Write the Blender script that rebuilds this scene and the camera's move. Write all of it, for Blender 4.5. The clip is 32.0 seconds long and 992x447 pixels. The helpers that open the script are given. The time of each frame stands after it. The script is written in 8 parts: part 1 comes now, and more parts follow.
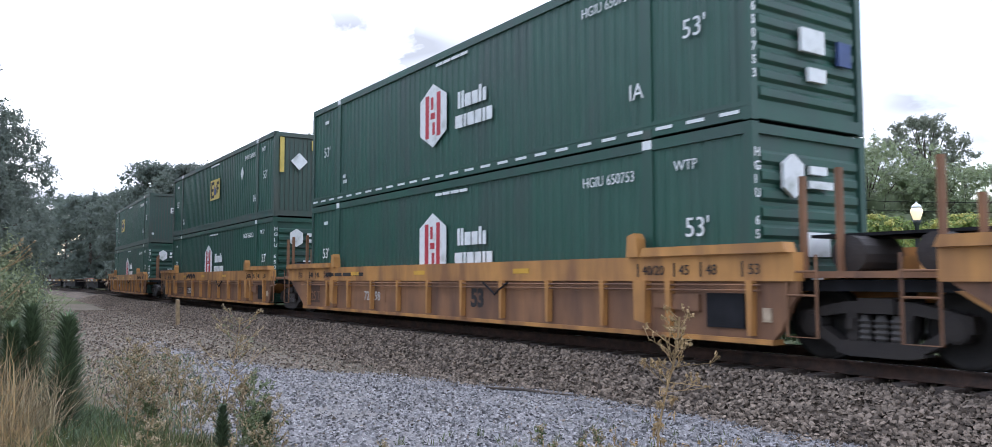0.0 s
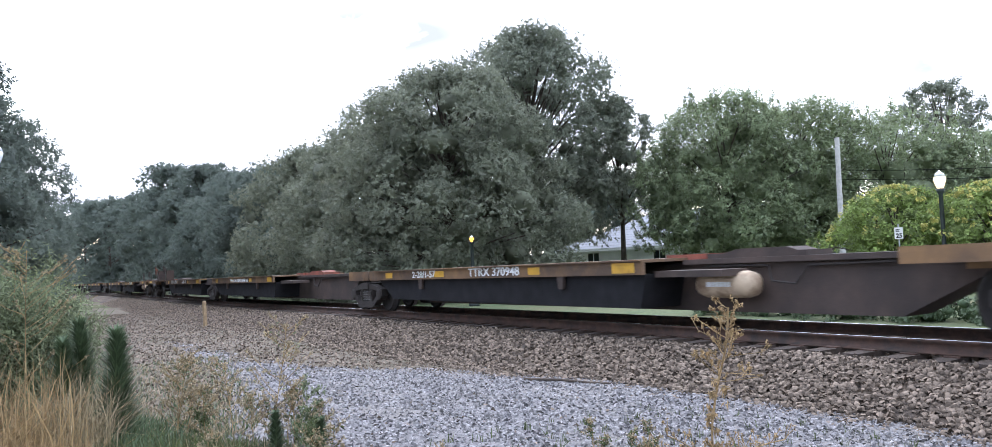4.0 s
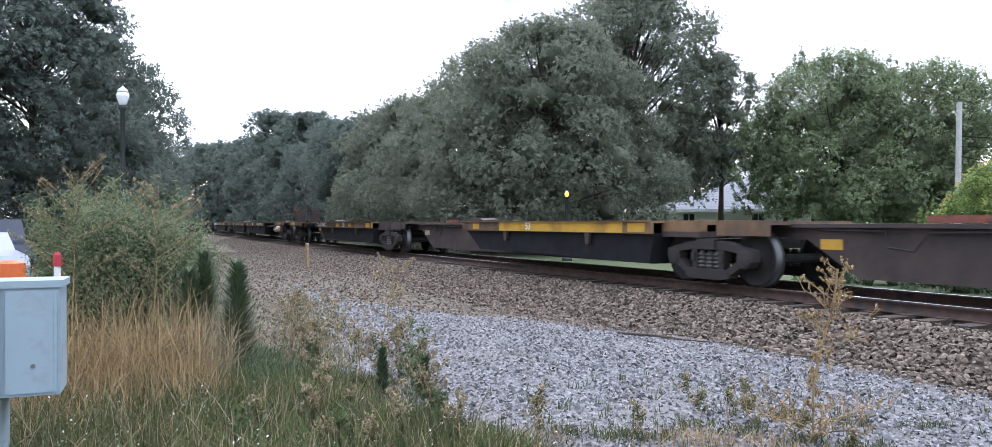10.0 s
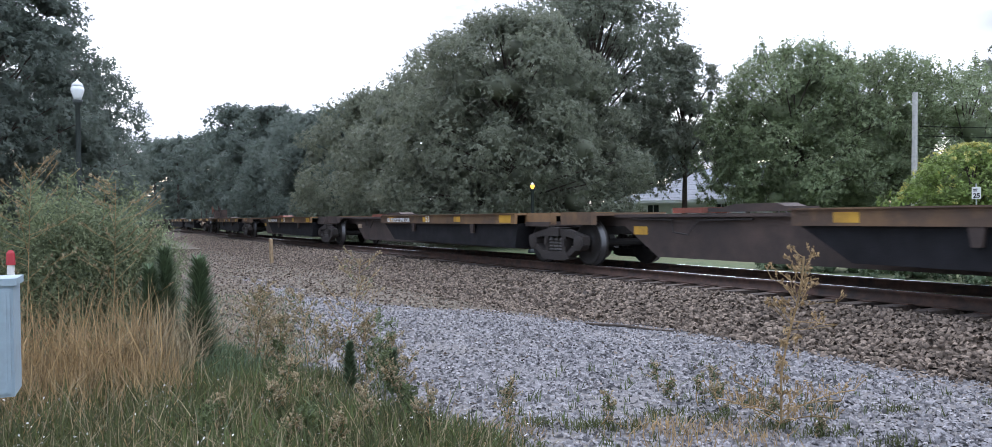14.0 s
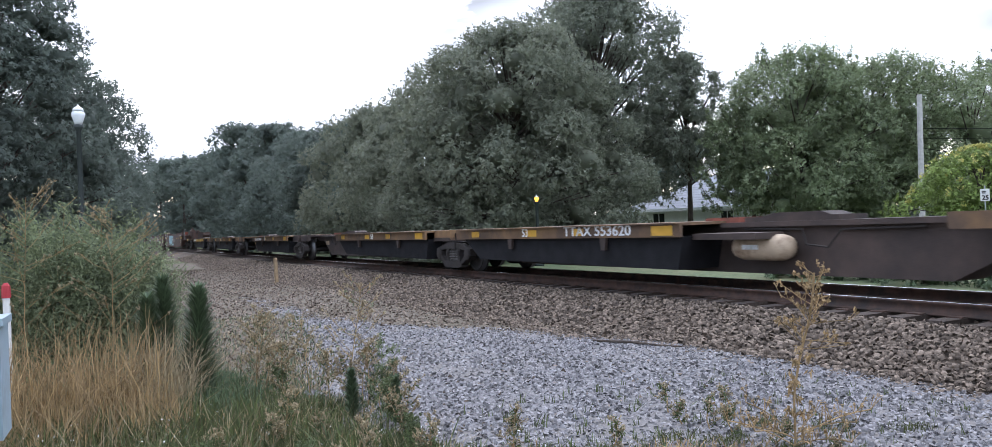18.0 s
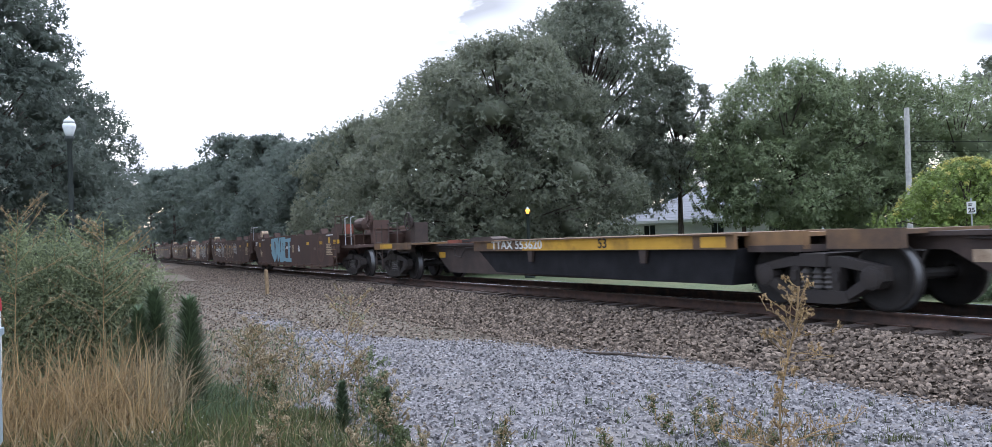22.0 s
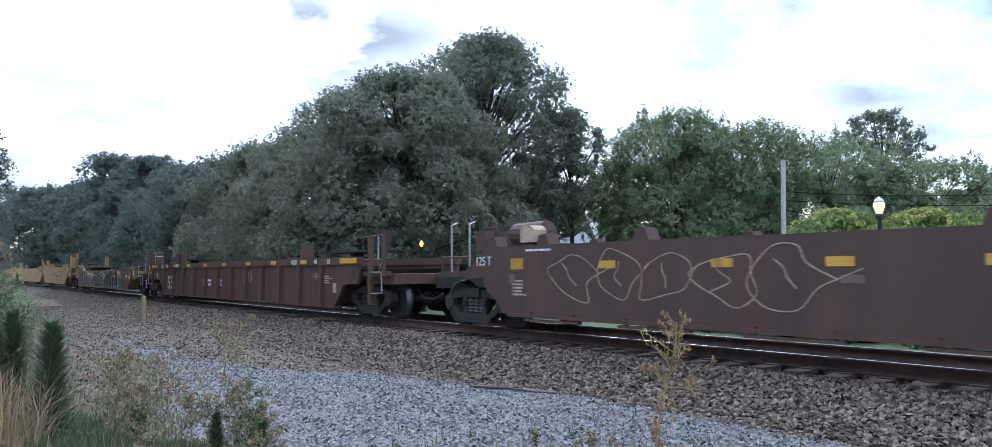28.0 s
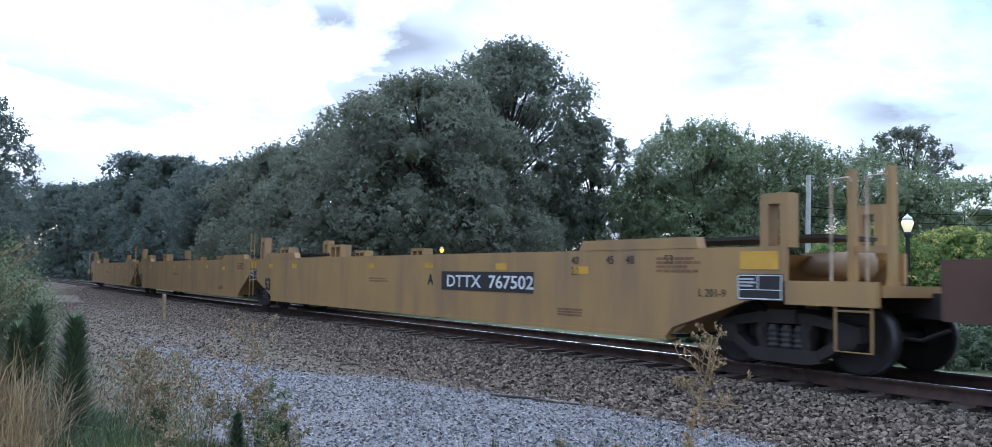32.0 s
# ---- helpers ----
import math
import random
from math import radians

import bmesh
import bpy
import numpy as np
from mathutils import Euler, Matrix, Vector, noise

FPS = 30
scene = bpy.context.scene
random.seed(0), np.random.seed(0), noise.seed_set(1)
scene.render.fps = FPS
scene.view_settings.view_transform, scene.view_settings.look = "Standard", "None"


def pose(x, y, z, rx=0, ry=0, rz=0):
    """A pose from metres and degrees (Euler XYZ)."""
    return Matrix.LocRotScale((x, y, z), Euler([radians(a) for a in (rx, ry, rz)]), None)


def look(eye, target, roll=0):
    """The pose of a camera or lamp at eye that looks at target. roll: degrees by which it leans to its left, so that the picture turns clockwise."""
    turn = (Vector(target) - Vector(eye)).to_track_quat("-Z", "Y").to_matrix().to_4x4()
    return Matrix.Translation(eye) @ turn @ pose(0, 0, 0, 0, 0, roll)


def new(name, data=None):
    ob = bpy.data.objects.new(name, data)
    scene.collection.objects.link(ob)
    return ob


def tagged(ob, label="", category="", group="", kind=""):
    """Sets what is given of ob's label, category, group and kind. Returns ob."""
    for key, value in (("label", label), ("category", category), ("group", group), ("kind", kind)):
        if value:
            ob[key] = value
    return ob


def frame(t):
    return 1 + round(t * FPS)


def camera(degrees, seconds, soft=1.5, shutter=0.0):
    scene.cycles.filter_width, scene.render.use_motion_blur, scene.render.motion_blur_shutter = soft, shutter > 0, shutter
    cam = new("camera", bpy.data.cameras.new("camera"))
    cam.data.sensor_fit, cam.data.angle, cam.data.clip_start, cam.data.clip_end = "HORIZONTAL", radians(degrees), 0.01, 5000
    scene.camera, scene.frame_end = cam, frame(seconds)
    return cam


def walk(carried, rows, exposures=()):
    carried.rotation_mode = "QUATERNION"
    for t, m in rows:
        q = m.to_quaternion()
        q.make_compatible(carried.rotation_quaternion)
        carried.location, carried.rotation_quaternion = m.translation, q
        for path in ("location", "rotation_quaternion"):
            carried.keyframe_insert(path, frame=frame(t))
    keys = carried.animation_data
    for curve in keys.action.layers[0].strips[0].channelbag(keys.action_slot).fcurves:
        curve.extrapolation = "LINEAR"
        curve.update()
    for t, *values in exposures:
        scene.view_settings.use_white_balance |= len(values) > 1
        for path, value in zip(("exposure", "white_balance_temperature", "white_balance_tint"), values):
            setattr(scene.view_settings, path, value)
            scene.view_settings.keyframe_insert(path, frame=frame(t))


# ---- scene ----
cam = camera(63.0, 32.0, soft=0.7, shutter=0.1)
PATH = [
    (0, (0.067, 0.341, 1.000), (-8.242, 5.861, 1.694), -0.03),
    (0.5, (0.218, 0.195, 1.045), (-8.081, 5.740, 1.669), -0.98),
    (1, (0.107, 0.205, 1.040), (-8.243, 5.677, 1.620), -0.94),
    (1.5, (0.053, 0.206, 1.038), (-8.315, 5.646, 1.646), -0.59),
    (2, (-0.151, 0.261, 1.015), (-8.606, 5.568, 1.605), -0.13),
    (2.5, (-0.086, 0.165, 1.029), (-8.633, 5.331, 1.535), -1.18),
    (4.5, (-0.024, 0.071, 1.136), (-8.383, 5.546, 1.543), -3.09),
    (5, (-0.112, -0.010, 1.100), (-8.449, 5.498, 0.710), -3.28),
    (5.5, (-0.090, -0.076, 1.073), (-8.792, 4.850, 0.955), -2.66),
    (6, (-0.097, -0.079, 1.073), (-8.804, 4.837, 0.991), -1.17),
    (6.5, (-0.068, -0.073, 1.070), (-8.774, 4.848, 1.003), -0.87),
    (7, (-0.075, -0.078, 1.077), (-8.850, 4.717, 1.028), -0.72),
    (7.5, (-0.093, -0.057, 1.065), (-8.812, 4.839, 1.000), -0.35),
    (8, (-0.114, -0.069, 1.059), (-8.886, 4.732, 0.936), -0.27),
    (8.5, (-0.075, -0.083, 1.059), (-8.904, 4.609, 0.875), -0.43),
    (9, (-0.043, -0.064, 1.079), (-8.860, 4.648, 0.864), -0.26),
    (9.5, (0.038, -0.069, 1.072), (-8.854, 4.495, 0.726), -0.38),
    (10, (0.029, -0.068, 1.075), (-8.952, 4.330, 1.059), -0.12),
    (10.5, (0.005, -0.068, 1.069), (-8.892, 4.498, 1.115), -0.16),
    (11, (-0.023, -0.063, 1.059), (-8.797, 4.735, 1.069), -0.56),
    (11.5, (-0.035, -0.049, 1.050), (-8.822, 4.724, 0.932), 0.09),
    (12, (-0.009, -0.060, 1.063), (-8.675, 4.927, 0.859), 0.07),
    (12.5, (-0.028, -0.022, 1.070), (-8.564, 5.186, 1.068), -0.60),
    (13, (-0.011, -0.039, 1.101), (-8.619, 5.051, 1.127), -0.47),
    (13.5, (-0.023, -0.055, 1.064), (-8.769, 4.793, 1.014), -0.64),
    (14, (-0.038, -0.057, 1.061), (-8.823, 4.719, 0.958), -0.79),
    (14.5, (-0.011, -0.057, 1.078), (-8.746, 4.811, 1.172), -1.10),
    (15, (-0.023, -0.059, 1.076), (-8.813, 4.707, 1.162), -0.57),
    (15.5, (-0.038, -0.070, 1.067), (-8.937, 4.490, 1.166), -0.07),
    (17.5, (-0.217, 0.052, 1.144), (-9.084, 4.676, 1.155), -1.84),
    (18, (-0.151, 0.058, 1.148), (-8.970, 4.773, 1.187), -2.21),
    (18.5, (-0.131, 0.051, 1.158), (-8.967, 4.733, 1.280), -2.02),
    (19, (-0.084, 0.068, 1.161), (-8.921, 4.747, 1.295), -1.94),
    (19.5, (-0.105, 0.052, 1.165), (-8.939, 4.734, 1.351), -2.24),
    (20, (-0.083, 0.042, 1.169), (-8.950, 4.658, 1.393), -2.14),
    (20.5, (-0.111, 0.055, 1.170), (-8.947, 4.731, 1.396), -2.57),
    (21, (-0.055, 0.055, 1.179), (-8.822, 4.861, 1.412), -2.63),
    (21.5, (-0.107, 0.059, 1.165), (-8.870, 4.875, 1.317), -1.89),
    (22, (-0.077, 0.035, 1.168), (-8.842, 4.846, 1.342), -2.16),
    (22.5, (-0.085, 0.046, 1.165), (-8.861, 4.837, 1.325), -2.06),
    (23, (-0.101, 0.025, 1.167), (-8.913, 4.746, 1.407), -1.75),
    (23.5, (-0.110, 0.022, 1.162), (-8.864, 4.850, 1.404), -1.02),
    (24, (-0.107, 0.024, 1.166), (-8.805, 4.948, 1.455), -1.90),
    (24.5, (-0.043, 0.029, 1.226), (-8.753, 4.898, 1.873), -2.91),
    (25, (0.017, 0.061, 1.197), (-8.498, 5.279, 1.711), -3.25),
    (25.5, (0.008, 0.094, 1.190), (-8.425, 5.454, 1.577), -0.31),
    (26, (0.038, 0.091, 1.138), (-8.228, 5.698, 1.630), 0.39),
    (26.5, (-0.008, 0.088, 1.184), (-8.179, 5.843, 1.542), 1.23),
    (28.5, (-0.083, 0.069, 1.117), (-8.113, 5.996, 1.736), -0.64),
    (29, (-0.125, 0.079, 1.126), (-8.120, 6.064, 1.634), 0.36),
    (29.5, (-0.106, 0.078, 1.144), (-8.097, 6.052, 1.806), 0.15),
    (30, (-0.107, 0.080, 1.128), (-8.091, 6.047, 1.934), 0.62),
    (30.5, (-0.155, 0.088, 1.118), (-8.221, 5.971, 1.699), 0.73),
    (31, (-0.220, 0.071, 1.116), (-8.341, 5.873, 1.747), 1.42),
    (31.5, (-0.224, 0.071, 1.112), (-8.359, 5.860, 1.672), 0.98),
    (32, (-0.228, 0.068, 1.105), (-8.409, 5.778, 1.787), 1.21),
]
walk(cam, [(t, look(eye, target, roll)) for t, eye, target, roll in PATH], exposures=[(t, e + 0.20, 5800 if t < 24.5 else 5600 if t < 28 else 5150, 15 if t < 25 else 11) for t, e in ((0, 0.62), (1, 0.54), (2, 0.62), (2.5, 0.68), (4.5, 1.0), (5, 1.0), (6, 0.76), (8, 0.72), (9.5, 0.82), (10, 0.88), (10.7, 0.64), (13, 0.60), (22, 0.60), (24, 0.44), (25, 0.26), (26.5, 0.34), (29, 0.40), (30, 0.20), (32, 0.24))])

# ---------------------------------------------------------------- light
world = bpy.data.worlds.new("sky")
scene.world = world
world.use_nodes = True


def build_sky():
    nt = world.node_tree
    nt.nodes.clear()
    N, K = nt.nodes.new, nt.links.new
    out, bg = N("ShaderNodeOutputWorld"), N("ShaderNodeBackground")
    sky = N("ShaderNodeTexSky")
    sky.sky_type, sky.sun_disc = "NISHITA", False
    sky.sun_elevation, sky.sun_rotation = radians(SUN_UP), radians(SUN_TURN)
    sky.air_density, sky.dust_density = 1.2, 2.5
    dim = N("ShaderNodeVectorMath")
    dim.operation = "SCALE"
    dim.inputs["Scale"].default_value = 0.20
    K(sky.outputs[0], dim.inputs[0])
    co = N("ShaderNodeTexCoord")
    flat = N("ShaderNodeMapping")
    flat.inputs["Location"].default_value = (0.7, 0.35, 0.2)
    flat.inputs["Scale"].default_value = (1.0, 1.0, 2.6)
    K(co.outputs["Generated"], flat.inputs[0])
    big, small = N("ShaderNodeTexNoise"), N("ShaderNodeTexNoise")
    big.inputs["Scale"].default_value, big.inputs["Detail"].default_value = 2.3, 7
    big.inputs["Roughness"].default_value, big.inputs["Distortion"].default_value = 0.55, 0.4
    small.inputs["Scale"].default_value, small.inputs["Detail"].default_value = 2.3, 4
    K(flat.outputs[0], big.inputs["Vector"])
    K(flat.outputs[0], small.inputs["Vector"])
    cover = N("ShaderNodeMapRange")
    cover.inputs["From Min"].default_value, cover.inputs["From Max"].default_value = 0.40, 0.52
    cover.inputs["To Min"].default_value = 0.08
    K(big.outputs["Fac"], cover.inputs["Value"])
    tone = N("ShaderNodeMapRange")
    tone.inputs["From Min"].default_value, tone.inputs["From Max"].default_value = 0.40, 0.70
    tone.inputs["To Min"].default_value, tone.inputs["To Max"].default_value = 0.46, 1.70
    K(small.outputs["Fac"], tone.inputs["Value"])
    height, zenith, lit = N("ShaderNodeSeparateXYZ"), N("ShaderNodeMapRange"), N("ShaderNodeMath")
    zenith.inputs["To Min"].default_value, zenith.inputs["To Max"].default_value = 0.72, 1.45
    lit.operation = "MULTIPLY"
    K(co.outputs["Generated"], height.inputs[0])
    K(height.outputs["Z"], zenith.inputs["Value"])
    K(tone.outputs[0], lit.inputs[0])
    K(zenith.outputs[0], lit.inputs[1])
    white = N("ShaderNodeVectorMath")
    white.operation = "SCALE"
    white.inputs[0].default_value = (0.97, 1.0, 1.05)
    K(lit.outputs[0], white.inputs["Scale"])
    mix = N("ShaderNodeMix")
    mix.data_type = "RGBA"
    K(cover.outputs[0], mix.inputs["Factor"])
    K(dim.outputs[0], mix.inputs["A"])
    K(white.outputs[0], mix.inputs["B"])
    K(mix.outputs["Result"], bg.inputs["Color"])
    bg.inputs["Strength"].default_value = SKY_STRENGTH
    K(bg.outputs[0], out.inputs[0])


SUN_UP, SUN_TURN, SKY_STRENGTH = 42, 287, 1.0
build_sky()
sun = new("sun", bpy.data.lights.new("sun", "SUN"))
sun.data.energy, sun.data.angle, sun.data.color = 0.9, radians(14), (1.0, 0.96, 0.91)
sun.matrix_world = look((-60, 18, 56), (0, 0, 0))


# ---------------------------------------------------------------- materials
def material(name, colour, rough=0.7, metal=0.0, vary=0.25, grain=6.0, bump=0.15, bump_scale=40.0, dirt=None, dirt_amount=0.35, dirt_scale=1.2,
             island=0.0, objects=0.0, glow=0.0, see=0.0, streak=False, gloss=0.5):
    """A surface with two scales of variation, dirt blotches and fine relief, all in metres."""
    m = bpy.data.materials.new(name)
    m.use_nodes = True
    nt = m.node_tree
    N, K = nt.nodes.new, nt.links.new
    b = nt.nodes["Principled BSDF"]
    b.inputs["Roughness"].default_value, b.inputs["Metallic"].default_value = rough, metal
    b.inputs["Specular IOR Level"].default_value = gloss
    co = N("ShaderNodeTexCoord")
    at = co.outputs["Object"]
    fine = N("ShaderNodeTexNoise")
    fine.inputs["Scale"].default_value, fine.inputs["Detail"].default_value = grain, 6
    K(at, fine.inputs["Vector"])
    lift = N("ShaderNodeMapRange")
    lift.inputs["From Min"].default_value, lift.inputs["From Max"].default_value = 0.28, 0.72
    lift.inputs["To Min"].default_value, lift.inputs["To Max"].default_value = 1 - vary, 1 + vary
    K(fine.outputs["Fac"], lift.inputs["Value"])
    value = lift.outputs[0]
    for source, amount in ((("ShaderNodeNewGeometry", "Random Per Island"), island), (("ShaderNodeObjectInfo", "Random"), objects)):
        if amount:
            info = N(source[0])
            r = N("ShaderNodeMapRange")
            r.inputs["To Min"].default_value, r.inputs["To Max"].default_value = 1 - amount, 1 + amount
            K(info.outputs[source[1]], r.inputs["Value"])
            mul = N("ShaderNodeMath")
            mul.operation = "MULTIPLY"
            K(value, mul.inputs[0])
            K(r.outputs[0], mul.inputs[1])
            value = mul.outputs[0]
    tint = N("ShaderNodeVectorMath")
    tint.operation = "SCALE"
    tint.inputs[0].default_value = colour
    K(value, tint.inputs["Scale"])
    result = tint.outputs[0]
    if dirt:
        blot = N("ShaderNodeTexNoise")
        blot.inputs["Scale"].default_value, blot.inputs["Detail"].default_value = dirt_scale, 8
        blot.inputs["Roughness"].default_value = 0.52 if streak else 0.65
        where = at
        if streak:
            squash = N("ShaderNodeMapping")
            squash.inputs["Scale"].default_value = (1.5, 1.5, 0.3)
            K(at, squash.inputs[0])
            where = squash.outputs[0]
        K(where, blot.inputs["Vector"])
        span = N("ShaderNodeMapRange")
        span.inputs["From Min"].default_value, span.inputs["From Max"].default_value = 0.62 - dirt_amount * 0.5, 0.78 - dirt_amount * 0.3
        K(blot.outputs["Fac"], span.inputs["Value"])
        mix = N("ShaderNodeMix")
        mix.data_type = "RGBA"
        mix.inputs["B"].default_value = (*dirt, 1)
        K(span.outputs[0], mix.inputs["Factor"])
        K(result, mix.inputs["A"])
        result = mix.outputs["Result"]
    K(result, b.inputs["Base Color"])
    if bump:
        relief = N("ShaderNodeTexNoise")
        relief.inputs["Scale"].default_value, relief.inputs["Detail"].default_value = bump_scale, 4
        K(at, relief.inputs["Vector"])
        bp = N("ShaderNodeBump")
        bp.inputs["Strength"].default_value, bp.inputs["Distance"].default_value = bump, 0.02
        K(relief.outputs["Fac"], bp.inputs["Height"])
        K(bp.outputs[0], b.inputs["Normal"])
    if glow:
        b.inputs["Emission Color"].default_value = (*colour, 1)
        b.inputs["Emission Strength"].default_value = glow
    if see:
        thin = N("ShaderNodeBsdfTranslucent")
        K(result, thin.inputs["Color"])
        both = N("ShaderNodeMixShader")
        both.inputs[0].default_value = see
        K(b.outputs[0], both.inputs[1])
        K(thin.outputs[0], both.inputs[2])
        K(both.outputs[0], nt.nodes["Material Output"].inputs[0])
    return m


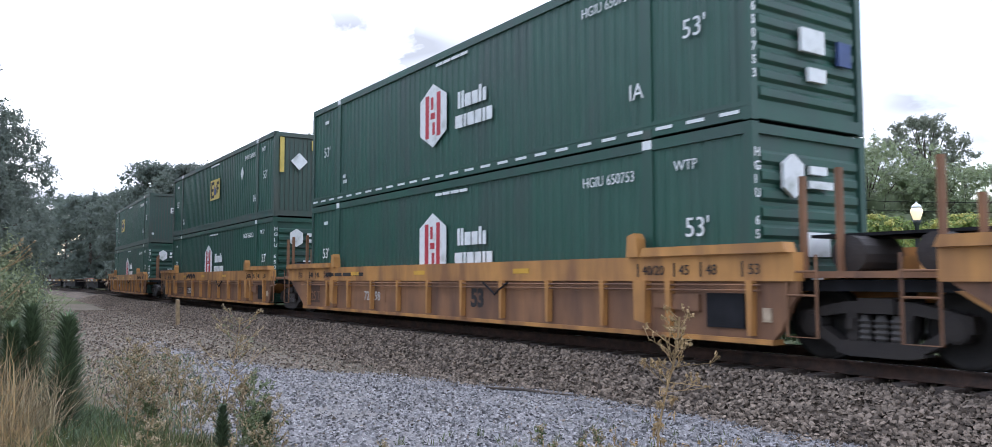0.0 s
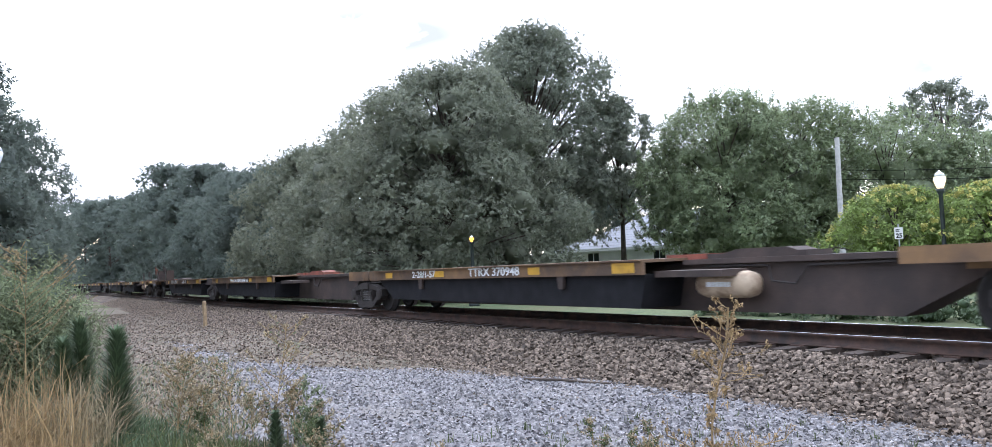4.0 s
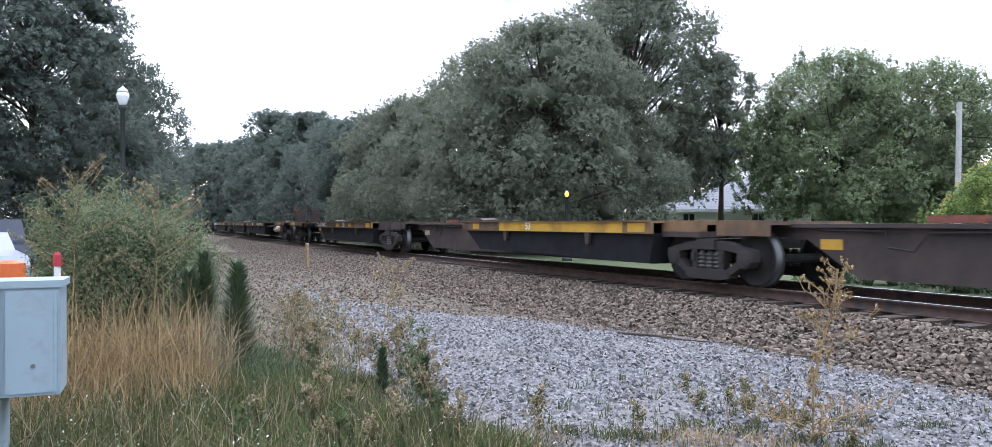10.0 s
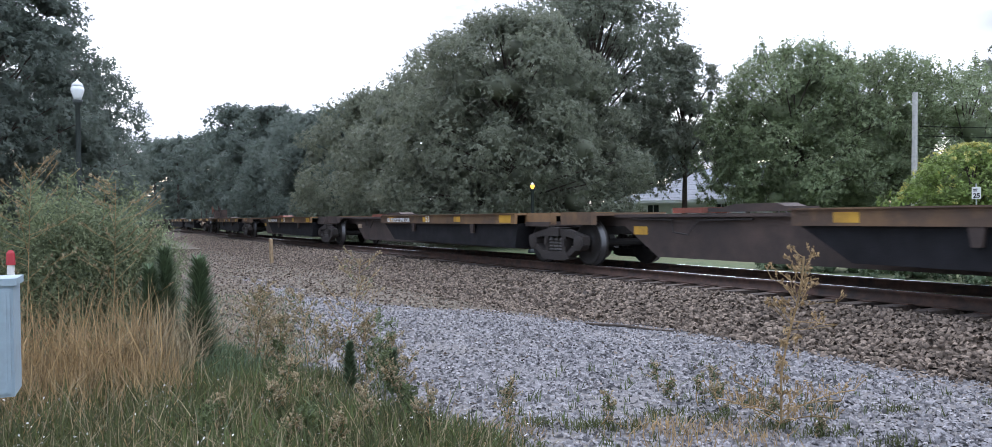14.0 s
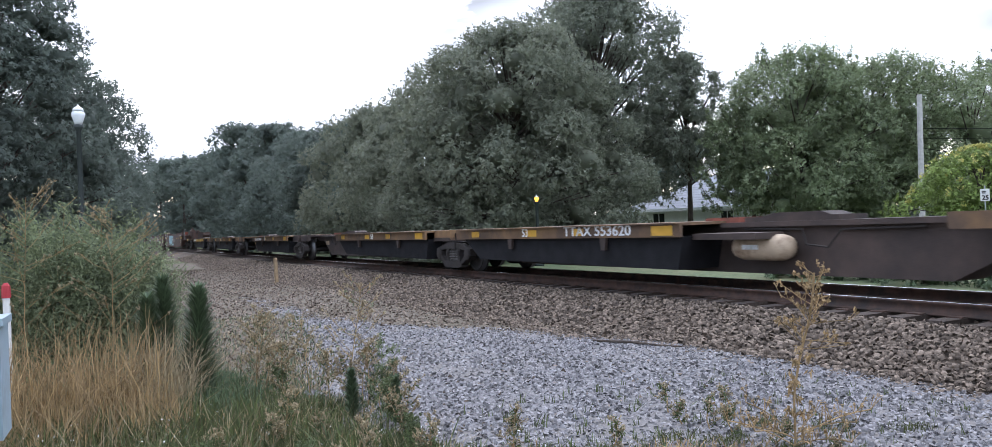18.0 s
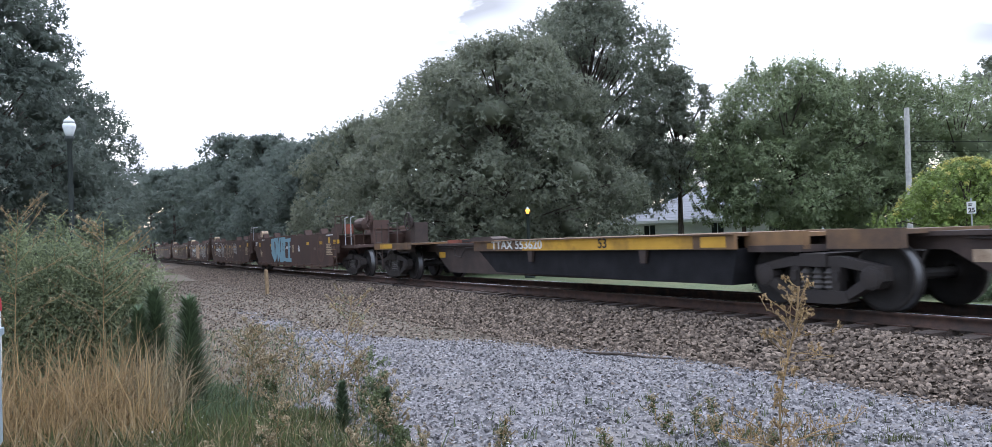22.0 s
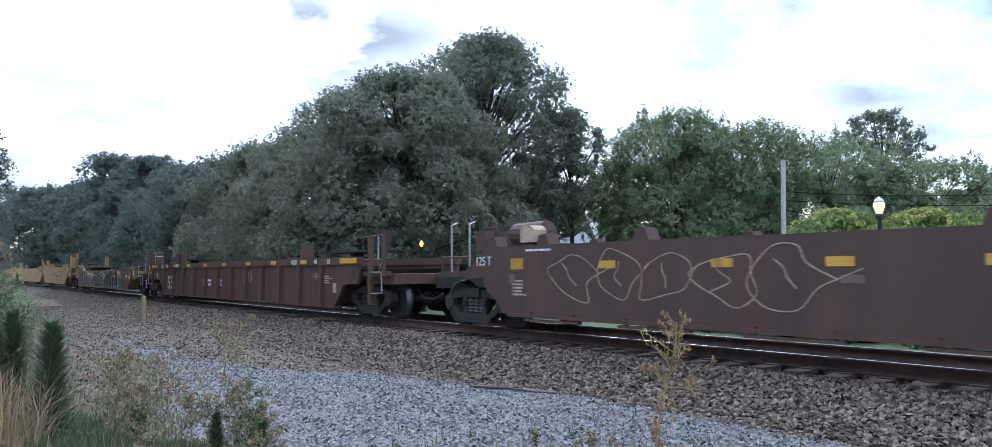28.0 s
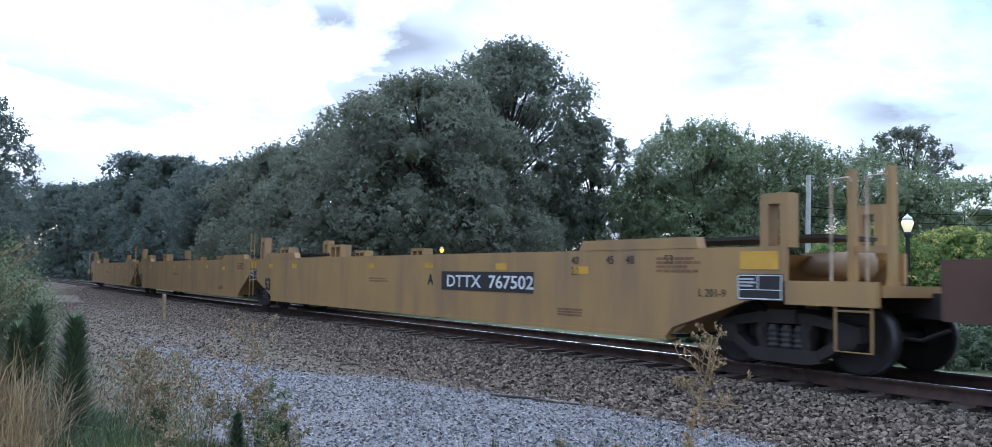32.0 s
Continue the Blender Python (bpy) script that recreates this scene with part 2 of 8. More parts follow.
GRIME, RUST = (0.030, 0.024, 0.020), (0.085, 0.042, 0.024)
M = dict(
    green=material("green_paint", (0.020, 0.078, 0.054), 0.48, vary=0.10, grain=1.3, dirt=(0.030, 0.064, 0.052), dirt_amount=0.40, dirt_scale=0.8, streak=True, bump=0.05),
    dull_green=material("faded_green_paint", (0.034, 0.082, 0.066), 0.6, vary=0.12, grain=1.1, dirt=(0.060, 0.075, 0.062), dirt_amount=0.5, dirt_scale=0.7, streak=True, bump=0.05),
    roof=material("container_roof", (0.10, 0.13, 0.12), 0.7, dirt=GRIME),
    white=material("white_paint", (0.72, 0.74, 0.74), 0.6, vary=0.08, bump=0.0, dirt=(0.42, 0.45, 0.42), dirt_amount=0.25, dirt_scale=3),
    red=material("red_paint", (0.42, 0.035, 0.045), 0.6, vary=0.12, bump=0.0),
    blue=material("blue_paint", (0.05, 0.08, 0.20), 0.6, vary=0.12, bump=0.0),
    logo_yellow=material("logo_yellow", (0.55, 0.42, 0.10), 0.6, vary=0.1, bump=0.0),
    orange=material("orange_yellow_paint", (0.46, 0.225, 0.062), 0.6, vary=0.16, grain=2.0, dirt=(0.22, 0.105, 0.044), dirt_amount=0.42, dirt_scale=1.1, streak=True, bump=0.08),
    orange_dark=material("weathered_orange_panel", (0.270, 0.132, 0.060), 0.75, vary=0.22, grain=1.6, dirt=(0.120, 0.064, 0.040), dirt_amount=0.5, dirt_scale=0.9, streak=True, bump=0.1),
    tan=material("tan_yellow_paint", (0.345, 0.214, 0.078), 0.6, vary=0.07, grain=1.4, dirt=(0.235, 0.15, 0.08), dirt_amount=0.32, dirt_scale=0.9, streak=True, bump=0.05),
    tan_grimy=material("grimy_tan_paint", (0.275, 0.185, 0.098), 0.65, vary=0.12, grain=1.4, dirt=(0.115, 0.078, 0.050), dirt_amount=0.50, dirt_scale=0.8, streak=True, bump=0.06),
    rust_band=material("rusty_brown_paint", (0.165, 0.100, 0.058), 0.7, vary=0.18, grain=1.6, dirt=(0.085, 0.055, 0.038), dirt_amount=0.45, dirt_scale=0.9, streak=True, bump=0.06),
    brown=material("brown_paint", (0.084, 0.047, 0.036), 0.75, vary=0.14, grain=1.3, dirt=(0.062, 0.040, 0.031), dirt_amount=0.45, dirt_scale=0.8, streak=True, bump=0.06),
    dark_brown=material("dull_brown_paint", (0.112, 0.064, 0.045), 0.75, vary=0.16, grain=1.5, dirt=(0.074, 0.045, 0.033), dirt_amount=0.5, dirt_scale=0.9, streak=True, bump=0.08, gloss=0.3),
    spine=material("rusty_grey_brown_steel", (0.075, 0.052, 0.042), 0.8, vary=0.22, grain=2.2, dirt=(0.040, 0.030, 0.026), dirt_amount=0.55, dirt_scale=1.3, bump=0.15),
    sill=material("grimy_yellow_sill", (0.26, 0.148, 0.060), 0.7, vary=0.28, grain=1.4, dirt=(0.085, 0.055, 0.036), dirt_amount=0.62, dirt_scale=0.75, bump=0.12),
    bright=material("clean_yellow_paint", (0.56, 0.32, 0.035), 0.55, vary=0.12, grain=3.0, dirt=(0.20, 0.11, 0.03), dirt_amount=0.2, bump=0.05),
    belly=material("black_underframe", (0.016, 0.016, 0.018), 0.85, vary=0.3, grain=3, bump=0.15, gloss=0.2),
    bogie=material("cast_bogie_steel", (0.028, 0.023, 0.021), 0.8, vary=0.3, grain=5, dirt=GRIME, dirt_amount=0.45, dirt_scale=3, bump=0.3),
    wheel=material("wheel_steel", (0.025, 0.022, 0.020), 0.7, metal=0.3, vary=0.2, grain=8, bump=0.2),
    tread=material("polished_tread", (0.132, 0.132, 0.132), 0.45, metal=1.0, vary=0.1, bump=0.0),
    spring=material("spring_steel", (0.085, 0.078, 0.072), 0.7, metal=0.2, vary=0.3, bump=0.0),
    rust_red=material("red_oxide_hitch", (0.26, 0.075, 0.045), 0.75, vary=0.2, grain=4, dirt=(0.12, 0.05, 0.035), dirt_amount=0.4, dirt_scale=2.5),
    rusty_iron=material("rusty_iron", (0.17, 0.068, 0.042), 0.8, vary=0.25, grain=5),
    pale=material("beige_paint", (0.46, 0.36, 0.25), 0.7, vary=0.12, dirt=(0.2, 0.13, 0.08), dirt_amount=0.3, dirt_scale=4),
    bare=material("galvanised_steel", (0.42, 0.43, 0.44), 0.45, metal=0.7, vary=0.1),
    bluegraf=material("pale_blue_spray", (0.23, 0.39, 0.46), 0.6, vary=0.08, grain=2, bump=0.0),
    tangraf=material("beige_spray", (0.46, 0.325, 0.225), 0.65, vary=0.10, grain=2, bump=0.0),
    whitegraf=material("white_spray", (0.48, 0.48, 0.46), 0.65, vary=0.15, grain=6, bump=0.0),
    blackgraf=material("black_spray", (0.018, 0.018, 0.022), 0.6, vary=0.15, grain=4, bump=0.0),
    turq=material("turquoise_spray", (0.04, 0.20, 0.26), 0.6, vary=0.15, grain=4, bump=0.0),
    emblem=material("faint_round_emblem", (0.098, 0.056, 0.043), 0.75, vary=0.15, grain=3, bump=0.0),
    lilac=material("dark_beige_spray", (0.36, 0.25, 0.17), 0.7, vary=0.12, grain=3, bump=0.0),
    ghost=material("faded_round_emblem", (0.150, 0.105, 0.085), 0.7, vary=0.15, grain=3, bump=0.0),
    ink=material("black_stencil", (0.022, 0.020, 0.020), 0.7, vary=0.1, bump=0.0),
    rail=material("rusty_rail_steel", (0.075, 0.042, 0.030), 0.8, metal=0.2, vary=0.25, grain=10, dirt=GRIME, dirt_amount=0.4, dirt_scale=4),
    railtop=material("polished_rail_head", (0.62, 0.64, 0.66), 0.22, metal=1.0, vary=0.06, bump=0.0),
    tie=material("creosoted_timber", (0.060, 0.044, 0.034), 0.9, vary=0.35, grain=14, bump=0.5, bump_scale=60, objects=0.35, dirt=(0.075, 0.060, 0.050), dirt_amount=0.35, dirt_scale=4),
    ballast=material("ballast_bed", (0.125, 0.098, 0.076), 0.95, vary=0.5, grain=22, bump=0.9, bump_scale=28, dirt=(0.06, 0.05, 0.042), dirt_amount=0.45, dirt_scale=0.7, gloss=0.15),
    stone=material("ballast_stone", (0.170, 0.137, 0.108), 0.9, vary=0.25, grain=18, island=0.60, bump=0.3, bump_scale=50, gloss=0.15),
    gravel=material("pale_gravel_bed", (0.182, 0.176, 0.178), 0.95, vary=0.45, grain=26, bump=0.8, bump_scale=34, dirt=(0.20, 0.185, 0.165), dirt_amount=0.42, dirt_scale=0.5, gloss=0.15),
    chip=material("pale_gravel_chip", (0.240, 0.233, 0.236), 0.9, vary=0.2, grain=20, island=0.42, bump=0.2, gloss=0.15),
    soil=material("weedy_soil", (0.115, 0.10, 0.055), 0.95, vary=0.4, grain=5, bump=0.8, bump_scale=20, dirt=(0.055, 0.075, 0.025), dirt_amount=0.6, dirt_scale=0.6, gloss=0.15),
    lawn=material("lawn", (0.080, 0.112, 0.046), 0.95, vary=0.35, grain=9, bump=0.8, bump_scale=30, dirt=(0.13, 0.13, 0.06), dirt_amount=0.4, dirt_scale=0.4),
    # Crown leaf colours are lifted to stand in for haze; leaf_far is also bluer.
    leaf=material("broad_glossy_leaf", (0.205, 0.225, 0.160), 0.68, vary=0.18, grain=0.5, island=0.18, bump=0.0, see=0.50, gloss=0.55),
    leaf_tall=material("oak_leaf", (0.205, 0.228, 0.170), 0.68, vary=0.18, grain=0.5, island=0.18, bump=0.0, see=0.50, gloss=0.55),
    leaf_light=material("fresh_leaf", (0.235, 0.285, 0.155), 0.50, vary=0.25, grain=0.6, island=0.28, bump=0.0, see=0.50, gloss=0.55),
    leaf_far=material("haze_tinted_leaf", (0.138, 0.168, 0.140), 0.75, vary=0.20, grain=0.3, island=0.08, bump=0.0, see=0.50, gloss=0.55),
    leaf_bush=material("yellow_green_leaf", (0.215, 0.285, 0.085), 0.6, vary=0.30, grain=1.2, island=0.45, bump=0.0, see=0.45, gloss=0.3),
    flower=material("pale_yellow_flower", (0.46, 0.44, 0.13), 0.7, vary=0.2, grain=3, island=0.3, bump=0.0, see=0.3),
    bark=material("bark", (0.075, 0.060, 0.048), 0.95, vary=0.35, grain=9, bump=0.8),
    weed=material("grey_green_weed", (0.185, 0.220, 0.120), 0.8, vary=0.25, grain=3, island=0.45, bump=0.0, see=0.35),
    weed_dark=material("deep_green_weed", (0.090, 0.130, 0.066), 0.7, vary=0.25, grain=3, island=0.40, bump=0.0, see=0.25),
    straw=material("dry_straw", (0.33, 0.235, 0.118), 0.85, vary=0.25, grain=4, island=0.40, bump=0.0, see=0.3),
    seed=material("dry_seed_head", (0.31, 0.255, 0.155), 0.85, vary=0.2, grain=8, island=0.45, bump=0.0, see=0.2),
    grass=material("grass_blade", (0.082, 0.095, 0.034), 0.75, vary=0.25, grain=3, island=0.45, bump=0.0, see=0.35),
    weed_green=material("leafy_green_weed", (0.088, 0.114, 0.042), 0.75, vary=0.25, grain=3, island=0.45, bump=0.0, see=0.35),
    dusty=material("dusty_stone", (0.158, 0.136, 0.112), 0.95, vary=0.4, grain=18, bump=0.8, bump_scale=30, dirt=(0.115, 0.10, 0.07), dirt_amount=0.5, dirt_scale=0.5, gloss=0.15),
    box=material("grey_blue_enamel", (0.29, 0.37, 0.42), 0.5, vary=0.08, grain=3, dirt=(0.22, 0.26, 0.28), dirt_amount=0.25, dirt_scale=3, bump=0.03),
    timber=material("weathered_timber", (0.30, 0.215, 0.125), 0.9, vary=0.25, grain=12, bump=0.4),
    pole=material("bleached_pole", (0.46, 0.45, 0.43), 0.9, vary=0.15, grain=8, bump=0.3),
    lamp_post=material("dark_green_iron", (0.020, 0.028, 0.026), 0.5, vary=0.15),
    globe=material("lamp_globe", (0.80, 0.84, 0.86), 0.25, vary=0.04, bump=0.0),
    globe_warm=material("warm_lamp_globe", (1.0, 0.80, 0.48), 0.3, vary=0.04, bump=0.0, glow=0.5),
    globe_lit=material("lit_lamp_globe", (1.0, 0.48, 0.06), 0.3, vary=0.0, bump=0.0, glow=1.1),
    siding=material("white_siding", (0.78, 0.80, 0.81), 0.7, vary=0.06, grain=2),
    shingle=material("grey_roof_shingle", (0.27, 0.285, 0.31), 0.85, vary=0.15, grain=12, objects=0.04),
    glass=material("dark_window_glass", (0.03, 0.035, 0.04), 0.1, vary=0.0, bump=0.0),
    signface=material("sign_white", (0.72, 0.72, 0.70), 0.5, vary=0.05, bump=0.0),
    carwhite=material("silver_car_paint", (0.36, 0.38, 0.41), 0.3, vary=0.02, bump=0.0),
    cardark=material("dark_blue_car_paint", (0.025, 0.035, 0.055), 0.3, vary=0.02, bump=0.0),
    rubber=material("tyre_rubber", (0.02, 0.02, 0.02), 0.9),
    safety=material("safety_orange", (0.62, 0.13, 0.03), 0.6, vary=0.08),
    bolt=material("dull_bolt", (0.20, 0.21, 0.22), 0.5, metal=0.6),
)


# ---------------------------------------------------------------- mesh building
class Build:
    """Collects solid pieces of one mesh."""

    def __init__(self):
        self.v, self.f = [], []

    def add(self, verts, faces):
        k = len(self.v)
        self.v += [tuple(p) for p in verts]
        self.f += [tuple(i + k for i in q) for q in faces]
        return self

    def box(self, x0, x1, y0, y1, z0, z1):
        return self.add([(x, y, z) for z in (z0, z1) for y in (y0, y1) for x in (x0, x1)],
                        [(0, 2, 3, 1), (4, 5, 7, 6), (0, 1, 5, 4), (2, 6, 7, 3), (0, 4, 6, 2), (1, 3, 7, 5)])

    def slab(self, outline, y0, y1):
        """An outline in x and z, drawn through y0 to y1."""
        n = len(outline)
        return self.add([(x, y, z) for y in (y0, y1) for x, z in outline],
                        [tuple(range(n)), tuple(range(2 * n - 1, n - 1, -1))] + [(i + n, (i + 1) % n + n, (i + 1) % n, i) for i in range(n)])

    def plate(self, outline, z0, z1):
        """An outline in x and y, drawn through z0 to z1."""
        n = len(outline)
        return self.add([(x, y, z) for z in (z0, z1) for x, y in outline],
                        [tuple(range(n - 1, -1, -1)), tuple(range(n, 2 * n))] + [(i, (i + 1) % n, (i + 1) % n + n, i + n) for i in range(n)])

    def rod(self, a, b, r, n=8, r2=None):
        a, b = Vector(a), Vector(b)
        d = (b - a).normalized()
        u = d.orthogonal().normalized()
        w = d.cross(u)
        r2 = r if r2 is None else r2
        ring = [(math.cos(2 * math.pi * i / n), math.sin(2 * math.pi * i / n)) for i in range(n)]
        return self.add([a + (u * c + w * s) * r for c, s in ring] + [b + (u * c + w * s) * r2 for c, s in ring],
                        [(i, (i + 1) % n, (i + 1) % n + n, i + n) for i in range(n)] + [tuple(range(n - 1, -1, -1)), tuple(range(n, 2 * n))])

    def path(self, points, r, n=6):
        """A round tube through the points, in one piece."""
        pts = [Vector(p) for p in points]
        verts, faces, u = [], [], None
        for i, p in enumerate(pts):
            d = (pts[min(i + 1, len(pts) - 1)] - pts[max(i - 1, 0)]).normalized()
            u = d.orthogonal().normalized() if u is None else (u - d * u.dot(d)).normalized()
            w = d.cross(u)
            verts += [p + (u * math.cos(2 * math.pi * k / n) + w * math.sin(2 * math.pi * k / n)) * r for k in range(n)]
            if i:
                faces += [((i - 1) * n + k, (i - 1) * n + (k + 1) % n, i * n + (k + 1) % n, i * n + k) for k in range(n)]
        faces += [tuple(range(n - 1, -1, -1)), tuple(range(len(verts) - n, len(verts)))]
        return self.add(verts, faces)

    def lathe(self, profile, at=(0, 0, 0), n=16, axis="z", closed=True):
        """Rings of (radius, height) round an axis."""
        k, verts, faces = len(profile), [], []
        for r, h in profile:
            for i in range(n):
                c, s = r * math.cos(2 * math.pi * i / n), r * math.sin(2 * math.pi * i / n)
                p = (c, s, h) if axis == "z" else (c, h, s) if axis == "y" else (h, c, s)
                verts.append((p[0] + at[0], p[1] + at[1], p[2] + at[2]))
        for j in range(k - 1):
            for i in range(n):
                q = (j * n + i, j * n + (i + 1) % n, (j + 1) * n + (i + 1) % n, (j + 1) * n + i)
                faces.append(q if axis != "y" else q[::-1])
        if closed:
            faces += [tuple(range(n - 1, -1, -1)), tuple(range((k - 1) * n, k * n))]
        return self.add(verts, faces)

    def mesh(self, name, smooth=False):
        me = bpy.data.meshes.new(name)
        me.from_pydata(self.v, [], self.f)
        if smooth:
            me.polygons.foreach_set("use_smooth", [True] * len(me.polygons))
        me.update()
        return me


def portal(x0, x1, z0, z1, leg, beam, y0, y1, legs=2):
    """A comb of legs under one beam, in one piece."""
    out, gap = [(x0, z1), (x1, z1)], (x1 - x0 - leg) / (legs - 1)
    for i in range(legs - 1, -1, -1):
        x = x0 + gap * i
        out += [(x + leg, z1 - beam)] * (i < legs - 1) + [(x + leg, z0), (x, z0)] + [(x, z1 - beam)] * (i > 0)
    return Build().slab(out[::-1], y0, y1)


def big_mesh(name, verts, faces, smooth=False):
    """One mesh from arrays: verts n x 3 and faces m x 3 or m x 4."""
    verts, faces = np.asarray(verts, np.float32), np.asarray(faces, np.int32)
    me = bpy.data.meshes.new(name)
    me.vertices.add(len(verts))
    me.vertices.foreach_set("co", verts.ravel())
    k = faces.shape[1]
    me.loops.add(faces.size)
    me.loops.foreach_set("vertex_index", faces.ravel())
    me.polygons.add(len(faces))
    me.polygons.foreach_set("loop_start", np.arange(len(faces), dtype=np.int32) * k)
    me.polygons.foreach_set("loop_total", np.full(len(faces), k, np.int32))
    if smooth:
        me.polygons.foreach_set("use_smooth", np.ones(len(faces), bool))
    me.update(calc_edges=True)
    return me


def put(name, built, mat, smooth=False, at=None):
    me = built.mesh(name, smooth) if isinstance(built, Build) else built
    if not me.materials:
        me.materials.append(mat)
    ob = new(name, me)
    if at is not None:
        ob.matrix_basis = at
    return ob


def part(name, built, mat, parent, label="", at=None, smooth=False):
    """One mesh under a thing or under a part."""
    ob = put(name, built, mat, smooth, at)
    ob.parent = parent
    if label:
        ob["label"] = label
    return ob


KEPT = {}


def kept(key, make):
    """A mesh that several objects share."""
    if key not in KEPT:
        made = make()
        KEPT[key] = made.mesh(key) if isinstance(made, Build) else made
    return KEPT[key]


def letters(words, height, bold=0.0, wide=1.0, thick=0.003):
    """A mesh of words standing in x and z, facing -y, its lower left at the origin."""
    key = f"words {words} {height} {bold} {wide}"

    def make():
        cu = bpy.data.curves.new("lettering", "FONT")
        cu.body, cu.size, cu.offset, cu.extrude, cu.resolution_u = words, height / 0.70, bold, thick, 3
        ob = bpy.data.objects.new("lettering", cu)
        scene.collection.objects.link(ob)
        me = bpy.data.meshes.new_from_object(ob.evaluated_get(bpy.context.evaluated_depsgraph_get()))
        bpy.data.objects.remove(ob)
        me.name = "lettering"
        me.transform(pose(0, 0, 0, 90) @ Matrix.Diagonal((wide, 1, 1, 1)))
        me.materials.clear()
        return me
    return kept(key, make)


def write(words, x, z, height, mat, parent, y=-1.475, bold=0.0, wide=1.0, name="lettering"):
    ob = part(name, letters(words, height, bold, wide).copy(), mat, parent, at=pose(x, y, z))
    if len(words) > 1:
        ob["kind"] = "stuff"
    return ob


def bars(x, z, rows, width, height, mat, parent, y=-1.475, seed=1, name="stencil"):
    """Lines of small writing that cannot be read."""
    rnd, b = random.Random(seed), Build()
    step = height / rows
    for i in range(rows):
        w, at = width * rnd.uniform(0.6, 1.0), x
        while at < x + w:
            n = rnd.uniform(0.08, 0.22) * width
            b.box(at, min(at + n, x + w), y - 0.002, y + 0.004, z + height - (i + 0.72) * step, z + height - (i + 0.1) * step)
            at += n + 0.025 * width
    ob = part(name, b, mat, parent)
    ob["kind"] = "stuff"
    return ob


# ---------------------------------------------------------------- the track's line
TRACK_Y = 10.42
GAUGE = 0.75


def on_track(s):
    """Place and heading at s metres along the track: straight by the yard, then a wide bend one way and a tighter one the other way."""
    if s >= -25:
        return s, TRACK_Y, 0.0
    d = min(-25 - s, 50.0)
    a = d / 900
    x, y = -25 - 900 * math.sin(a), TRACK_Y + 900 * (1 - math.cos(a))
    left = -25 - s - 50.0
    if left > 0:
        e = min(left, 80.0)
        b = e / 350
        x -= 350 * (math.sin(a) - math.sin(a - b))
        y += 350 * (math.cos(a - b) - math.cos(a))
        a -= b
        if left > e:
            x -= (left - e) * math.cos(a)
            y += (left - e) * math.sin(a)
    return x, y, -a


SPEED = [(0, 17.2), (5, 17.0), (9, 16.7), (14, 16.3), (18, 15.6), (22, 15.1), (26, 15.25), (32, 15.0)]


def gone(t):
    """Metres that the train has rolled t seconds after the start."""
    far = 0.0
    for (t0, v0), (t1, v1) in zip(SPEED, SPEED[1:]):
        if t <= t0:
            break
        e = min(t, t1) - t0
        far += v0 * e + (v1 - v0) / (t1 - t0) * e * e / 2
    return far


MOVERS = []


def roll(thing, front, back, off=0.0):
    """Let a thing ride between two places of the train, off metres from the middle."""
    MOVERS.append((thing, front, back, off))
    return thing


# ---------------------------------------------------------------- running gear
def side_frame_mesh():
    """A cast frame: a deep top member, two raked struts, columns round the spring nest, and a spring seat."""
    b = Build()
    b.slab([(-1.08, 0.42), (-1.07, 0.60), (-0.80, 0.66), (-0.40, 0.74), (0.40, 0.74), (0.80, 0.66), (1.07, 0.60), (1.08, 0.42), (0.98, 0.40), (0.88, 0.53), (0.40, 0.60), (-0.40, 0.60), (-0.88, 0.53), (-0.98, 0.40)][::-1], -0.085, 0.085)
    for s in (-1, 1):
        column = [(-0.42, 0.61), (-0.27, 0.61), (-0.27, 0.14), (-0.38, 0.14)]
        strut = [(-1.00, 0.42), (-0.86, 0.50), (-0.44, 0.24), (-0.34, 0.12), (-0.48, 0.13)]
        for outline, deep in ((column, 0.075), (strut, 0.095)):
            b.slab(outline[::-1] if s < 0 else [(-x, z) for x, z in outline], -deep, deep)
        b.box(min(s * 0.30, s * 0.40), max(s * 0.30, s * 0.40), -0.11, 0.11, 0.40, 0.54)
        b.lathe([(0.10, -0.12), (0.16, -0.10), (0.16, 0.10), (0.10, 0.12)], (s * 0.89, 0, 0.457), 14, "y")
    b.slab([(-0.56, 0.13), (-0.48, 0.27), (0.48, 0.27), (0.56, 0.13), (0.36, 0.09), (-0.36, 0.09)][::-1], -0.11, 0.11)
    return b


def spring_mesh():
    return Build().lathe([(0.05, 0.26)] + [(0.092 if k % 2 else 0.066, 0.27 + 0.034 * k) for k in range(9)] + [(0.05, 0.58)], n=10)


def wheel_mesh():
    """A solid steel wheel about y, flange towards +y, its tread polished."""
    rings = [(0.10, 0.09), (0.20, 0.05), (0.36, 0.04), (0.40, 0.09), (0.485, 0.09), (0.487, 0.066), (0.462, 0.050), (0.457, -0.07), (0.40, -0.07), (0.36, -0.025), (0.20, -0.03), (0.12, -0.07)]
    me = Build().lathe(rings[::-1], n=24, axis="y").mesh("wheel", True)
    me.materials.append(M["wheel"])
    me.materials.append(M["tread"])
    for p in me.polygons:
        if len(p.vertices) == 4 and abs(math.hypot(p.center.x, p.center.z) - 0.459) < 0.008 and abs(p.center.y) < 0.055:
            p.material_index = 1
    return me


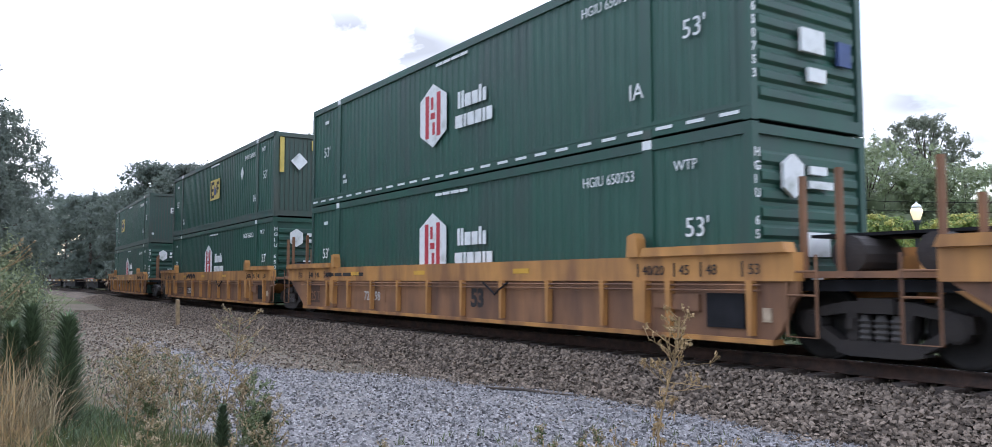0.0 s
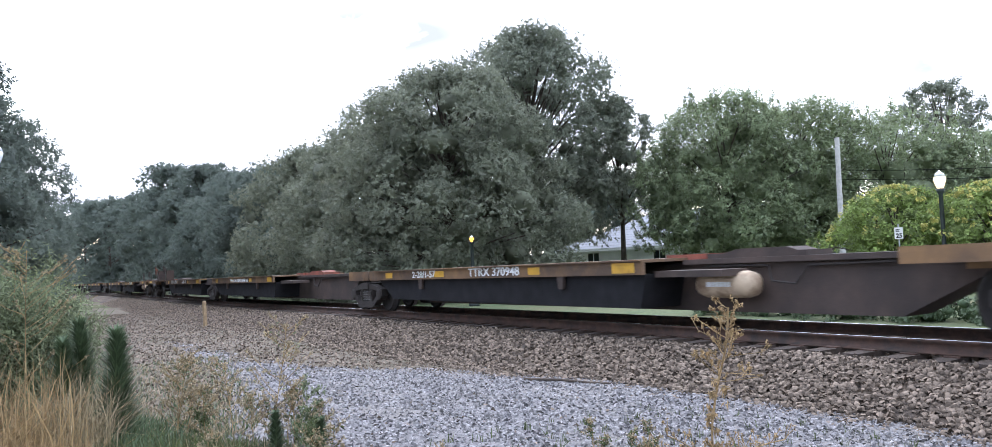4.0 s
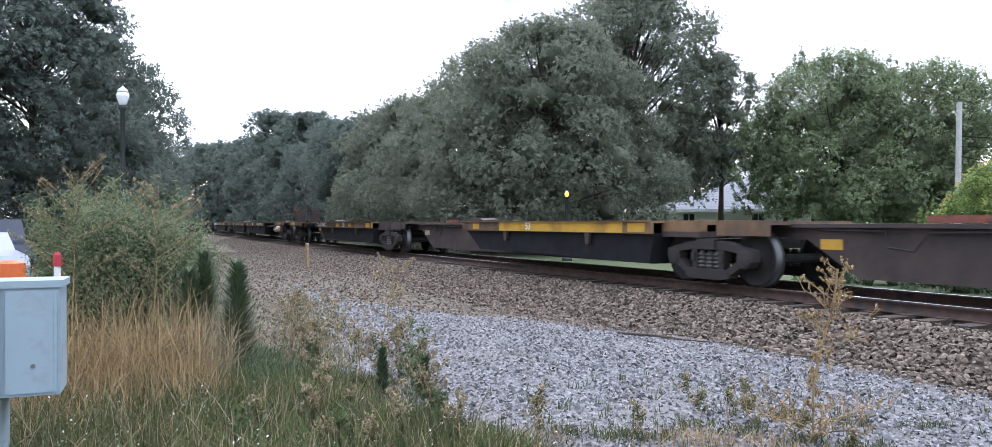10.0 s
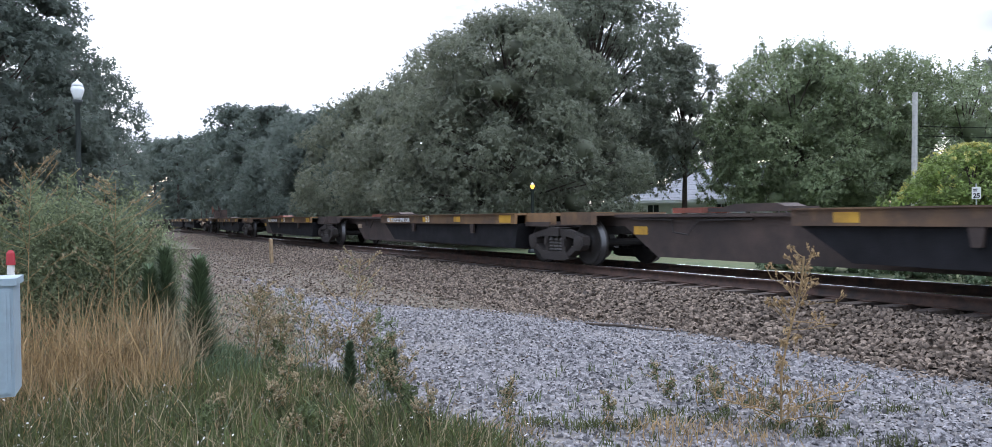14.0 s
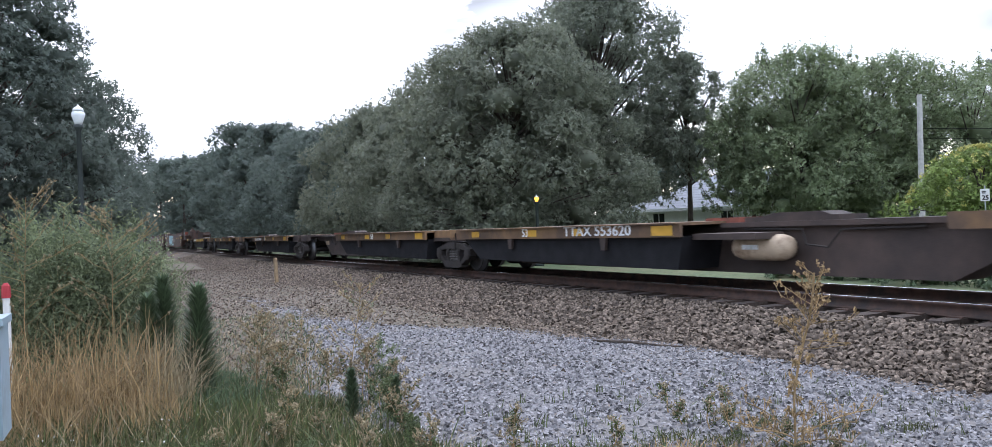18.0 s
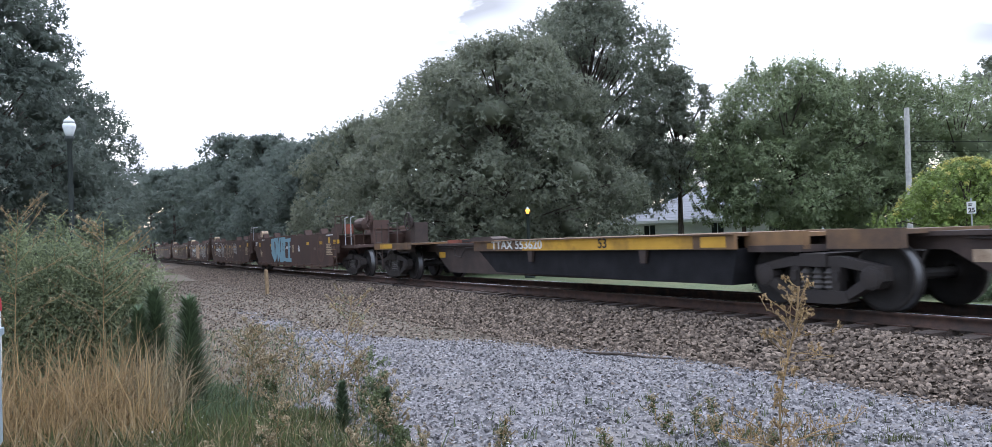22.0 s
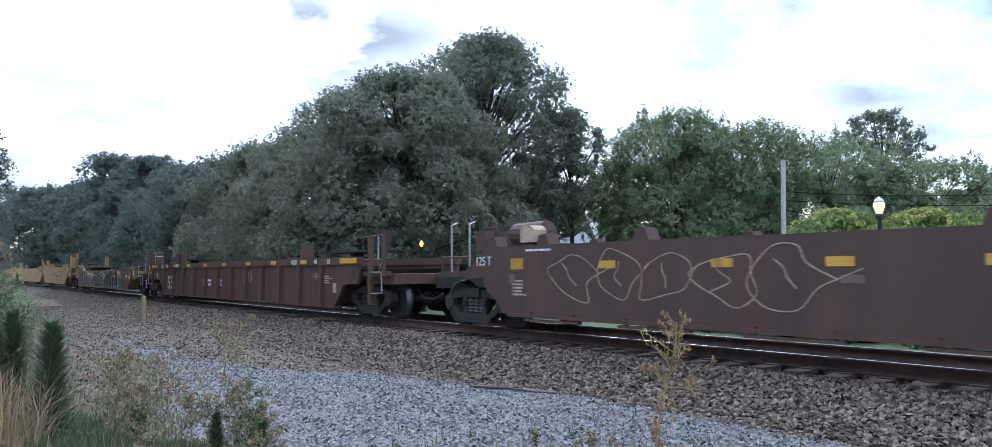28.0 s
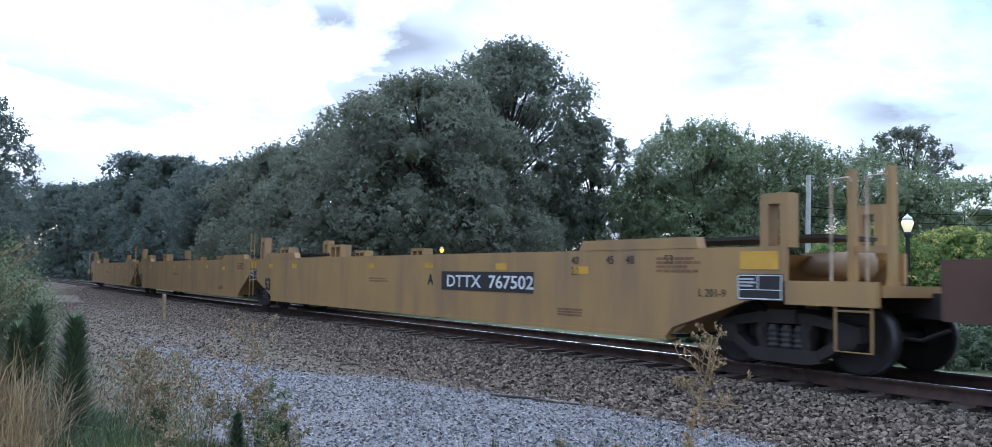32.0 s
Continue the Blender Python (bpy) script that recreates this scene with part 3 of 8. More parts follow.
def bogie(parent, x):
    """Two wheelsets in cast side frames with coil springs."""
    bolster = Build().box(-0.22, 0.22, -1.12, 1.12, 0.60, 0.78).box(-0.30, 0.30, -0.35, 0.35, 0.78, 0.92)
    g = part("bogie", kept("bolster", lambda: bolster), M["bogie"], parent, "grimy cast-steel freight bogie", at=pose(x, 0, 0))
    for y in (-0.99, 0.99):
        part("side_frame", kept("side_frame", side_frame_mesh), M["bogie"], g, at=pose(0, y, 0))
        for dx in (-0.20, 0.0, 0.20):
            part("coil_spring", kept("coil_spring", spring_mesh), M["spring"], g, at=pose(dx, y, 0))
        for dx in (-0.89, 0.89):
            cap = Build().lathe([(0.06, -0.06), (0.13, -0.05), (0.135, 0.05), (0.10, 0.06)], n=12, axis="y")
            part("bearing_cap", kept("bearing_cap", lambda: cap), M["bogie"], g, at=pose(dx, y * 1.07, 0.457))
            part("wheel", kept("wheel", wheel_mesh), M["wheel"], g, at=pose(dx, GAUGE if y > 0 else -GAUGE, 0.457, 0, 0, 180 if y > 0 else 0))
    for dx in (-0.89, 0.89):
        part("axle", kept("axle", lambda: Build().rod((0, -1.0, 0), (0, 1.0, 0), 0.08, 10)), M["wheel"], g, at=pose(dx, 0, 0.457))
    return g


def coupler(parent, x, way):
    b = Build().box(min(x, x + way * 1.25), max(x, x + way * 1.25), -0.11, 0.11, 0.78, 0.98)
    b.box(min(x + way * 1.1, x + way * 1.5), max(x + way * 1.1, x + way * 1.5), -0.18, 0.16, 0.72, 1.04)
    b.path([(x + way * 0.5, -0.4, 0.8), (x + way * 0.9, -0.42, 0.5), (x + way * 1.3, -0.36, 0.46), (x + way * 1.6, -0.3, 0.6)], 0.025)
    return part("coupler", b, M["bogie"], parent)


def brake_wheel(parent, x, z, mat, y=-0.55):
    b = Build()
    ring = [(x + 0.28 * math.cos(a), y, z + 0.28 * math.sin(a)) for a in np.linspace(0, 2 * math.pi, 19)]
    b.path(ring, 0.022)
    for k in range(5):
        a = 2 * math.pi * k / 5
        b.rod((x, y, z), (x + 0.28 * math.cos(a), y, z + 0.28 * math.sin(a)), 0.018, 5)
    b.box(x - 0.09, x + 0.09, y + 0.01, y + 0.14, z - 0.12, z + 0.12)
    return part("brake_wheel", b, mat, parent, "round hand-brake wheel on its housing")


def ladder(parent, x, y, z0, z1, mat, wide=0.42, rungs=4, stirrup=True):
    h, zs = wide / 2, z0 - (0.42 if stirrup else 0.0)
    rails = part("ladder", Build().path([(x - h, y, z1), (x - h, y, zs), (x + h, y, zs), (x + h, y, z1)], 0.018), mat, parent, "thin steel grab irons and stirrup")
    for k in range(rungs):
        part("rung", kept(f"rung {wide}", lambda: Build().rod((-h, 0, 0), (h, 0, 0), 0.014, 6)), mat, rails, at=pose(x, y, z0 + (z1 - z0) * (k + 0.3) / rungs))
    return rails


def posts(parent, xs, y, z0, z1, mat, wide=0.13, name="end_post"):
    for x in xs:
        part(name, Build().box(x - wide / 2, x + wide / 2, y - 0.06, y + 0.06, z0, z1).box(x - wide / 2 - 0.015, x + wide / 2 + 0.015, y - 0.075, y + 0.075, z0, z0 + 0.12), mat, parent)


def patches(parent, places, mat, y=-1.475, h=0.12, w=0.36):
    """Reflective stripes on the near and far side."""
    for x, z, *size in places:
        ww, hh = size if size else (w, h)
        part("reflector", Build().box(x - ww / 2, x + ww / 2, y - 0.003, y + 0.004, z - hh / 2, z + hh / 2), mat, parent)


# ---------------------------------------------------------------- well cars
def well_shell(parent, length, z0, z1, mat, chord_mat, ramp, mouth, sill=0.0, half=1.47, name="side_wall", nose=None, step=0.62):
    """The two side walls, floor beams, end walls and end platforms of one well unit."""
    a, m = length / 2 - ramp, length / 2 - mouth
    b, n, zn = (length / 2 - nose[0], length / 2 - nose[1], z0 + nose[2]) if nose else (a, m, z0 + step)
    zr = z0 + step
    out = [(-m, z1 - sill), (-m, zr + 0.22), (-m + 0.15, zr + 0.1), (-a - 0.12, z0 + 0.14), (-a, z0 + 0.02), (b, z0 + 0.02), (b + 0.12, z0 + 0.14), (n - 0.10, zn + 0.1), (n, zn + 0.22), (n, z1 - sill)]
    for s in (-1, 1):
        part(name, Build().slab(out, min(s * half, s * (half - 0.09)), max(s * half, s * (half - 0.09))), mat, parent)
        if sill:
            part("top_chord", Build().box(-m, n, s * half - 0.05 if s < 0 else half - 0.14, s * half + 0.14 if s < 0 else half + 0.05, z1 - sill, z1), chord_mat, parent)
        part("bottom_chord", Build().box(-a, b, s * half - 0.02 if s < 0 else half - 0.20, s * half + 0.20 if s < 0 else half + 0.02, z0 - 0.05, z0 + 0.02), chord_mat, parent)
    for x in np.linspace(-a + 0.3, a - 0.3, 7):
        part("floor_beam", kept(f"floor beam {half}", lambda: Build().box(-0.12, 0.12, -half + 0.1, half - 0.1, -0.03, 0.04)), M["belly"], parent, at=pose(x, 0, z0))
    for s in (-1, 1):
        part("floor_ledge", Build().box(-a, a, min(s * (half - 0.5), s * (half - 0.09)), max(s * (half - 0.5), s * (half - 0.09)), z0 - 0.02, z0 + 0.03), M["belly"], parent)
    for s in (-1, 1):
        e = Build().slab([(s * a, z0 + 0.05), (s * (a + 0.08), z0 + 0.05), (s * (m - 0.1), z1 - sill - 0.1), (s * (m - 0.2), z1 - sill - 0.1)][::-s], -half + 0.09, half - 0.09)
        e.box(min(s * (m - 0.2), s * (length / 2 - 0.12)), max(s * (m - 0.2), s * (length / 2 - 0.12)), -0.42, 0.42, 0.72, 1.06)
        part("end_bulkhead", e, chord_mat, parent)


def ribbed_well(length, no):
    """A well unit with posts on its sides, under a broad top chord; its two ends differ."""
    u = new("well_car_unit")
    z0, z1 = 0.22, 1.34
    back = 0.50 if no == 2 else 0.0
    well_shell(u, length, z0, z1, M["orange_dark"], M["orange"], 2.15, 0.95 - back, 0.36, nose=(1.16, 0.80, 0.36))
    a = length / 2
    wide_at = (-a + 4.6 - 1.16 * back, a - 3.45)
    for s in (-1, 1):
        y = s * 1.53
        for x in (*np.linspace(-a + 2.75, a - 1.45, 12),) if no != 2 else (-a + 2.05, -a + 2.85, *np.linspace(-a + 6.2, a - 1.45, 9)):
            wide = 0.085
            part("side_post", kept(f"side_post {wide}", lambda: Build().slab([(-wide / 2 - 0.01, 0.99), (-wide / 2 + 0.01, 0.28), (wide / 2 - 0.01, 0.28), (wide / 2 + 0.01, 0.99)], -0.05, 0.05)), M["orange"], u, at=pose(x, y, 0))
        for x in wide_at:
            part("side_post", kept("wide side post", lambda: Build().slab([(-0.13, 0.99), (-0.11, 0.40), (0.11, 0.36), (0.13, 0.99)], -0.07, 0.07)), M["orange"], u, at=pose(x, y, 0))
            part("post_foot", kept("post foot", lambda: Build().box(-0.11, 0.11, -0.06, 0.06, 0.28, 0.37)), M["orange_dark"], u, at=pose(x, y, 0))
        part("pocket_shelf", Build().slab([(a - 3.2, 0.60), (a - 2.35, 0.56), (a - 2.35, 0.80), (a - 3.2, 0.80)][::-1], min(y, s * 1.47), max(y, s * 1.47)), M["orange_dark"], u)
        for z in (0.93, 0.86):
            part("air_pipe", Build().rod((-a + 2.2, s * 1.555, z), (a - 1.3, s * 1.555, z), 0.014, 6), M["orange_dark"], u)
        for x0, x1 in ((a - 3.43, a - 0.86), (-a + 0.95 - 0.5 * back, -a + 4.4 - 1.5 * back)):
            part("raised_chord", Build().slab([(x0, 1.34), (x0 + 0.06, 1.47), (x1 - 0.04, 1.47), (x1, 1.34)][::-1], y - 0.07, y + 0.15), M["orange"], u)
        for x in (a - 3.6, -a + 4.65 - 1.2 * back):
            part("corner_guide", Build().slab([(x - 0.13, 1.34), (x - 0.10, 1.66), (x + 0.04, 1.70), (x + 0.10, 1.62), (x + 0.13, 1.34)][::-1], y - 0.06, y + 0.12), M["orange"], u)
        part("hose_bracket", Build().path([(2.2, s * 1.57, 0.95), (2.5, s * 1.58, 0.80), (2.62, s * 1.58, 0.72), (2.74, s * 1.58, 0.80), (3.05, s * 1.57, 0.95)], 0.02), M["belly"], u)
    for e in (-1, 1):
        for x, z in (((a - 1.15), 2.36), ((a - 0.62), 2.42)) if e > 0 else ((-a + 0.66, 2.42), (-a + 1.1, 1.95)):
            part("end_post", Build().box(x - 0.035, x + 0.035, -0.86, -0.78, 1.0, z), M["orange_dark"], u)
        part("end_drum", Build().lathe([(0.1, -0.45), (0.24, -0.42), (0.24, 0.42), (0.1, 0.45)], (e * (a - 0.55), -0.35, 1.32), 14, "y"), M["bogie"], u, "dark steel drum behind the posts")
        ladder(u, a - 0.72 if e > 0 else -a + 0.75, -1.50, 0.72, 1.30, M["orange_dark"], 0.42, 2)
        part("end_platform", Build().box(min(e * (a - 1.1), e * (a + 0.1)), max(e * (a - 1.1), e * (a + 0.1)), -1.35, 1.35, 1.02, 1.10), M["orange_dark"], u)
        part("walkway", Build().box(min(e * (a - 1.3), e * (a + 0.35)), max(e * (a - 1.3), e * (a + 0.35)), -0.45, 0.85, 1.56, 1.60), M["belly"], u, "dark grated end walkway")
        part("end_tie", Build().box(min(e * (a - 1.0), e * (a + 0.2)), max(e * (a - 1.0), e * (a + 0.2)), -1.2, -0.5, 0.86, 1.0), M["belly"], u)
    for k, (word, front, rear) in enumerate((("53", 1.39, 2.1), ("48", 2.1, 2.95), ("45", 2.6, 3.45), ("40/20", 3.28, 4.15))):
        for x in (a - front, -a + rear - 0.8 * back):
            write(word, x - (0.10 if k < 3 else 0.16), 1.07, 0.14, M["ink"], u, -1.535)
            part("divider_bar", kept("divider", lambda: Build().box(-0.012, 0.012, -0.006, 0.006, 0, 0.2)), M["ink"], u, at=pose(x + (-0.2 if k < 3 else -0.26), -1.524, 1.04))
    part("tool_panel", Build().box(a - 2.23, a - 1.59, -1.50, -1.46, 0.36, 0.82), M["belly"], u, "dark rectangular data panel")
    left = -a + (4.55 if no == 2 else 2.55)
    part("tool_panel", Build().box(left, left + (1.35 if no == 2 else 0.90), -1.478, -1.46, 0.36, 0.66 if no == 2 else 0.86), M["dark_brown"], u, "dark brown data panel")
    write("125 T", left + 0.06, 0.42, 0.20 if no == 2 else 0.27, M["orange_dark"], u, -1.482)
    part("data_plate", Build().box(a - 1.30, a - 1.17, -1.50, -1.46, 0.46, 0.64), M["pale"], u)
    patches(u, [(a - 6.6, 1.16), (-a + 6.0, 1.16), (-a + 9.5, 1.16)], M["bright"], -1.525, 0.09, 0.5)
    if no == 1:
        write("53", 1.6, 0.48, 0.34, M["ink"], u, -1.475, 0.02)
        part("reporting_mark", Build().box(-3.9, -2.3, -1.482, -1.47, 0.46, 0.76), M["orange_dark"], u)
        write("729298", -3.5, 0.50, 0.22, M["whitegraf"], u, -1.485)
        bars(-6.0, 1.06, 1, 3.6, 0.14, M["ink"], u, -1.525, 3)
    else:
        if no == 2:
            part("number_panel", Build().box(-a + 6.35, -a + 7.75, -1.478, -1.46, 0.36, 0.68), M["dark_brown"], u, "dark brown panel behind the car number")
            write("729298", -a + 6.5, 0.42, 0.22, M["whitegraf"], u, -1.482)
        else:
            write("53", -5.0, 0.55, 0.3, M["ink"], u, -1.475, 0.02)
        b = Build()
        for k in range(5):
            b.path([(-3.3 + 0.33 * k, -1.535, 1.06), (-3.2 + 0.33 * k, -1.535, 1.27), (-3.05 + 0.33 * k, -1.535, 1.08), (-3.0 + 0.33 * k, -1.535, 1.25)], 0.014, 4)
        part("graffiti", b, M["blackgraf"], u, "scrawled black spray tag")
    return u


def loops(u, x0, x1, z0, z1, count, mat, seed, r=0.018, y=-1.474):
    """Outlined spray letters between two places: each a wobbly closed line, with a smaller one inside and a stroke across."""
    rnd = random.Random(seed)
    cell, mid, tall = (x1 - x0) / count, (z0 + z1) / 2, (z1 - z0) / 2
    half = max(0.006, r * 0.40)
    for n in range(count):
        cx, cz = x0 + cell * (n + 0.5), mid + tall * rnd.uniform(-0.12, 0.12)
        lean, turns = rnd.uniform(-0.35, 0.35), 9
        ring = []
        for i in range(turns):
            v = 2 * math.pi * i / turns + rnd.uniform(-0.22, 0.22)
            far = rnd.uniform(0.55, 1.12)
            dz = tall * 1.02 * far * math.sin(v)
            ring.append((cx + cell * 0.66 * far * math.cos(v) + lean * dz, cz + dz))
        hook = (2 * ring[0][0] - ring[-1][0] * 0.6 - ring[1][0] * 0.4, min(z1, ring[0][1] + tall * 0.3))
        part("graffiti", ribbon(curve(ring + [ring[0], hook], 6), half, y - 0.0012 * n, y + 0.012), M[mat], u, "pale spray-paint outline of a letter")
        hole = [(cx + lean * q * tall + cell * 0.20 * rnd.uniform(-1, 1), cz + q * tall) for q in (0.45, 0.2, -0.1, -0.42)]
        part("graffiti", ribbon(curve(hole, 5), half, y - 0.0006 - 0.0012 * n, y + 0.012), M[mat], u, "pale spray-paint stroke")


GLYPHS = {
    "A": [[(0.0, 0.0), (0.18, 0.55), (0.36, 1.0), (0.52, 0.55), (0.72, 0.0)], [(0.16, 0.34), (0.58, 0.34)]],
    "P": [[(0.05, 0.0), (0.08, 0.5), (0.05, 1.0), (0.48, 0.96), (0.58, 0.66), (0.40, 0.46), (0.10, 0.44)]],
    "E": [[(0.62, 0.92), (0.28, 1.0), (0.08, 0.74), (0.34, 0.52), (0.06, 0.28), (0.26, 0.0), (0.64, 0.08)]],
    "S": [[(0.64, 0.84), (0.40, 1.0), (0.08, 0.84), (0.20, 0.56), (0.56, 0.44), (0.62, 0.16), (0.34, 0.0), (0.0, 0.14)]],
    "Z": [[(0.0, 0.92), (0.36, 1.0), (0.66, 0.90), (0.34, 0.50), (0.02, 0.10), (0.36, 0.0), (0.72, 0.12)]],
    "N": [[(0.02, 0.0), (0.06, 0.5), (0.10, 1.0), (0.36, 0.50), (0.62, 0.0), (0.66, 0.5), (0.70, 1.0)]],
    "V": [[(0.0, 1.0), (0.16, 0.5), (0.36, 0.0), (0.54, 0.5), (0.70, 1.0)]],
    "R": [[(0.05, 0.0), (0.08, 0.5), (0.05, 1.0), (0.46, 0.96), (0.54, 0.70), (0.18, 0.50), (0.44, 0.24), (0.70, 0.0)]],
}


def curve(turns, steps=5):
    """A smooth line through the turning points of (x, z)."""
    p, out = [Vector((x, z)) for x, z in turns], []
    for i in range(len(p) - 1):
        a, b, c, d = p[max(i - 1, 0)], p[i], p[i + 1], p[min(i + 2, len(p) - 1)]
        out += [0.5 * (2 * b + (c - a) * q + (2 * a - 5 * b + 4 * c - d) * q ** 2 + (3 * b - a - 3 * c + d) * q ** 3) for q in np.arange(steps) / steps]
    return out + [p[-1]]


def ribbon(points, half, y0, y1):
    """A flat band of even width along a line in x and z, with blunt ends."""
    n, left, right = len(points), [], []
    for i, p in enumerate(points):
        d = (points[min(i + 1, n - 1)] - points[max(i - 1, 0)]).normalized()
        p = p + d * (half * 0.6 if i == n - 1 else -half * 0.6 if i == 0 else 0)
        left.append(p + Vector((-d.y, d.x)) * half)
        right.append(p - Vector((-d.y, d.x)) * half)
    b, verts, faces = Build(), [], []
    for q, r in zip(left, right):
        verts += [(q.x, y0, q.y), (r.x, y0, r.y), (q.x, y1, q.y), (r.x, y1, r.y)]
    for i in range(n - 1):
        k = 4 * i
        faces += [(k, k + 1, k + 5, k + 4), (k + 2, k + 6, k + 7, k + 3), (k, k + 4, k + 6, k + 2), (k + 1, k + 3, k + 7, k + 5)]
    faces += [(0, 2, 3, 1), (4 * n - 4, 4 * n - 3, 4 * n - 1, 4 * n - 2)]
    return b.add(verts, faces)


def sprayed(u, word, x, z, tall, wide, step, half, rim, seed):
    """Overlapping fat spray-paint letters, black inside a thin white rim."""
    rnd = random.Random(seed)
    for n, ch in enumerate(word):
        lean, lift, grow = rnd.uniform(-0.08, 0.12), rnd.uniform(-0.04, 0.04), rnd.uniform(0.92, 1.08)
        for m, stroke in enumerate(GLYPHS[ch]):
            line = curve([(x + step * n + wide * gx + lean * gz * tall, z + lift + tall * gz * grow) for gx, gz in stroke])
            y = -1.474 - 0.0042 * n
            part("graffiti", ribbon(line, half + rim, y - 0.0010 - 0.0003 * m, y + 0.012), M["whitegraf"], u, "white rim of a spray-painted letter")
            part("graffiti", ribbon(line, half, y - 0.0024 - 0.0003 * m, y + 0.012), M["blackgraf"], u, "fat black spray-painted letter")


def plain_well(length, name, z0, z1, mat, ramp, sill=0.0, **more):
    """A well unit with smooth sides."""
    u = new(name)
    well_shell(u, length, z0, z1, mat, mat, ramp, more.pop("mouth", 0.55), sill, **more)
    return u


def brown_unit(k, length):
    u = plain_well(length, "well_car_unit", 0.40, 1.56, M["brown"], 1.45, mouth=0.88, nose=(1.0, 0.40, 0.22), step=0.22)
    a = length / 2
    rail = Build()
    for s in (-1, 1):
        for x in np.arange(-a + 2.2, a - 2.0, 2.3):
            rail.box(x, x + 1.4, s * 1.50 - 0.04, s * 1.50 + 0.04, 0.24, 0.28)
            rail.box(x + 0.1, x + 0.16, s * 1.50 - 0.03, s * 1.50 + 0.03, 0.26, 0.40).box(x + 1.2, x + 1.26, s * 1.50 - 0.03, s * 1.50 + 0.03, 0.26, 0.40)
        rail.box(-a + 1.7, a - 1.7, s * 1.49 - 0.05, s * 1.49 + 0.05, 0.30, 0.36)
    part("bottom_flange", rail, M["dark_brown"], u)
    for s in (-1, 1):
        for x in (-a + 1.1, -a + 2.6, a - 1.1, a - 2.6, a - 4.9, -a + 4.9):
            part("cone_pedestal", kept("cone_pedestal", lambda: Build().slab([(-0.17, 0.0), (-0.12, 0.17), (0.07, 0.20), (0.17, 0.0)][::-1], -0.13, 0.13)), M["pale"] if abs(x) < a - 1.5 else M["brown"], u, at=pose(x, s * 1.30, 1.56))
    for e in (-1, 1):
        if e > 0:
            ladder(u, a - 0.62, -1.50, 0.62, 1.40, M["brown"], 0.42, 3)
            for dx in (1.10, 0.42):
                part("grab_post", Build().path([(a - dx, -1.30, 1.5), (a - dx, -1.30, 2.12), (a - dx + 0.05, -1.30, 2.16), (a - dx + 0.12, -1.1, 2.16)], 0.02), M["bare"] if k % 2 else M["brown"], u)
            part("lamp_box", Build().box(a - 0.92, a - 0.70, -1.05, -0.75, 1.5, 1.86), M["rust_red"], u, "faded orange-brown steel box")
        else:
            part("cone_box", Build().box(-a + 1.98, -a + 2.36, -1.44, -1.14, 1.62, 1.84).slab([(-a + 1.98, 1.84), (-a + 2.05, 1.92), (-a + 2.25, 1.92), (-a + 2.36, 1.84)][::-1], -1.44, -1.14), M["pale"], u, "dusty tan steel box on a post")
            part("cone_post", Build().box(-a + 2.06, -a + 2.28, -1.40, -1.20, 1.40, 1.62), M["dark_brown"], u)
            part("slope_plate", Build().slab([(-a + 0.85, 1.5), (-a + 0.2, 1.15), (-a + 0.2, 0.95), (-a + 0.85, 1.0)], -1.40, -1.30), M["dark_brown"], u)
        part("end_platform", Build().box(min(e * (a - 0.8), e * (a + 0.2)), max(e * (a - 0.8), e * (a + 0.2)), -1.3, 1.3, 1.02, 1.10), M["dark_brown"], u)
        part("walkway", Build().box(min(e * (a - 1.2), e * (a + 0.5)), max(e * (a - 1.2), e * (a + 0.5)), -0.4, 0.9, 1.62, 1.66).rod((e * (a - 0.9), -0.3, 1.1), (e * (a - 0.9), -0.3, 1.62), 0.03), M["dark_brown"], u)
        g = Build().slab([(e * (a - 0.72) - 0.16, 1.5), (e * (a - 0.72) - 0.13, 1.88), (e * (a - 0.72) + 0.13, 1.88), (e * (a - 0.72) + 0.16, 1.5)][::-1], -1.42, -1.20)
        part("corner_guide", g, M["brown"], u)
    patches(u, [(-5.45, 1.24, 0.36, 0.20), (-3.15, 1.21), (-0.95, 1.21), (0.75, 1.21), (2.52, 1.21), (4.25, 1.22), (6.62, 1.29, 0.62, 0.20)] if k else
            [(-5.75, 1.25, 0.36, 0.20), (-3.25, 1.21), (3.26, 1.21), (5.17, 1.22), (6.25, 1.30, 0.22, 0.22), (7.1, 1.24, 0.8, 0.14)], M["bright"])
    patches(u, [(-5.6, 0.98, 0.16, 0.16), (0.9, 1.0, 0.3, 0.10), (4.3, 1.0, 0.3, 0.10), (6.7, 1.02, 0.4, 0.12)], M["ghost"])
    write("125 T", -6.75, 1.22, 0.17, M["white"], u, wide=0.9)
    bars(5.85, 0.74, 7, 0.85, 0.44, M["pale"], u, seed=k + 3)
    bars(-5.6, 0.66, 5, 0.45, 0.30, M["pale"], u, seed=k + 9)
    bars(-5.2, 1.44, 1, 1.0, 0.06, M["white"], u, seed=k + 4)
    bars(5.9, 1.46, 1, 1.0, 0.06, M["white"], u, seed=k + 5)
    ring = Build().lathe([(0.40, -1.478), (0.50, -1.479), (0.50, -1.47), (0.40, -1.47)], (5.12, 0, 0.98), 28, "y", False)
    ring.box(4.72, 5.52, -1.478, -1.47, 0.93, 1.03).box(5.07, 5.17, -1.478, -1.47, 0.60, 1.36)
    part("round_emblem", ring, M["emblem"], u, "faded round painted emblem")

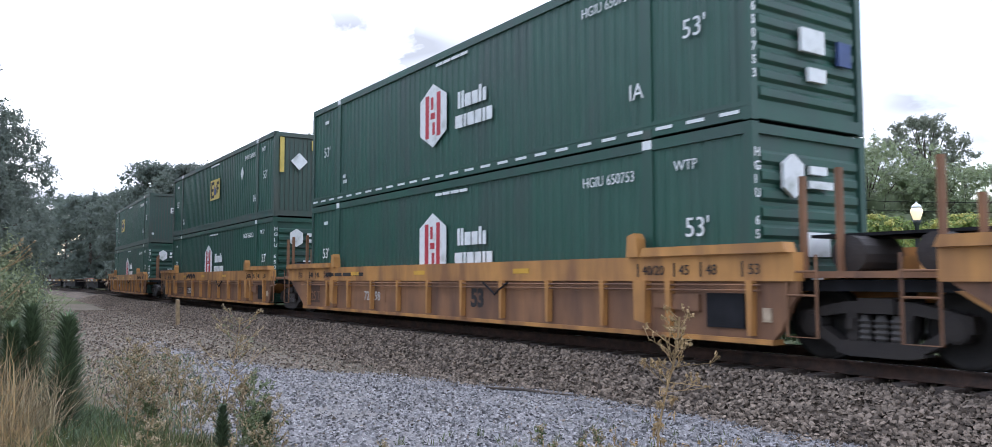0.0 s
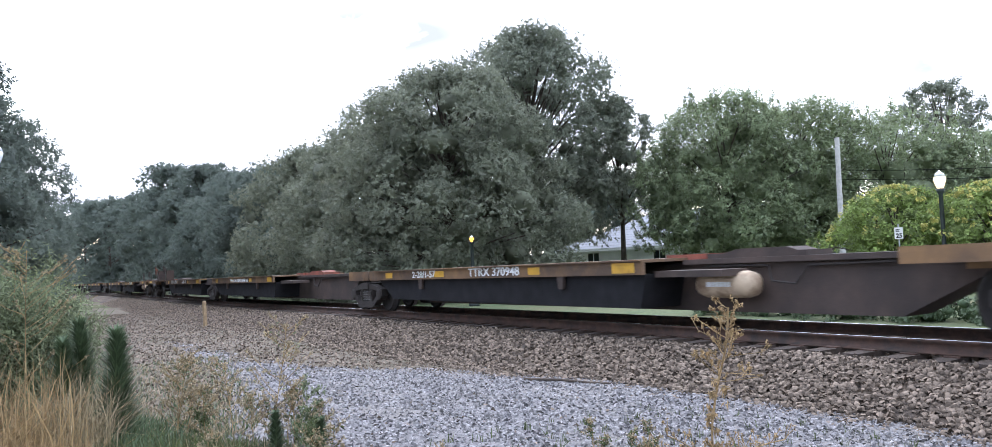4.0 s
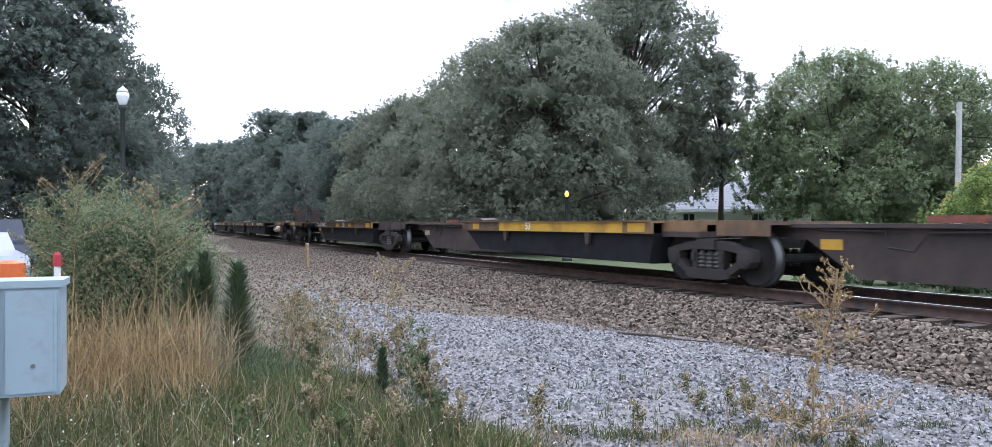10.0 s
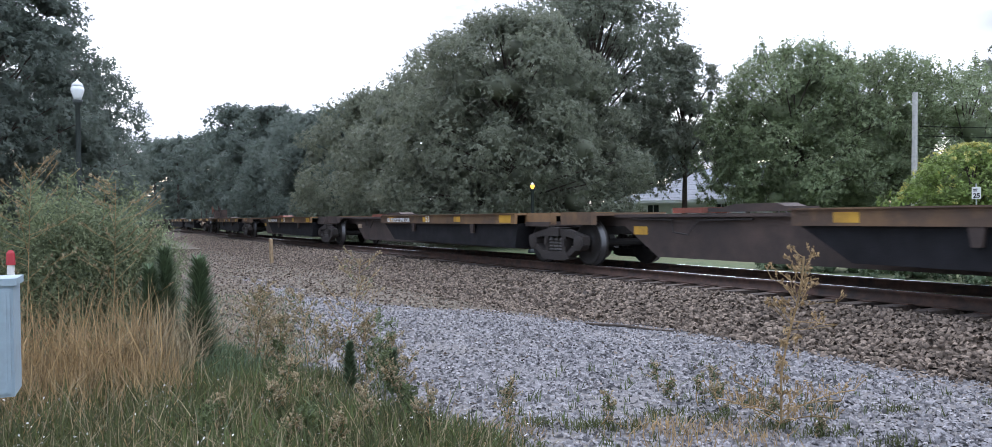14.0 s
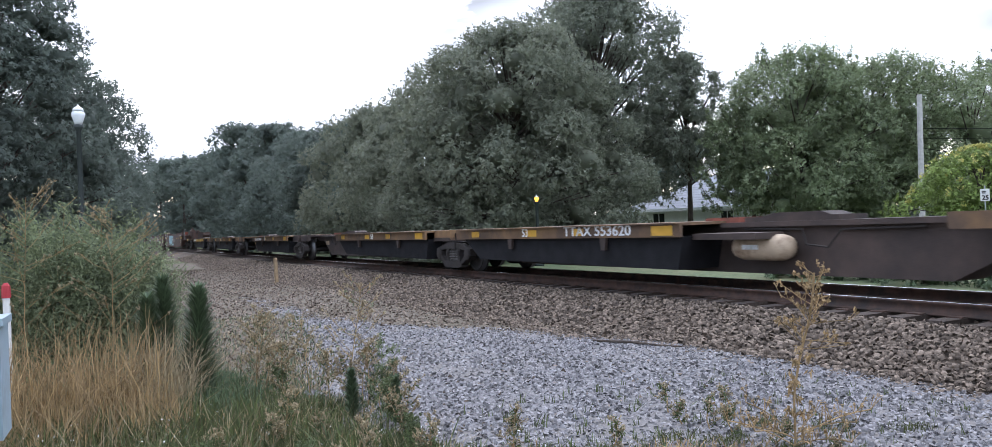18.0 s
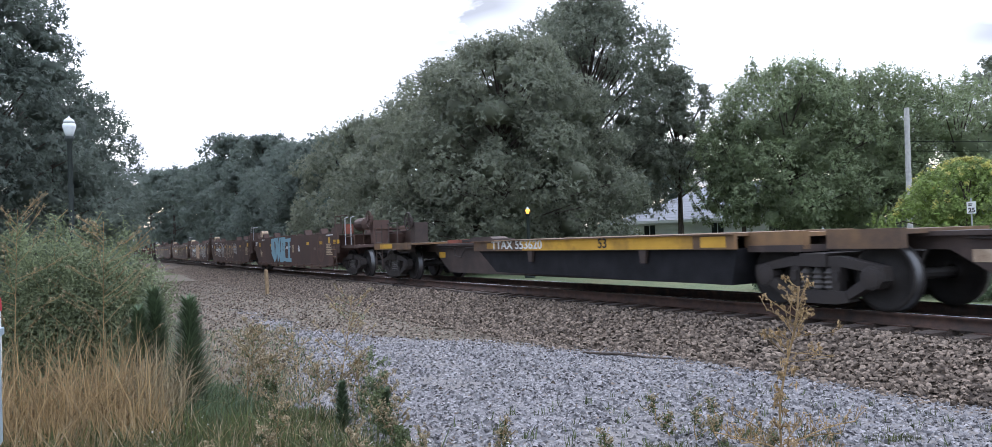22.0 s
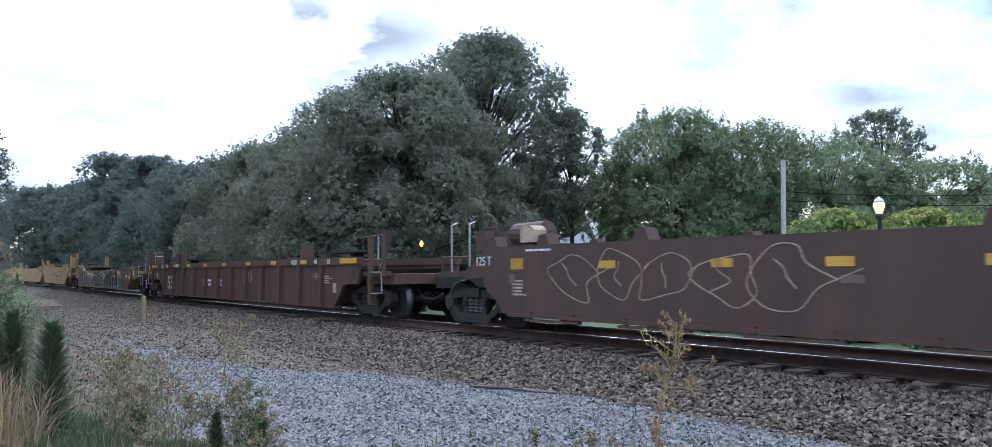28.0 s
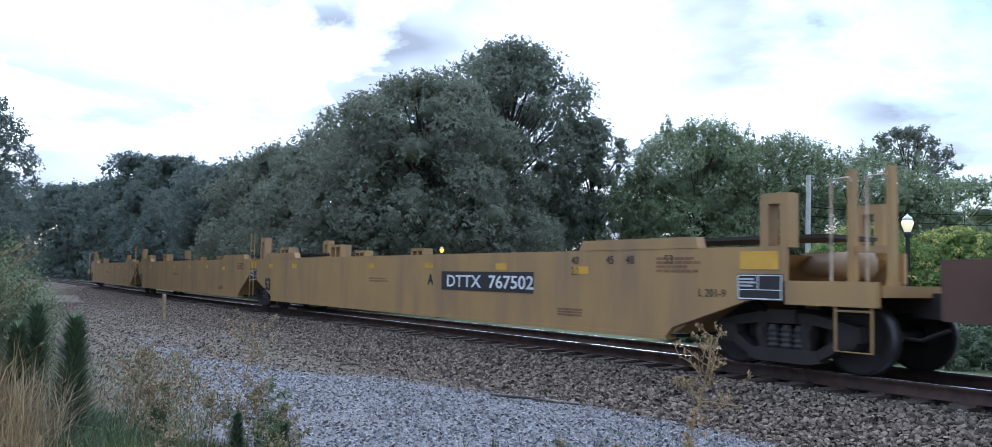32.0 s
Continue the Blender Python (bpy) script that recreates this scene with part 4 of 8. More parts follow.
    if k == 0:
        write("B", 1.78, 0.90, 0.24, M["white"], u, bold=0.01)
        part("data_square", Build().box(0.72, 1.02, -1.478, -1.47, 0.86, 1.18), M["pale"], u)
        bars(-0.3, 1.06, 1, 1.1, 0.07, M["white"], u, seed=21)
        tag = [("D", "bluegraf", [(-3.15, 1.49), (-2.06, 1.54), (-2.02, 0.80), (-2.25, 0.55), (-2.60, 0.42), (-3.06, 0.74), (-3.20, 0.84), (-3.05, 1.02), (-3.28, 0.98)]),
               ("K", "bluegraf", [(-1.94, 1.53), (-1.76, 1.54), (-1.74, 1.20), (-1.50, 1.54), (-1.28, 1.52), (-1.50, 1.06), (-1.20, 0.43), (-1.52, 0.45), (-1.72, 0.80), (-1.80, 0.45), (-1.98, 0.47), (-1.99, 1.0)]),
               ("O", "bluegraf", [(-1.27, 1.54), (-0.45, 1.54), (-0.42, 0.50), (-1.18, 0.43), (-1.30, 0.80), (-1.36, 1.06), (-1.24, 1.30)])]
        for _, tone, outline in tag:
            part("graffiti", Build().slab(outline[::-1], -1.480, -1.47), M[tone], u, "broad pale blue spray-paint letter")
        for outline in ([(-2.52, 1.36), (-2.36, 1.36), (-2.28, 1.14), (-2.46, 0.74), (-2.50, 1.04)], [(-0.92, 1.28), (-0.84, 1.28), (-0.81, 0.92), (-0.89, 0.94)], [(-0.50, 1.14), (-0.42, 1.14), (-0.40, 0.62), (-0.46, 0.62)]):
            part("graffiti", Build().slab(outline[::-1], -1.484, -1.47), M["brown"], u, "brown gap inside a letter")
        write("LD LMT", -0.36, 1.00, 0.085, M["white"], u, -1.486)
        part("graffiti", Build().slab([(0.02, 0.50), (0.02, 1.42), (0.32, 1.42), (0.32, 0.50)][::-1], -1.482, -1.47), M["bluegraf"], u)
        part("graffiti", Build().slab([(-0.42, 0.46), (-0.42, 0.62), (0.58, 0.62), (0.58, 0.46)][::-1], -1.483, -1.476), M["bluegraf"], u)
        part("graffiti", Build().slab([(-0.42, 1.32), (-0.42, 1.46), (0.56, 1.48), (0.50, 1.32)][::-1], -1.483, -1.476), M["bluegraf"], u)
    elif k == 1:
        write("237494", -3.95, 0.92, 0.22, M["white"], u)
        bars(-4.75, 0.92, 1, 0.75, 0.22, M["white"], u, seed=2)
        write("C", -1.75, 0.98, 0.24, M["white"], u, bold=0.01)
        loops(u, -4.9, -1.6, 0.62, 1.46, 6, "whitegraf", 5)
        loops(u, -1.5, 1.9, 0.50, 1.50, 5, "pale", 8, 0.024)
        loops(u, 2.0, 3.0, 0.85, 1.42, 5, "whitegraf", 11, 0.012)
    elif k == 2:
        write("237434", -3.3, 0.92, 0.22, M["white"], u)
        bars(-4.1, 0.92, 1, 0.75, 0.22, M["white"], u, seed=2)
        write("D", -2.0, 0.98, 0.24, M["white"], u, bold=0.01)
        fat = [[(-3.87, 1.02), (-3.84, 1.24), (-4.03, 1.35), (-4.22, 1.31), (-4.32, 1.11), (-4.29, 0.66), (-4.16, 0.51), (-4.0, 0.71), (-3.87, 0.56), (-3.75, 0.76)], [(-3.78, 1.33), (-3.47, 1.35), (-3.35, 1.41), (-2.98, 1.43), (-2.79, 1.28), (-2.71, 1.04), (-2.74, 0.77), (-2.96, 0.60), (-3.21, 0.65), (-3.3, 0.86), (-3.45, 0.60), (-3.62, 0.81), (-3.78, 1.33)],
               [(-2.79, 1.32), (-2.66, 1.44), (-2.42, 1.40), (-2.40, 1.04), (-2.27, 0.77), (-2.35, 0.57), (-2.61, 0.56), (-2.74, 0.75)], [(-2.32, 1.36), (-1.76, 1.35), (-1.86, 1.05), (-2.1, 1.20), (-2.17, 1.04), (-2.05, 0.66), (-2.28, 0.61)], [(-2.03, 0.66), (-1.68, 0.51), (-1.52, 0.72), (-1.63, 0.92), (-1.81, 0.99)]]
        for n, line in enumerate(fat):
            part("graffiti", ribbon(curve(line, 5), 0.012, -1.4755 - 0.0005 * n, -1.47), M["whitegraf"], u, "white spray-paint outline of a fat letter")
        loops(u, -4.78, -4.42, 1.10, 1.28, 3, "whitegraf", 15, 0.014)
        loops(u, -4.74, -4.40, 0.72, 0.90, 3, "whitegraf", 16, 0.014)
        patch = [(-1.44, 1.16), (-1.16, 1.38), (-0.92, 1.46), (-0.83, 1.42), (-0.66, 1.47), (-0.46, 1.46), (-0.33, 1.39), (-0.06, 1.46), (0.19, 1.44), (0.42, 1.47), (0.61, 1.42), (0.60, 1.10), (0.75, 0.84), (0.80, 0.64), (0.74, 0.46), (0.52, 0.39), (0.32, 0.43), (0.10, 0.38), (-0.18, 0.45), (-0.45, 0.39), (-0.69, 0.45), (-0.90, 0.40), (-1.15, 0.45), (-1.24, 0.66), (-1.28, 0.80), (-1.42, 0.98), (-1.44, 1.16)]
        part("graffiti", Build().slab([tuple(p) for p in curve(patch, 4)][:-1][::-1], -1.478, -1.47), M["tangraf"], u, "large beige spray-paint patch of fat letters")
        part("graffiti", Build().slab([(0.70, 1.11), (1.02, 1.17), (1.07, 1.07), (0.88, 1.05)], -1.478, -1.47), M["tangraf"], u, "beige spray-paint shard")
        part("graffiti", Build().slab([(0.80, 1.0), (0.96, 0.95), (1.11, 0.88), (1.05, 0.79), (0.93, 0.78)], -1.478, -1.47), M["tangraf"], u, "beige spray-paint shard")
        inner = [[(-0.83, 1.41), (-0.85, 1.13)], [(-0.35, 1.40), (-0.20, 1.20), (-0.17, 0.97), (-0.18, 0.47)], [(0.20, 1.40), (0.21, 1.03)], [(-1.21, 0.98), (-0.98, 1.08), (-0.74, 0.97), (-0.68, 0.82), (-0.68, 0.47)], [(-1.23, 0.78), (-0.74, 0.82), (-0.21, 0.80)], [(-0.15, 0.87), (-0.06, 0.99), (0.18, 1.01), (0.33, 0.87), (0.33, 0.44)],
                 [(0.36, 0.81), (0.69, 0.82)], [(0.35, 0.63), (0.78, 0.64)], [(-0.64, 0.91), (-0.56, 1.03), (-0.49, 0.91)], [(-0.43, 0.91), (-0.37, 1.02), (-0.30, 0.92)], [(-0.10, 0.86), (0.04, 0.81), (0.18, 0.91), (0.11, 0.99)], [(-0.22, 1.19), (0.01, 1.22), (0.08, 1.30), (0.08, 1.02)], [(-0.57, 0.64), (-0.49, 0.71), (-0.39, 0.69)]]
        for n, line in enumerate(inner):
            part("graffiti", ribbon(curve(line, 5), 0.010, -1.4795 - 0.0004 * n, -1.47), M["lilac"], u, "soft darker beige letter edge")
        loops(u, 1.25, 5.0, 0.50, 1.48, 8, "whitegraf", 19, 0.026)
        write("237434 D", 0.55, 1.42, 0.085, M["white"], u, -1.486)
        loops(u, 1.2, 4.6, 0.70, 1.40, 5, "pale", 23, 0.014)
    elif k == 3:
        write("237414", -3.6, 0.90, 0.22, M["white"], u)
        bars(-4.4, 0.90, 1, 0.75, 0.22, M["white"], u, seed=2)
        write("E", -2.2, 0.92, 0.24, M["white"], u, bold=0.01)
        loops(u, -4.9, -1.3, 0.55, 1.46, 6, "pale", 31)
        for ch, x in (("R", -0.20), ("A", 0.55), ("D", 1.25), ("E", 2.0), ("N", 2.7)):
            write(ch, x, 0.58, 0.86, M["pale"], u, -1.478, 0.0, 0.95, "graffiti")
            write(ch, x, 0.60, 0.82, M["brown"], u, -1.482, -0.018, 0.97, "graffiti")
    else:
        loops(u, -4.5, 0.5, 0.6, 1.45, 5, "pale", 37)
    return u


def fec_ribbed(length):
    u = plain_well(length, "well_car", 0.24, 1.48, M["dark_brown"], 1.75, 0.19, nose=(1.20, 0.55, 0.50))
    a = length / 2
    for s in (-1, 1):
        for x in np.linspace(-a + 2.0, a - 1.9, 12):
            part("side_post", kept("post brown", lambda: Build().slab([(-0.07, 1.29), (-0.045, 0.26), (0.045, 0.26), (0.07, 1.29)], -0.06, 0.06)), M["dark_brown"], u, at=pose(x, s * 1.52, 0))
    for e in (-1, 1):
        for dx, w in ((1.66, "53"), (2.45, "48"), (3.9, "40|20")) if e < 0 else ((1.42, "53"), (2.25, "48"), (3.84, "40|20")):
            write(w, e * (a - dx) - 0.15, 1.32, 0.13, M["white"], u, -1.525)
        for y0, y1 in ((-1.475, -1.385), (1.385, 1.475)):
            part("end_panel", Build().slab([(e * (a - 1.75), 0.42), (e * (a - (0.97 if e < 0 else 0.62)), 0.80), (e * (a + 0.08), 0.82), (e * (a + 0.10), 1.29), (e * (a - 1.75), 1.29)][::-e], y0 + 0.004, y1 - 0.004), M["dark_brown"], u)
            part("top_chord", Build().box(min(e * (a - 0.57), e * (a + 0.14)), max(e * (a - 0.57), e * (a + 0.14)), y0 - 0.04, y1 + 0.04, 1.292, 1.478), M["dark_brown"], u)
        part("end_socket", Build().box(e * (a - 0.12) - 0.05, e * (a - 0.12) + 0.05, -1.478, -1.46, 0.98, 1.16), M["bogie"], u, "dark slot in the end panel")
        part("end_platform", Build().box(min(e * a, e * (a + 1.45)), max(e * a, e * (a + 1.45)), -1.2, 1.2, 0.82, 1.06).box(min(e * (a + 0.1), e * (a + 1.3)), max(e * (a + 0.1), e * (a + 1.3)), -1.34, -1.2, 1.02, 1.12), M["dark_brown"], u)
        part("end_post", Build().box(e * (a + 0.62) - 0.06, e * (a + 0.62) + 0.06, -1.44, -1.34, 0.34, 1.98), M["dark_brown"], u)
        part("end_post", Build().box(e * (a + 1.28) - 0.045, e * (a + 1.28) + 0.045, -1.44, -1.36, 1.0, 2.0), M["dark_brown"], u)
        part("end_rail", Build().rod((e * (a + 1.32), -1.40, 1.96), (e * (a + 0.30), -1.40, 1.94), 0.022, 6).rod((e * (a + 1.28), -1.30, 1.38), (e * (a + 0.1), -1.30, 1.40), 0.03, 6), M["dark_brown"], u)
        part("grab_iron", Build().path([(e * (a + 0.68), -1.42, 1.10), (e * (a + 1.20), -1.42, 1.10), (e * (a + 1.24), -1.42, 0.62), (e * (a + 0.68), -1.42, 0.60)], 0.014).rod((e * (a + 1.22), -1.40, 1.42), (e * (a + 1.06), -1.40, 1.12), 0.012, 6), M["bare"], u, "bare steel step and grab iron")
        part("rail_post", Build().rod((e * (a + 0.74), -1.25, 1.35), (e * (a + 0.74), -1.25, 1.95), 0.018, 6), M["bare"], u)
        part("brake_gear", Build().box(e * (a + 0.22) - 0.10, e * (a + 0.22) + 0.10, -1.0, -0.7, 1.86, 2.14).box(e * (a + 0.34) - 0.05, e * (a + 0.34) + 0.05, -0.95, -0.8, 1.48, 1.9).box(e * (a + 0.08) - 0.04, e * (a + 0.08) + 0.04, -0.95, -0.8, 1.48, 1.9).box(e * (a + 0.2) - 0.26, e * (a + 0.2) + 0.18, -0.98, -0.75, 1.74, 1.90), M["bogie"], u, "dark hand-brake gear on two legs")
        part("walkway", Build().box(min(e * (a - 3.4), e * a), max(e * (a - 3.4), e * a), -0.9, 0.2, 1.62, 1.67).box(e * (a - 2.2) - 0.1, e * (a - 2.2) + 0.1, -0.5, -0.2, 1.4, 1.62), M["bogie"], u)
        part("corner_guide", Build().box(e * (a - 3.45) - 0.05, e * (a - 3.45) + 0.08, -1.45, -1.1, 1.48, 1.88).box(e * (a - 3.62) - 0.12, e * (a - 3.62) + 0.12, -1.30, -1.1, 1.48, 1.86), M["dark_brown"], u)
        coupler(u, e * (a + 0.5), e)
    patches(u, [(a - 0.33, 1.385, 0.94, 0.13), (-a + 0.33, 1.385, 0.94, 0.13)] + [(x, 1.385, 0.42, 0.11) for x in (-6.4, -4.4, -2.2, 0, 2.4, 4.6, 6.85)], M["bright"], -1.525)
    write("53", -7.62, 0.47, 0.50, M["pale"], u, bold=0.02, wide=1.15)
    bars(-5.4, 0.72, 1, 0.6, 0.24, M["ghost"], u, -1.476, 5)
    write("73169", -4.2, 0.72, 0.24, M["ghost"], u)
    write("LD LMT   170800", -2.6, 0.78, 0.09, M["white"], u)
    write("LT  WT     49200", -2.6, 0.64, 0.09, M["white"], u)
    write("IL  53-2", -0.82, 0.78, 0.09, M["white"], u)
    write("IW  8-8", -0.82, 0.64, 0.09, M["white"], u)
    write("L 72-5", 7.38, 0.96, 0.11, M["pale"], u)
    frame_ = Build()
    for x0, x1, q0, q1 in ((7.38, 7.84, 0.90, 0.915), (7.38, 7.84, 0.52, 0.535), (7.38, 7.395, 0.52, 0.915), (7.825, 7.84, 0.52, 0.915), (0.72, 1.0, 1.02, 1.04), (0.72, 1.0, 0.74, 0.76), (0.72, 0.74, 0.74, 1.04), (0.98, 1.0, 0.74, 1.04)):
        frame_.box(x0, x1, -1.478, -1.47, q0, q1)
    part("stencil_frame", frame_, M["ghost"], u)
    bars(8.0, 0.80, 4, 0.6, 0.22, M["pale"], u, seed=8)
    loops(u, 1.75, 2.6, 0.80, 1.14, 3, "pale", 47, 0.012)
    part("data_plate", Build().box(8.66, 8.86, -1.482, -1.47, 0.58, 0.82), M["pale"], u)
    part("data_plate", Build().box(-a + 0.53, -a + 0.71, -1.482, -1.46, 0.90, 1.10), M["pale"], u)
    return u


def fec_tan(length):
    u = plain_well(length, "well_car", 0.30, 1.26, M["tan_grimy"], 1.66)
    a = length / 2
    for e in (-1, 1):
        for y in (-1.50, 1.36):
            part("raised_chord", Build().slab([(e * (a - 0.6), 1.26), (e * (a - 0.6), 1.42), (e * (a - 3.75), 1.42), (e * (a - 3.95), 1.26)][::e], y, y + 0.14), M["tan_grimy"], u)
    part("side_band", Build().slab([(-a + 1.75, 0.33), (a - 1.75, 0.33), (a - 1.05, 0.80), (-a + 1.05, 0.80)], -1.4728, -1.469), M["rust_band"], u, "rust-brown lower half of the side")
    ladder(u, -a + 0.2, -1.42, 0.62, 1.85, M["tan_grimy"], 0.42, 4)
    part("end_platform", Build().box(-a - 0.9, -a + 1.1, -1.3, 1.3, 1.06, 1.14), M["tan_grimy"], u)
    posts(u, [-a - 0.05, -a - 0.4], -0.8, 1.1, 2.15, M["dark_brown"], 0.05)
    # Dark brown puts the shade on this tan car's end into the colour.
    part("end_housing", Build().slab([(-a + 0.75, 0.84), (-a + 0.75, 1.46), (-a - 2.50, 1.42), (-a - 2.50, 0.74), (-a - 1.2, 0.70)], -1.15, 1.15), M["dark_brown"], u, "grimy end housing, its brown standing in for shade")
    part("end_beam", Build().box(-a - 1.8, -a + 0.6, -1.42, -1.30, 0.96, 1.16), M["tan_grimy"], u)
    posts(u, [-a - 1.05, -a - 1.5], -1.22, 1.1, 2.1, M["tan_grimy"], 0.08)
    part("handrail", Build().path([(-a + 0.5, -1.1, 1.14), (-a + 0.5, -1.1, 1.75), (-a - 0.1, -1.1, 1.75), (-a - 0.1, -1.1, 1.14)], 0.02), M["bare"], u)
    part("walkway", Build().box(-a - 0.5, -a + 2.4, -0.6, 0.6, 1.46, 1.50), M["bogie"], u)
    part("nose_panel", Build().slab([(a - 0.60, 0.78), (a + 0.22, 0.80), (a + 0.31, 0.86), (a + 0.31, 1.24), (a - 0.60, 1.24)][::-1], -1.44, -1.34), M["tan_grimy"], u, "faded tan end panel")
    part("end_platform", Build().box(a - 0.5, a + 2.15, -1.22, 1.22, 0.86, 1.06).box(a + 0.3, a + 2.1, -1.30, -1.22, 1.0, 1.08), M["dark_brown"], u, "grimy brown end platform")
    part("top_rail", Build().rod((a - 0.45, -1.30, 1.41), (a + 1.55, -1.30, 1.40), 0.03, 7), M["dark_brown"], u)
    posts(u, [a + 0.18, a + 0.84], -1.28, 1.06, 1.42, M["dark_brown"], 0.12)
    part("pull_bar", Build().box(a + 0.36, a + 0.74, -1.36, -1.30, 1.08, 1.20), M["pale"], u, "pale painted bar")
    part("stripe", Build().box(a + 0.86, a + 1.50, -1.36, -1.305, 1.06, 1.18), M["bright"], u, "dull yellow safety stripe")
    part("grab_iron", Build().path([(a + 0.96, -1.40, 1.40), (a + 0.74, -1.42, 1.40), (a + 0.72, -1.42, 1.02), (a + 0.80, -1.42, 0.97), (a + 1.60, -1.42, 1.00), (a + 1.68, -1.42, 0.92)], 0.012), M["bare"], u)
    part("air_hose", Build().path([(a + 0.30, -1.38, 0.88), (a + 0.48, -1.42, 0.86), (a + 0.66, -1.42, 0.90), (a + 0.86, -1.38, 0.99)], 0.02), M["pale"], u)
    part("stirrup_step", Build().path([(a + 1.12, -1.40, 0.96), (a + 1.12, -1.40, 0.57), (a + 1.62, -1.40, 0.57), (a + 1.62, -1.40, 0.96)], 0.012), M["bare"], u)
    part("handrail", Build().path([(a + 1.32, -1.20, 1.93), (a + 1.25, -1.20, 1.93), (a + 1.25, -1.20, 1.06)], 0.012).rod((a + 0.92, -1.20, 1.52), (a + 1.62, -1.20, 1.52), 0.011, 6).rod((a + 0.96, -1.20, 1.28), (a + 1.30, -1.20, 1.28), 0.011, 6), M["bare"], u, "bare steel handrail")
    posts(u, [a + 1.36, a + 1.62], -0.95, 1.06, 1.84, M["dark_brown"], 0.08)
    part("brake_stand", Build().slab([(a + 1.44, 1.06), (a + 2.06, 1.06), (a + 2.0, 1.40), (a + 1.86, 1.86), (a + 1.56, 1.90), (a + 1.50, 1.45)][::-1], -0.86, -0.40), M["dark_brown"], u, "grimy brown brake stand")
    brake_wheel(u, a + 1.82, 1.74, M["dark_brown"], -0.95)
    part("cut_lever", Build().path([(a + 1.0, -1.30, 0.72), (a + 1.9, -1.30, 0.74), (a + 2.02, -1.30, 0.80), (a + 2.02, -1.30, 0.42)], 0.015), M["bare"], u)
    for e in (-1, 1):
        coupler(u, e * (a + 0.5), e)
    patches(u, [(9.2, 0.87, 0.55, 0.15), (5.05, 0.95, 0.48, 0.12), (1.9, 0.97, 0.48, 0.12), (-0.05, 1.06, 0.45, 0.11), (-1.9, 1.0, 0.46, 0.10), (-4.8, 1.01, 0.46, 0.09), (-9.35, 0.86, 0.45, 0.14)], M["bright"], -1.496)
    for w, x in (("45", 7.0), ("48", 7.5), ("53", 8.25)):
        write(w, x, 1.02, 0.10, M["ink"], u)
    part("tool_panel", Build().box(7.82, 8.36, -1.476, -1.47, 0.52, 0.72), M["rust_band"], u)
    part("data_plate", Build().box(8.0, 8.5, -1.48, -1.47, 0.88, 1.0), M["white"], u)
    write("73-4", 8.03, 0.90, 0.09, M["ink"], u, -1.484)
    part("data_plate", Build().box(a - 0.40, a - 0.25, -1.452, -1.438, 0.98, 1.22), M["white"], u)
    write("71265", -3.5, 0.90, 0.25, M["white"], u)
    bars(-4.3, 0.92, 1, 0.65, 0.22, M["white"], u, seed=3)
    shade = [(-2.45, 0.93), (-1.85, 1.23), (-1.2, 1.24), (0.0, 1.24), (0.45, 1.06), (0.66, 1.06), (0.90, 1.18), (1.12, 1.03), (1.12, 0.72), (1.29, 0.78), (1.55, 0.55), (1.33, 0.33), (1.03, 0.47), (0.85, 0.62), (0.47, 0.75), (0.17, 0.58), (0.28, 0.34), (-0.15, 0.33), (-1.05, 0.33), (-1.8, 0.34), (-2.25, 0.41), (-2.75, 0.45)]
    part("graffiti", Build().slab(shade[::-1], -1.4735, -1.46), M["blackgraf"], u, "broad black spray-painted shape")
    strokes = [[(-2.6, 0.93), (-2.1, 1.12), (-1.85, 1.24)], [(-3.18, 0.60), (-3.12, 0.43), (-2.62, 0.46), (-2.4, 0.35), (-2.1, 0.42), (-1.65, 0.35)], [(-2.4, 0.88), (-2.55, 0.61), (-2.78, 0.47)],
               [(-2.05, 0.84), (-1.94, 0.45), (-1.8, 0.65), (-1.72, 0.42), (-1.63, 0.85)], [(-1.48, 1.24), (-1.6, 1.08), (-1.43, 0.91), (-1.18, 0.73), (-1.02, 0.69)], [(-1.3, 1.23), (-1.06, 1.16), (-0.76, 1.21), (-0.84, 0.98)],
               [(-1.3, 1.01), (-0.88, 0.88), (-0.7, 0.75), (-1.02, 0.55)], [(-0.6, 0.91), (-0.64, 0.48), (-0.3, 0.68)], [(-0.42, 0.88), (-0.04, 0.74), (0.22, 0.54), (0.27, 0.35), (-0.05, 0.34)], [(0.2, 1.22), (0.4, 1.08), (0.66, 1.06)]]
    strokes += [[(0.66, 1.06), (0.42, 0.82), (0.15, 0.57)], [(0.4, 0.8), (0.75, 1.17), (1.03, 1.17), (1.14, 0.99), (1.02, 0.71), (1.25, 0.78), (1.48, 0.72), (1.56, 0.55), (1.33, 0.32)], [(1.33, 0.32), (1.03, 0.49), (1.12, 0.62), (0.82, 0.62), (0.87, 0.46)],
                [(0.12, 1.0), (0.04, 0.74), (0.2, 0.86)], [(1.16, 0.97), (1.38, 0.9), (1.54, 0.76)]]
    for n, line in enumerate(strokes):
        part("graffiti", ribbon(curve(line, 5), 0.011, -1.4752 - 0.0003 * n, -1.46), M["whitegraf"], u, "thin white spray-paint line")
    sprayed(u, "APES", -7.85, 0.44, 0.64, 0.85, 0.88, 0.100, 0.016, 3)
    sprayed(u, "NEVR", 2.45, 0.48, 0.58, 0.88, 0.94, 0.190, 0.020, 5)
    loops(u, -3.35, -2.66, 0.66, 0.86, 3, "whitegraf", 52, 0.014)
    loops(u, 5.8, 6.7, 0.96, 1.20, 3, "whitegraf", 53, 0.016, -1.492)
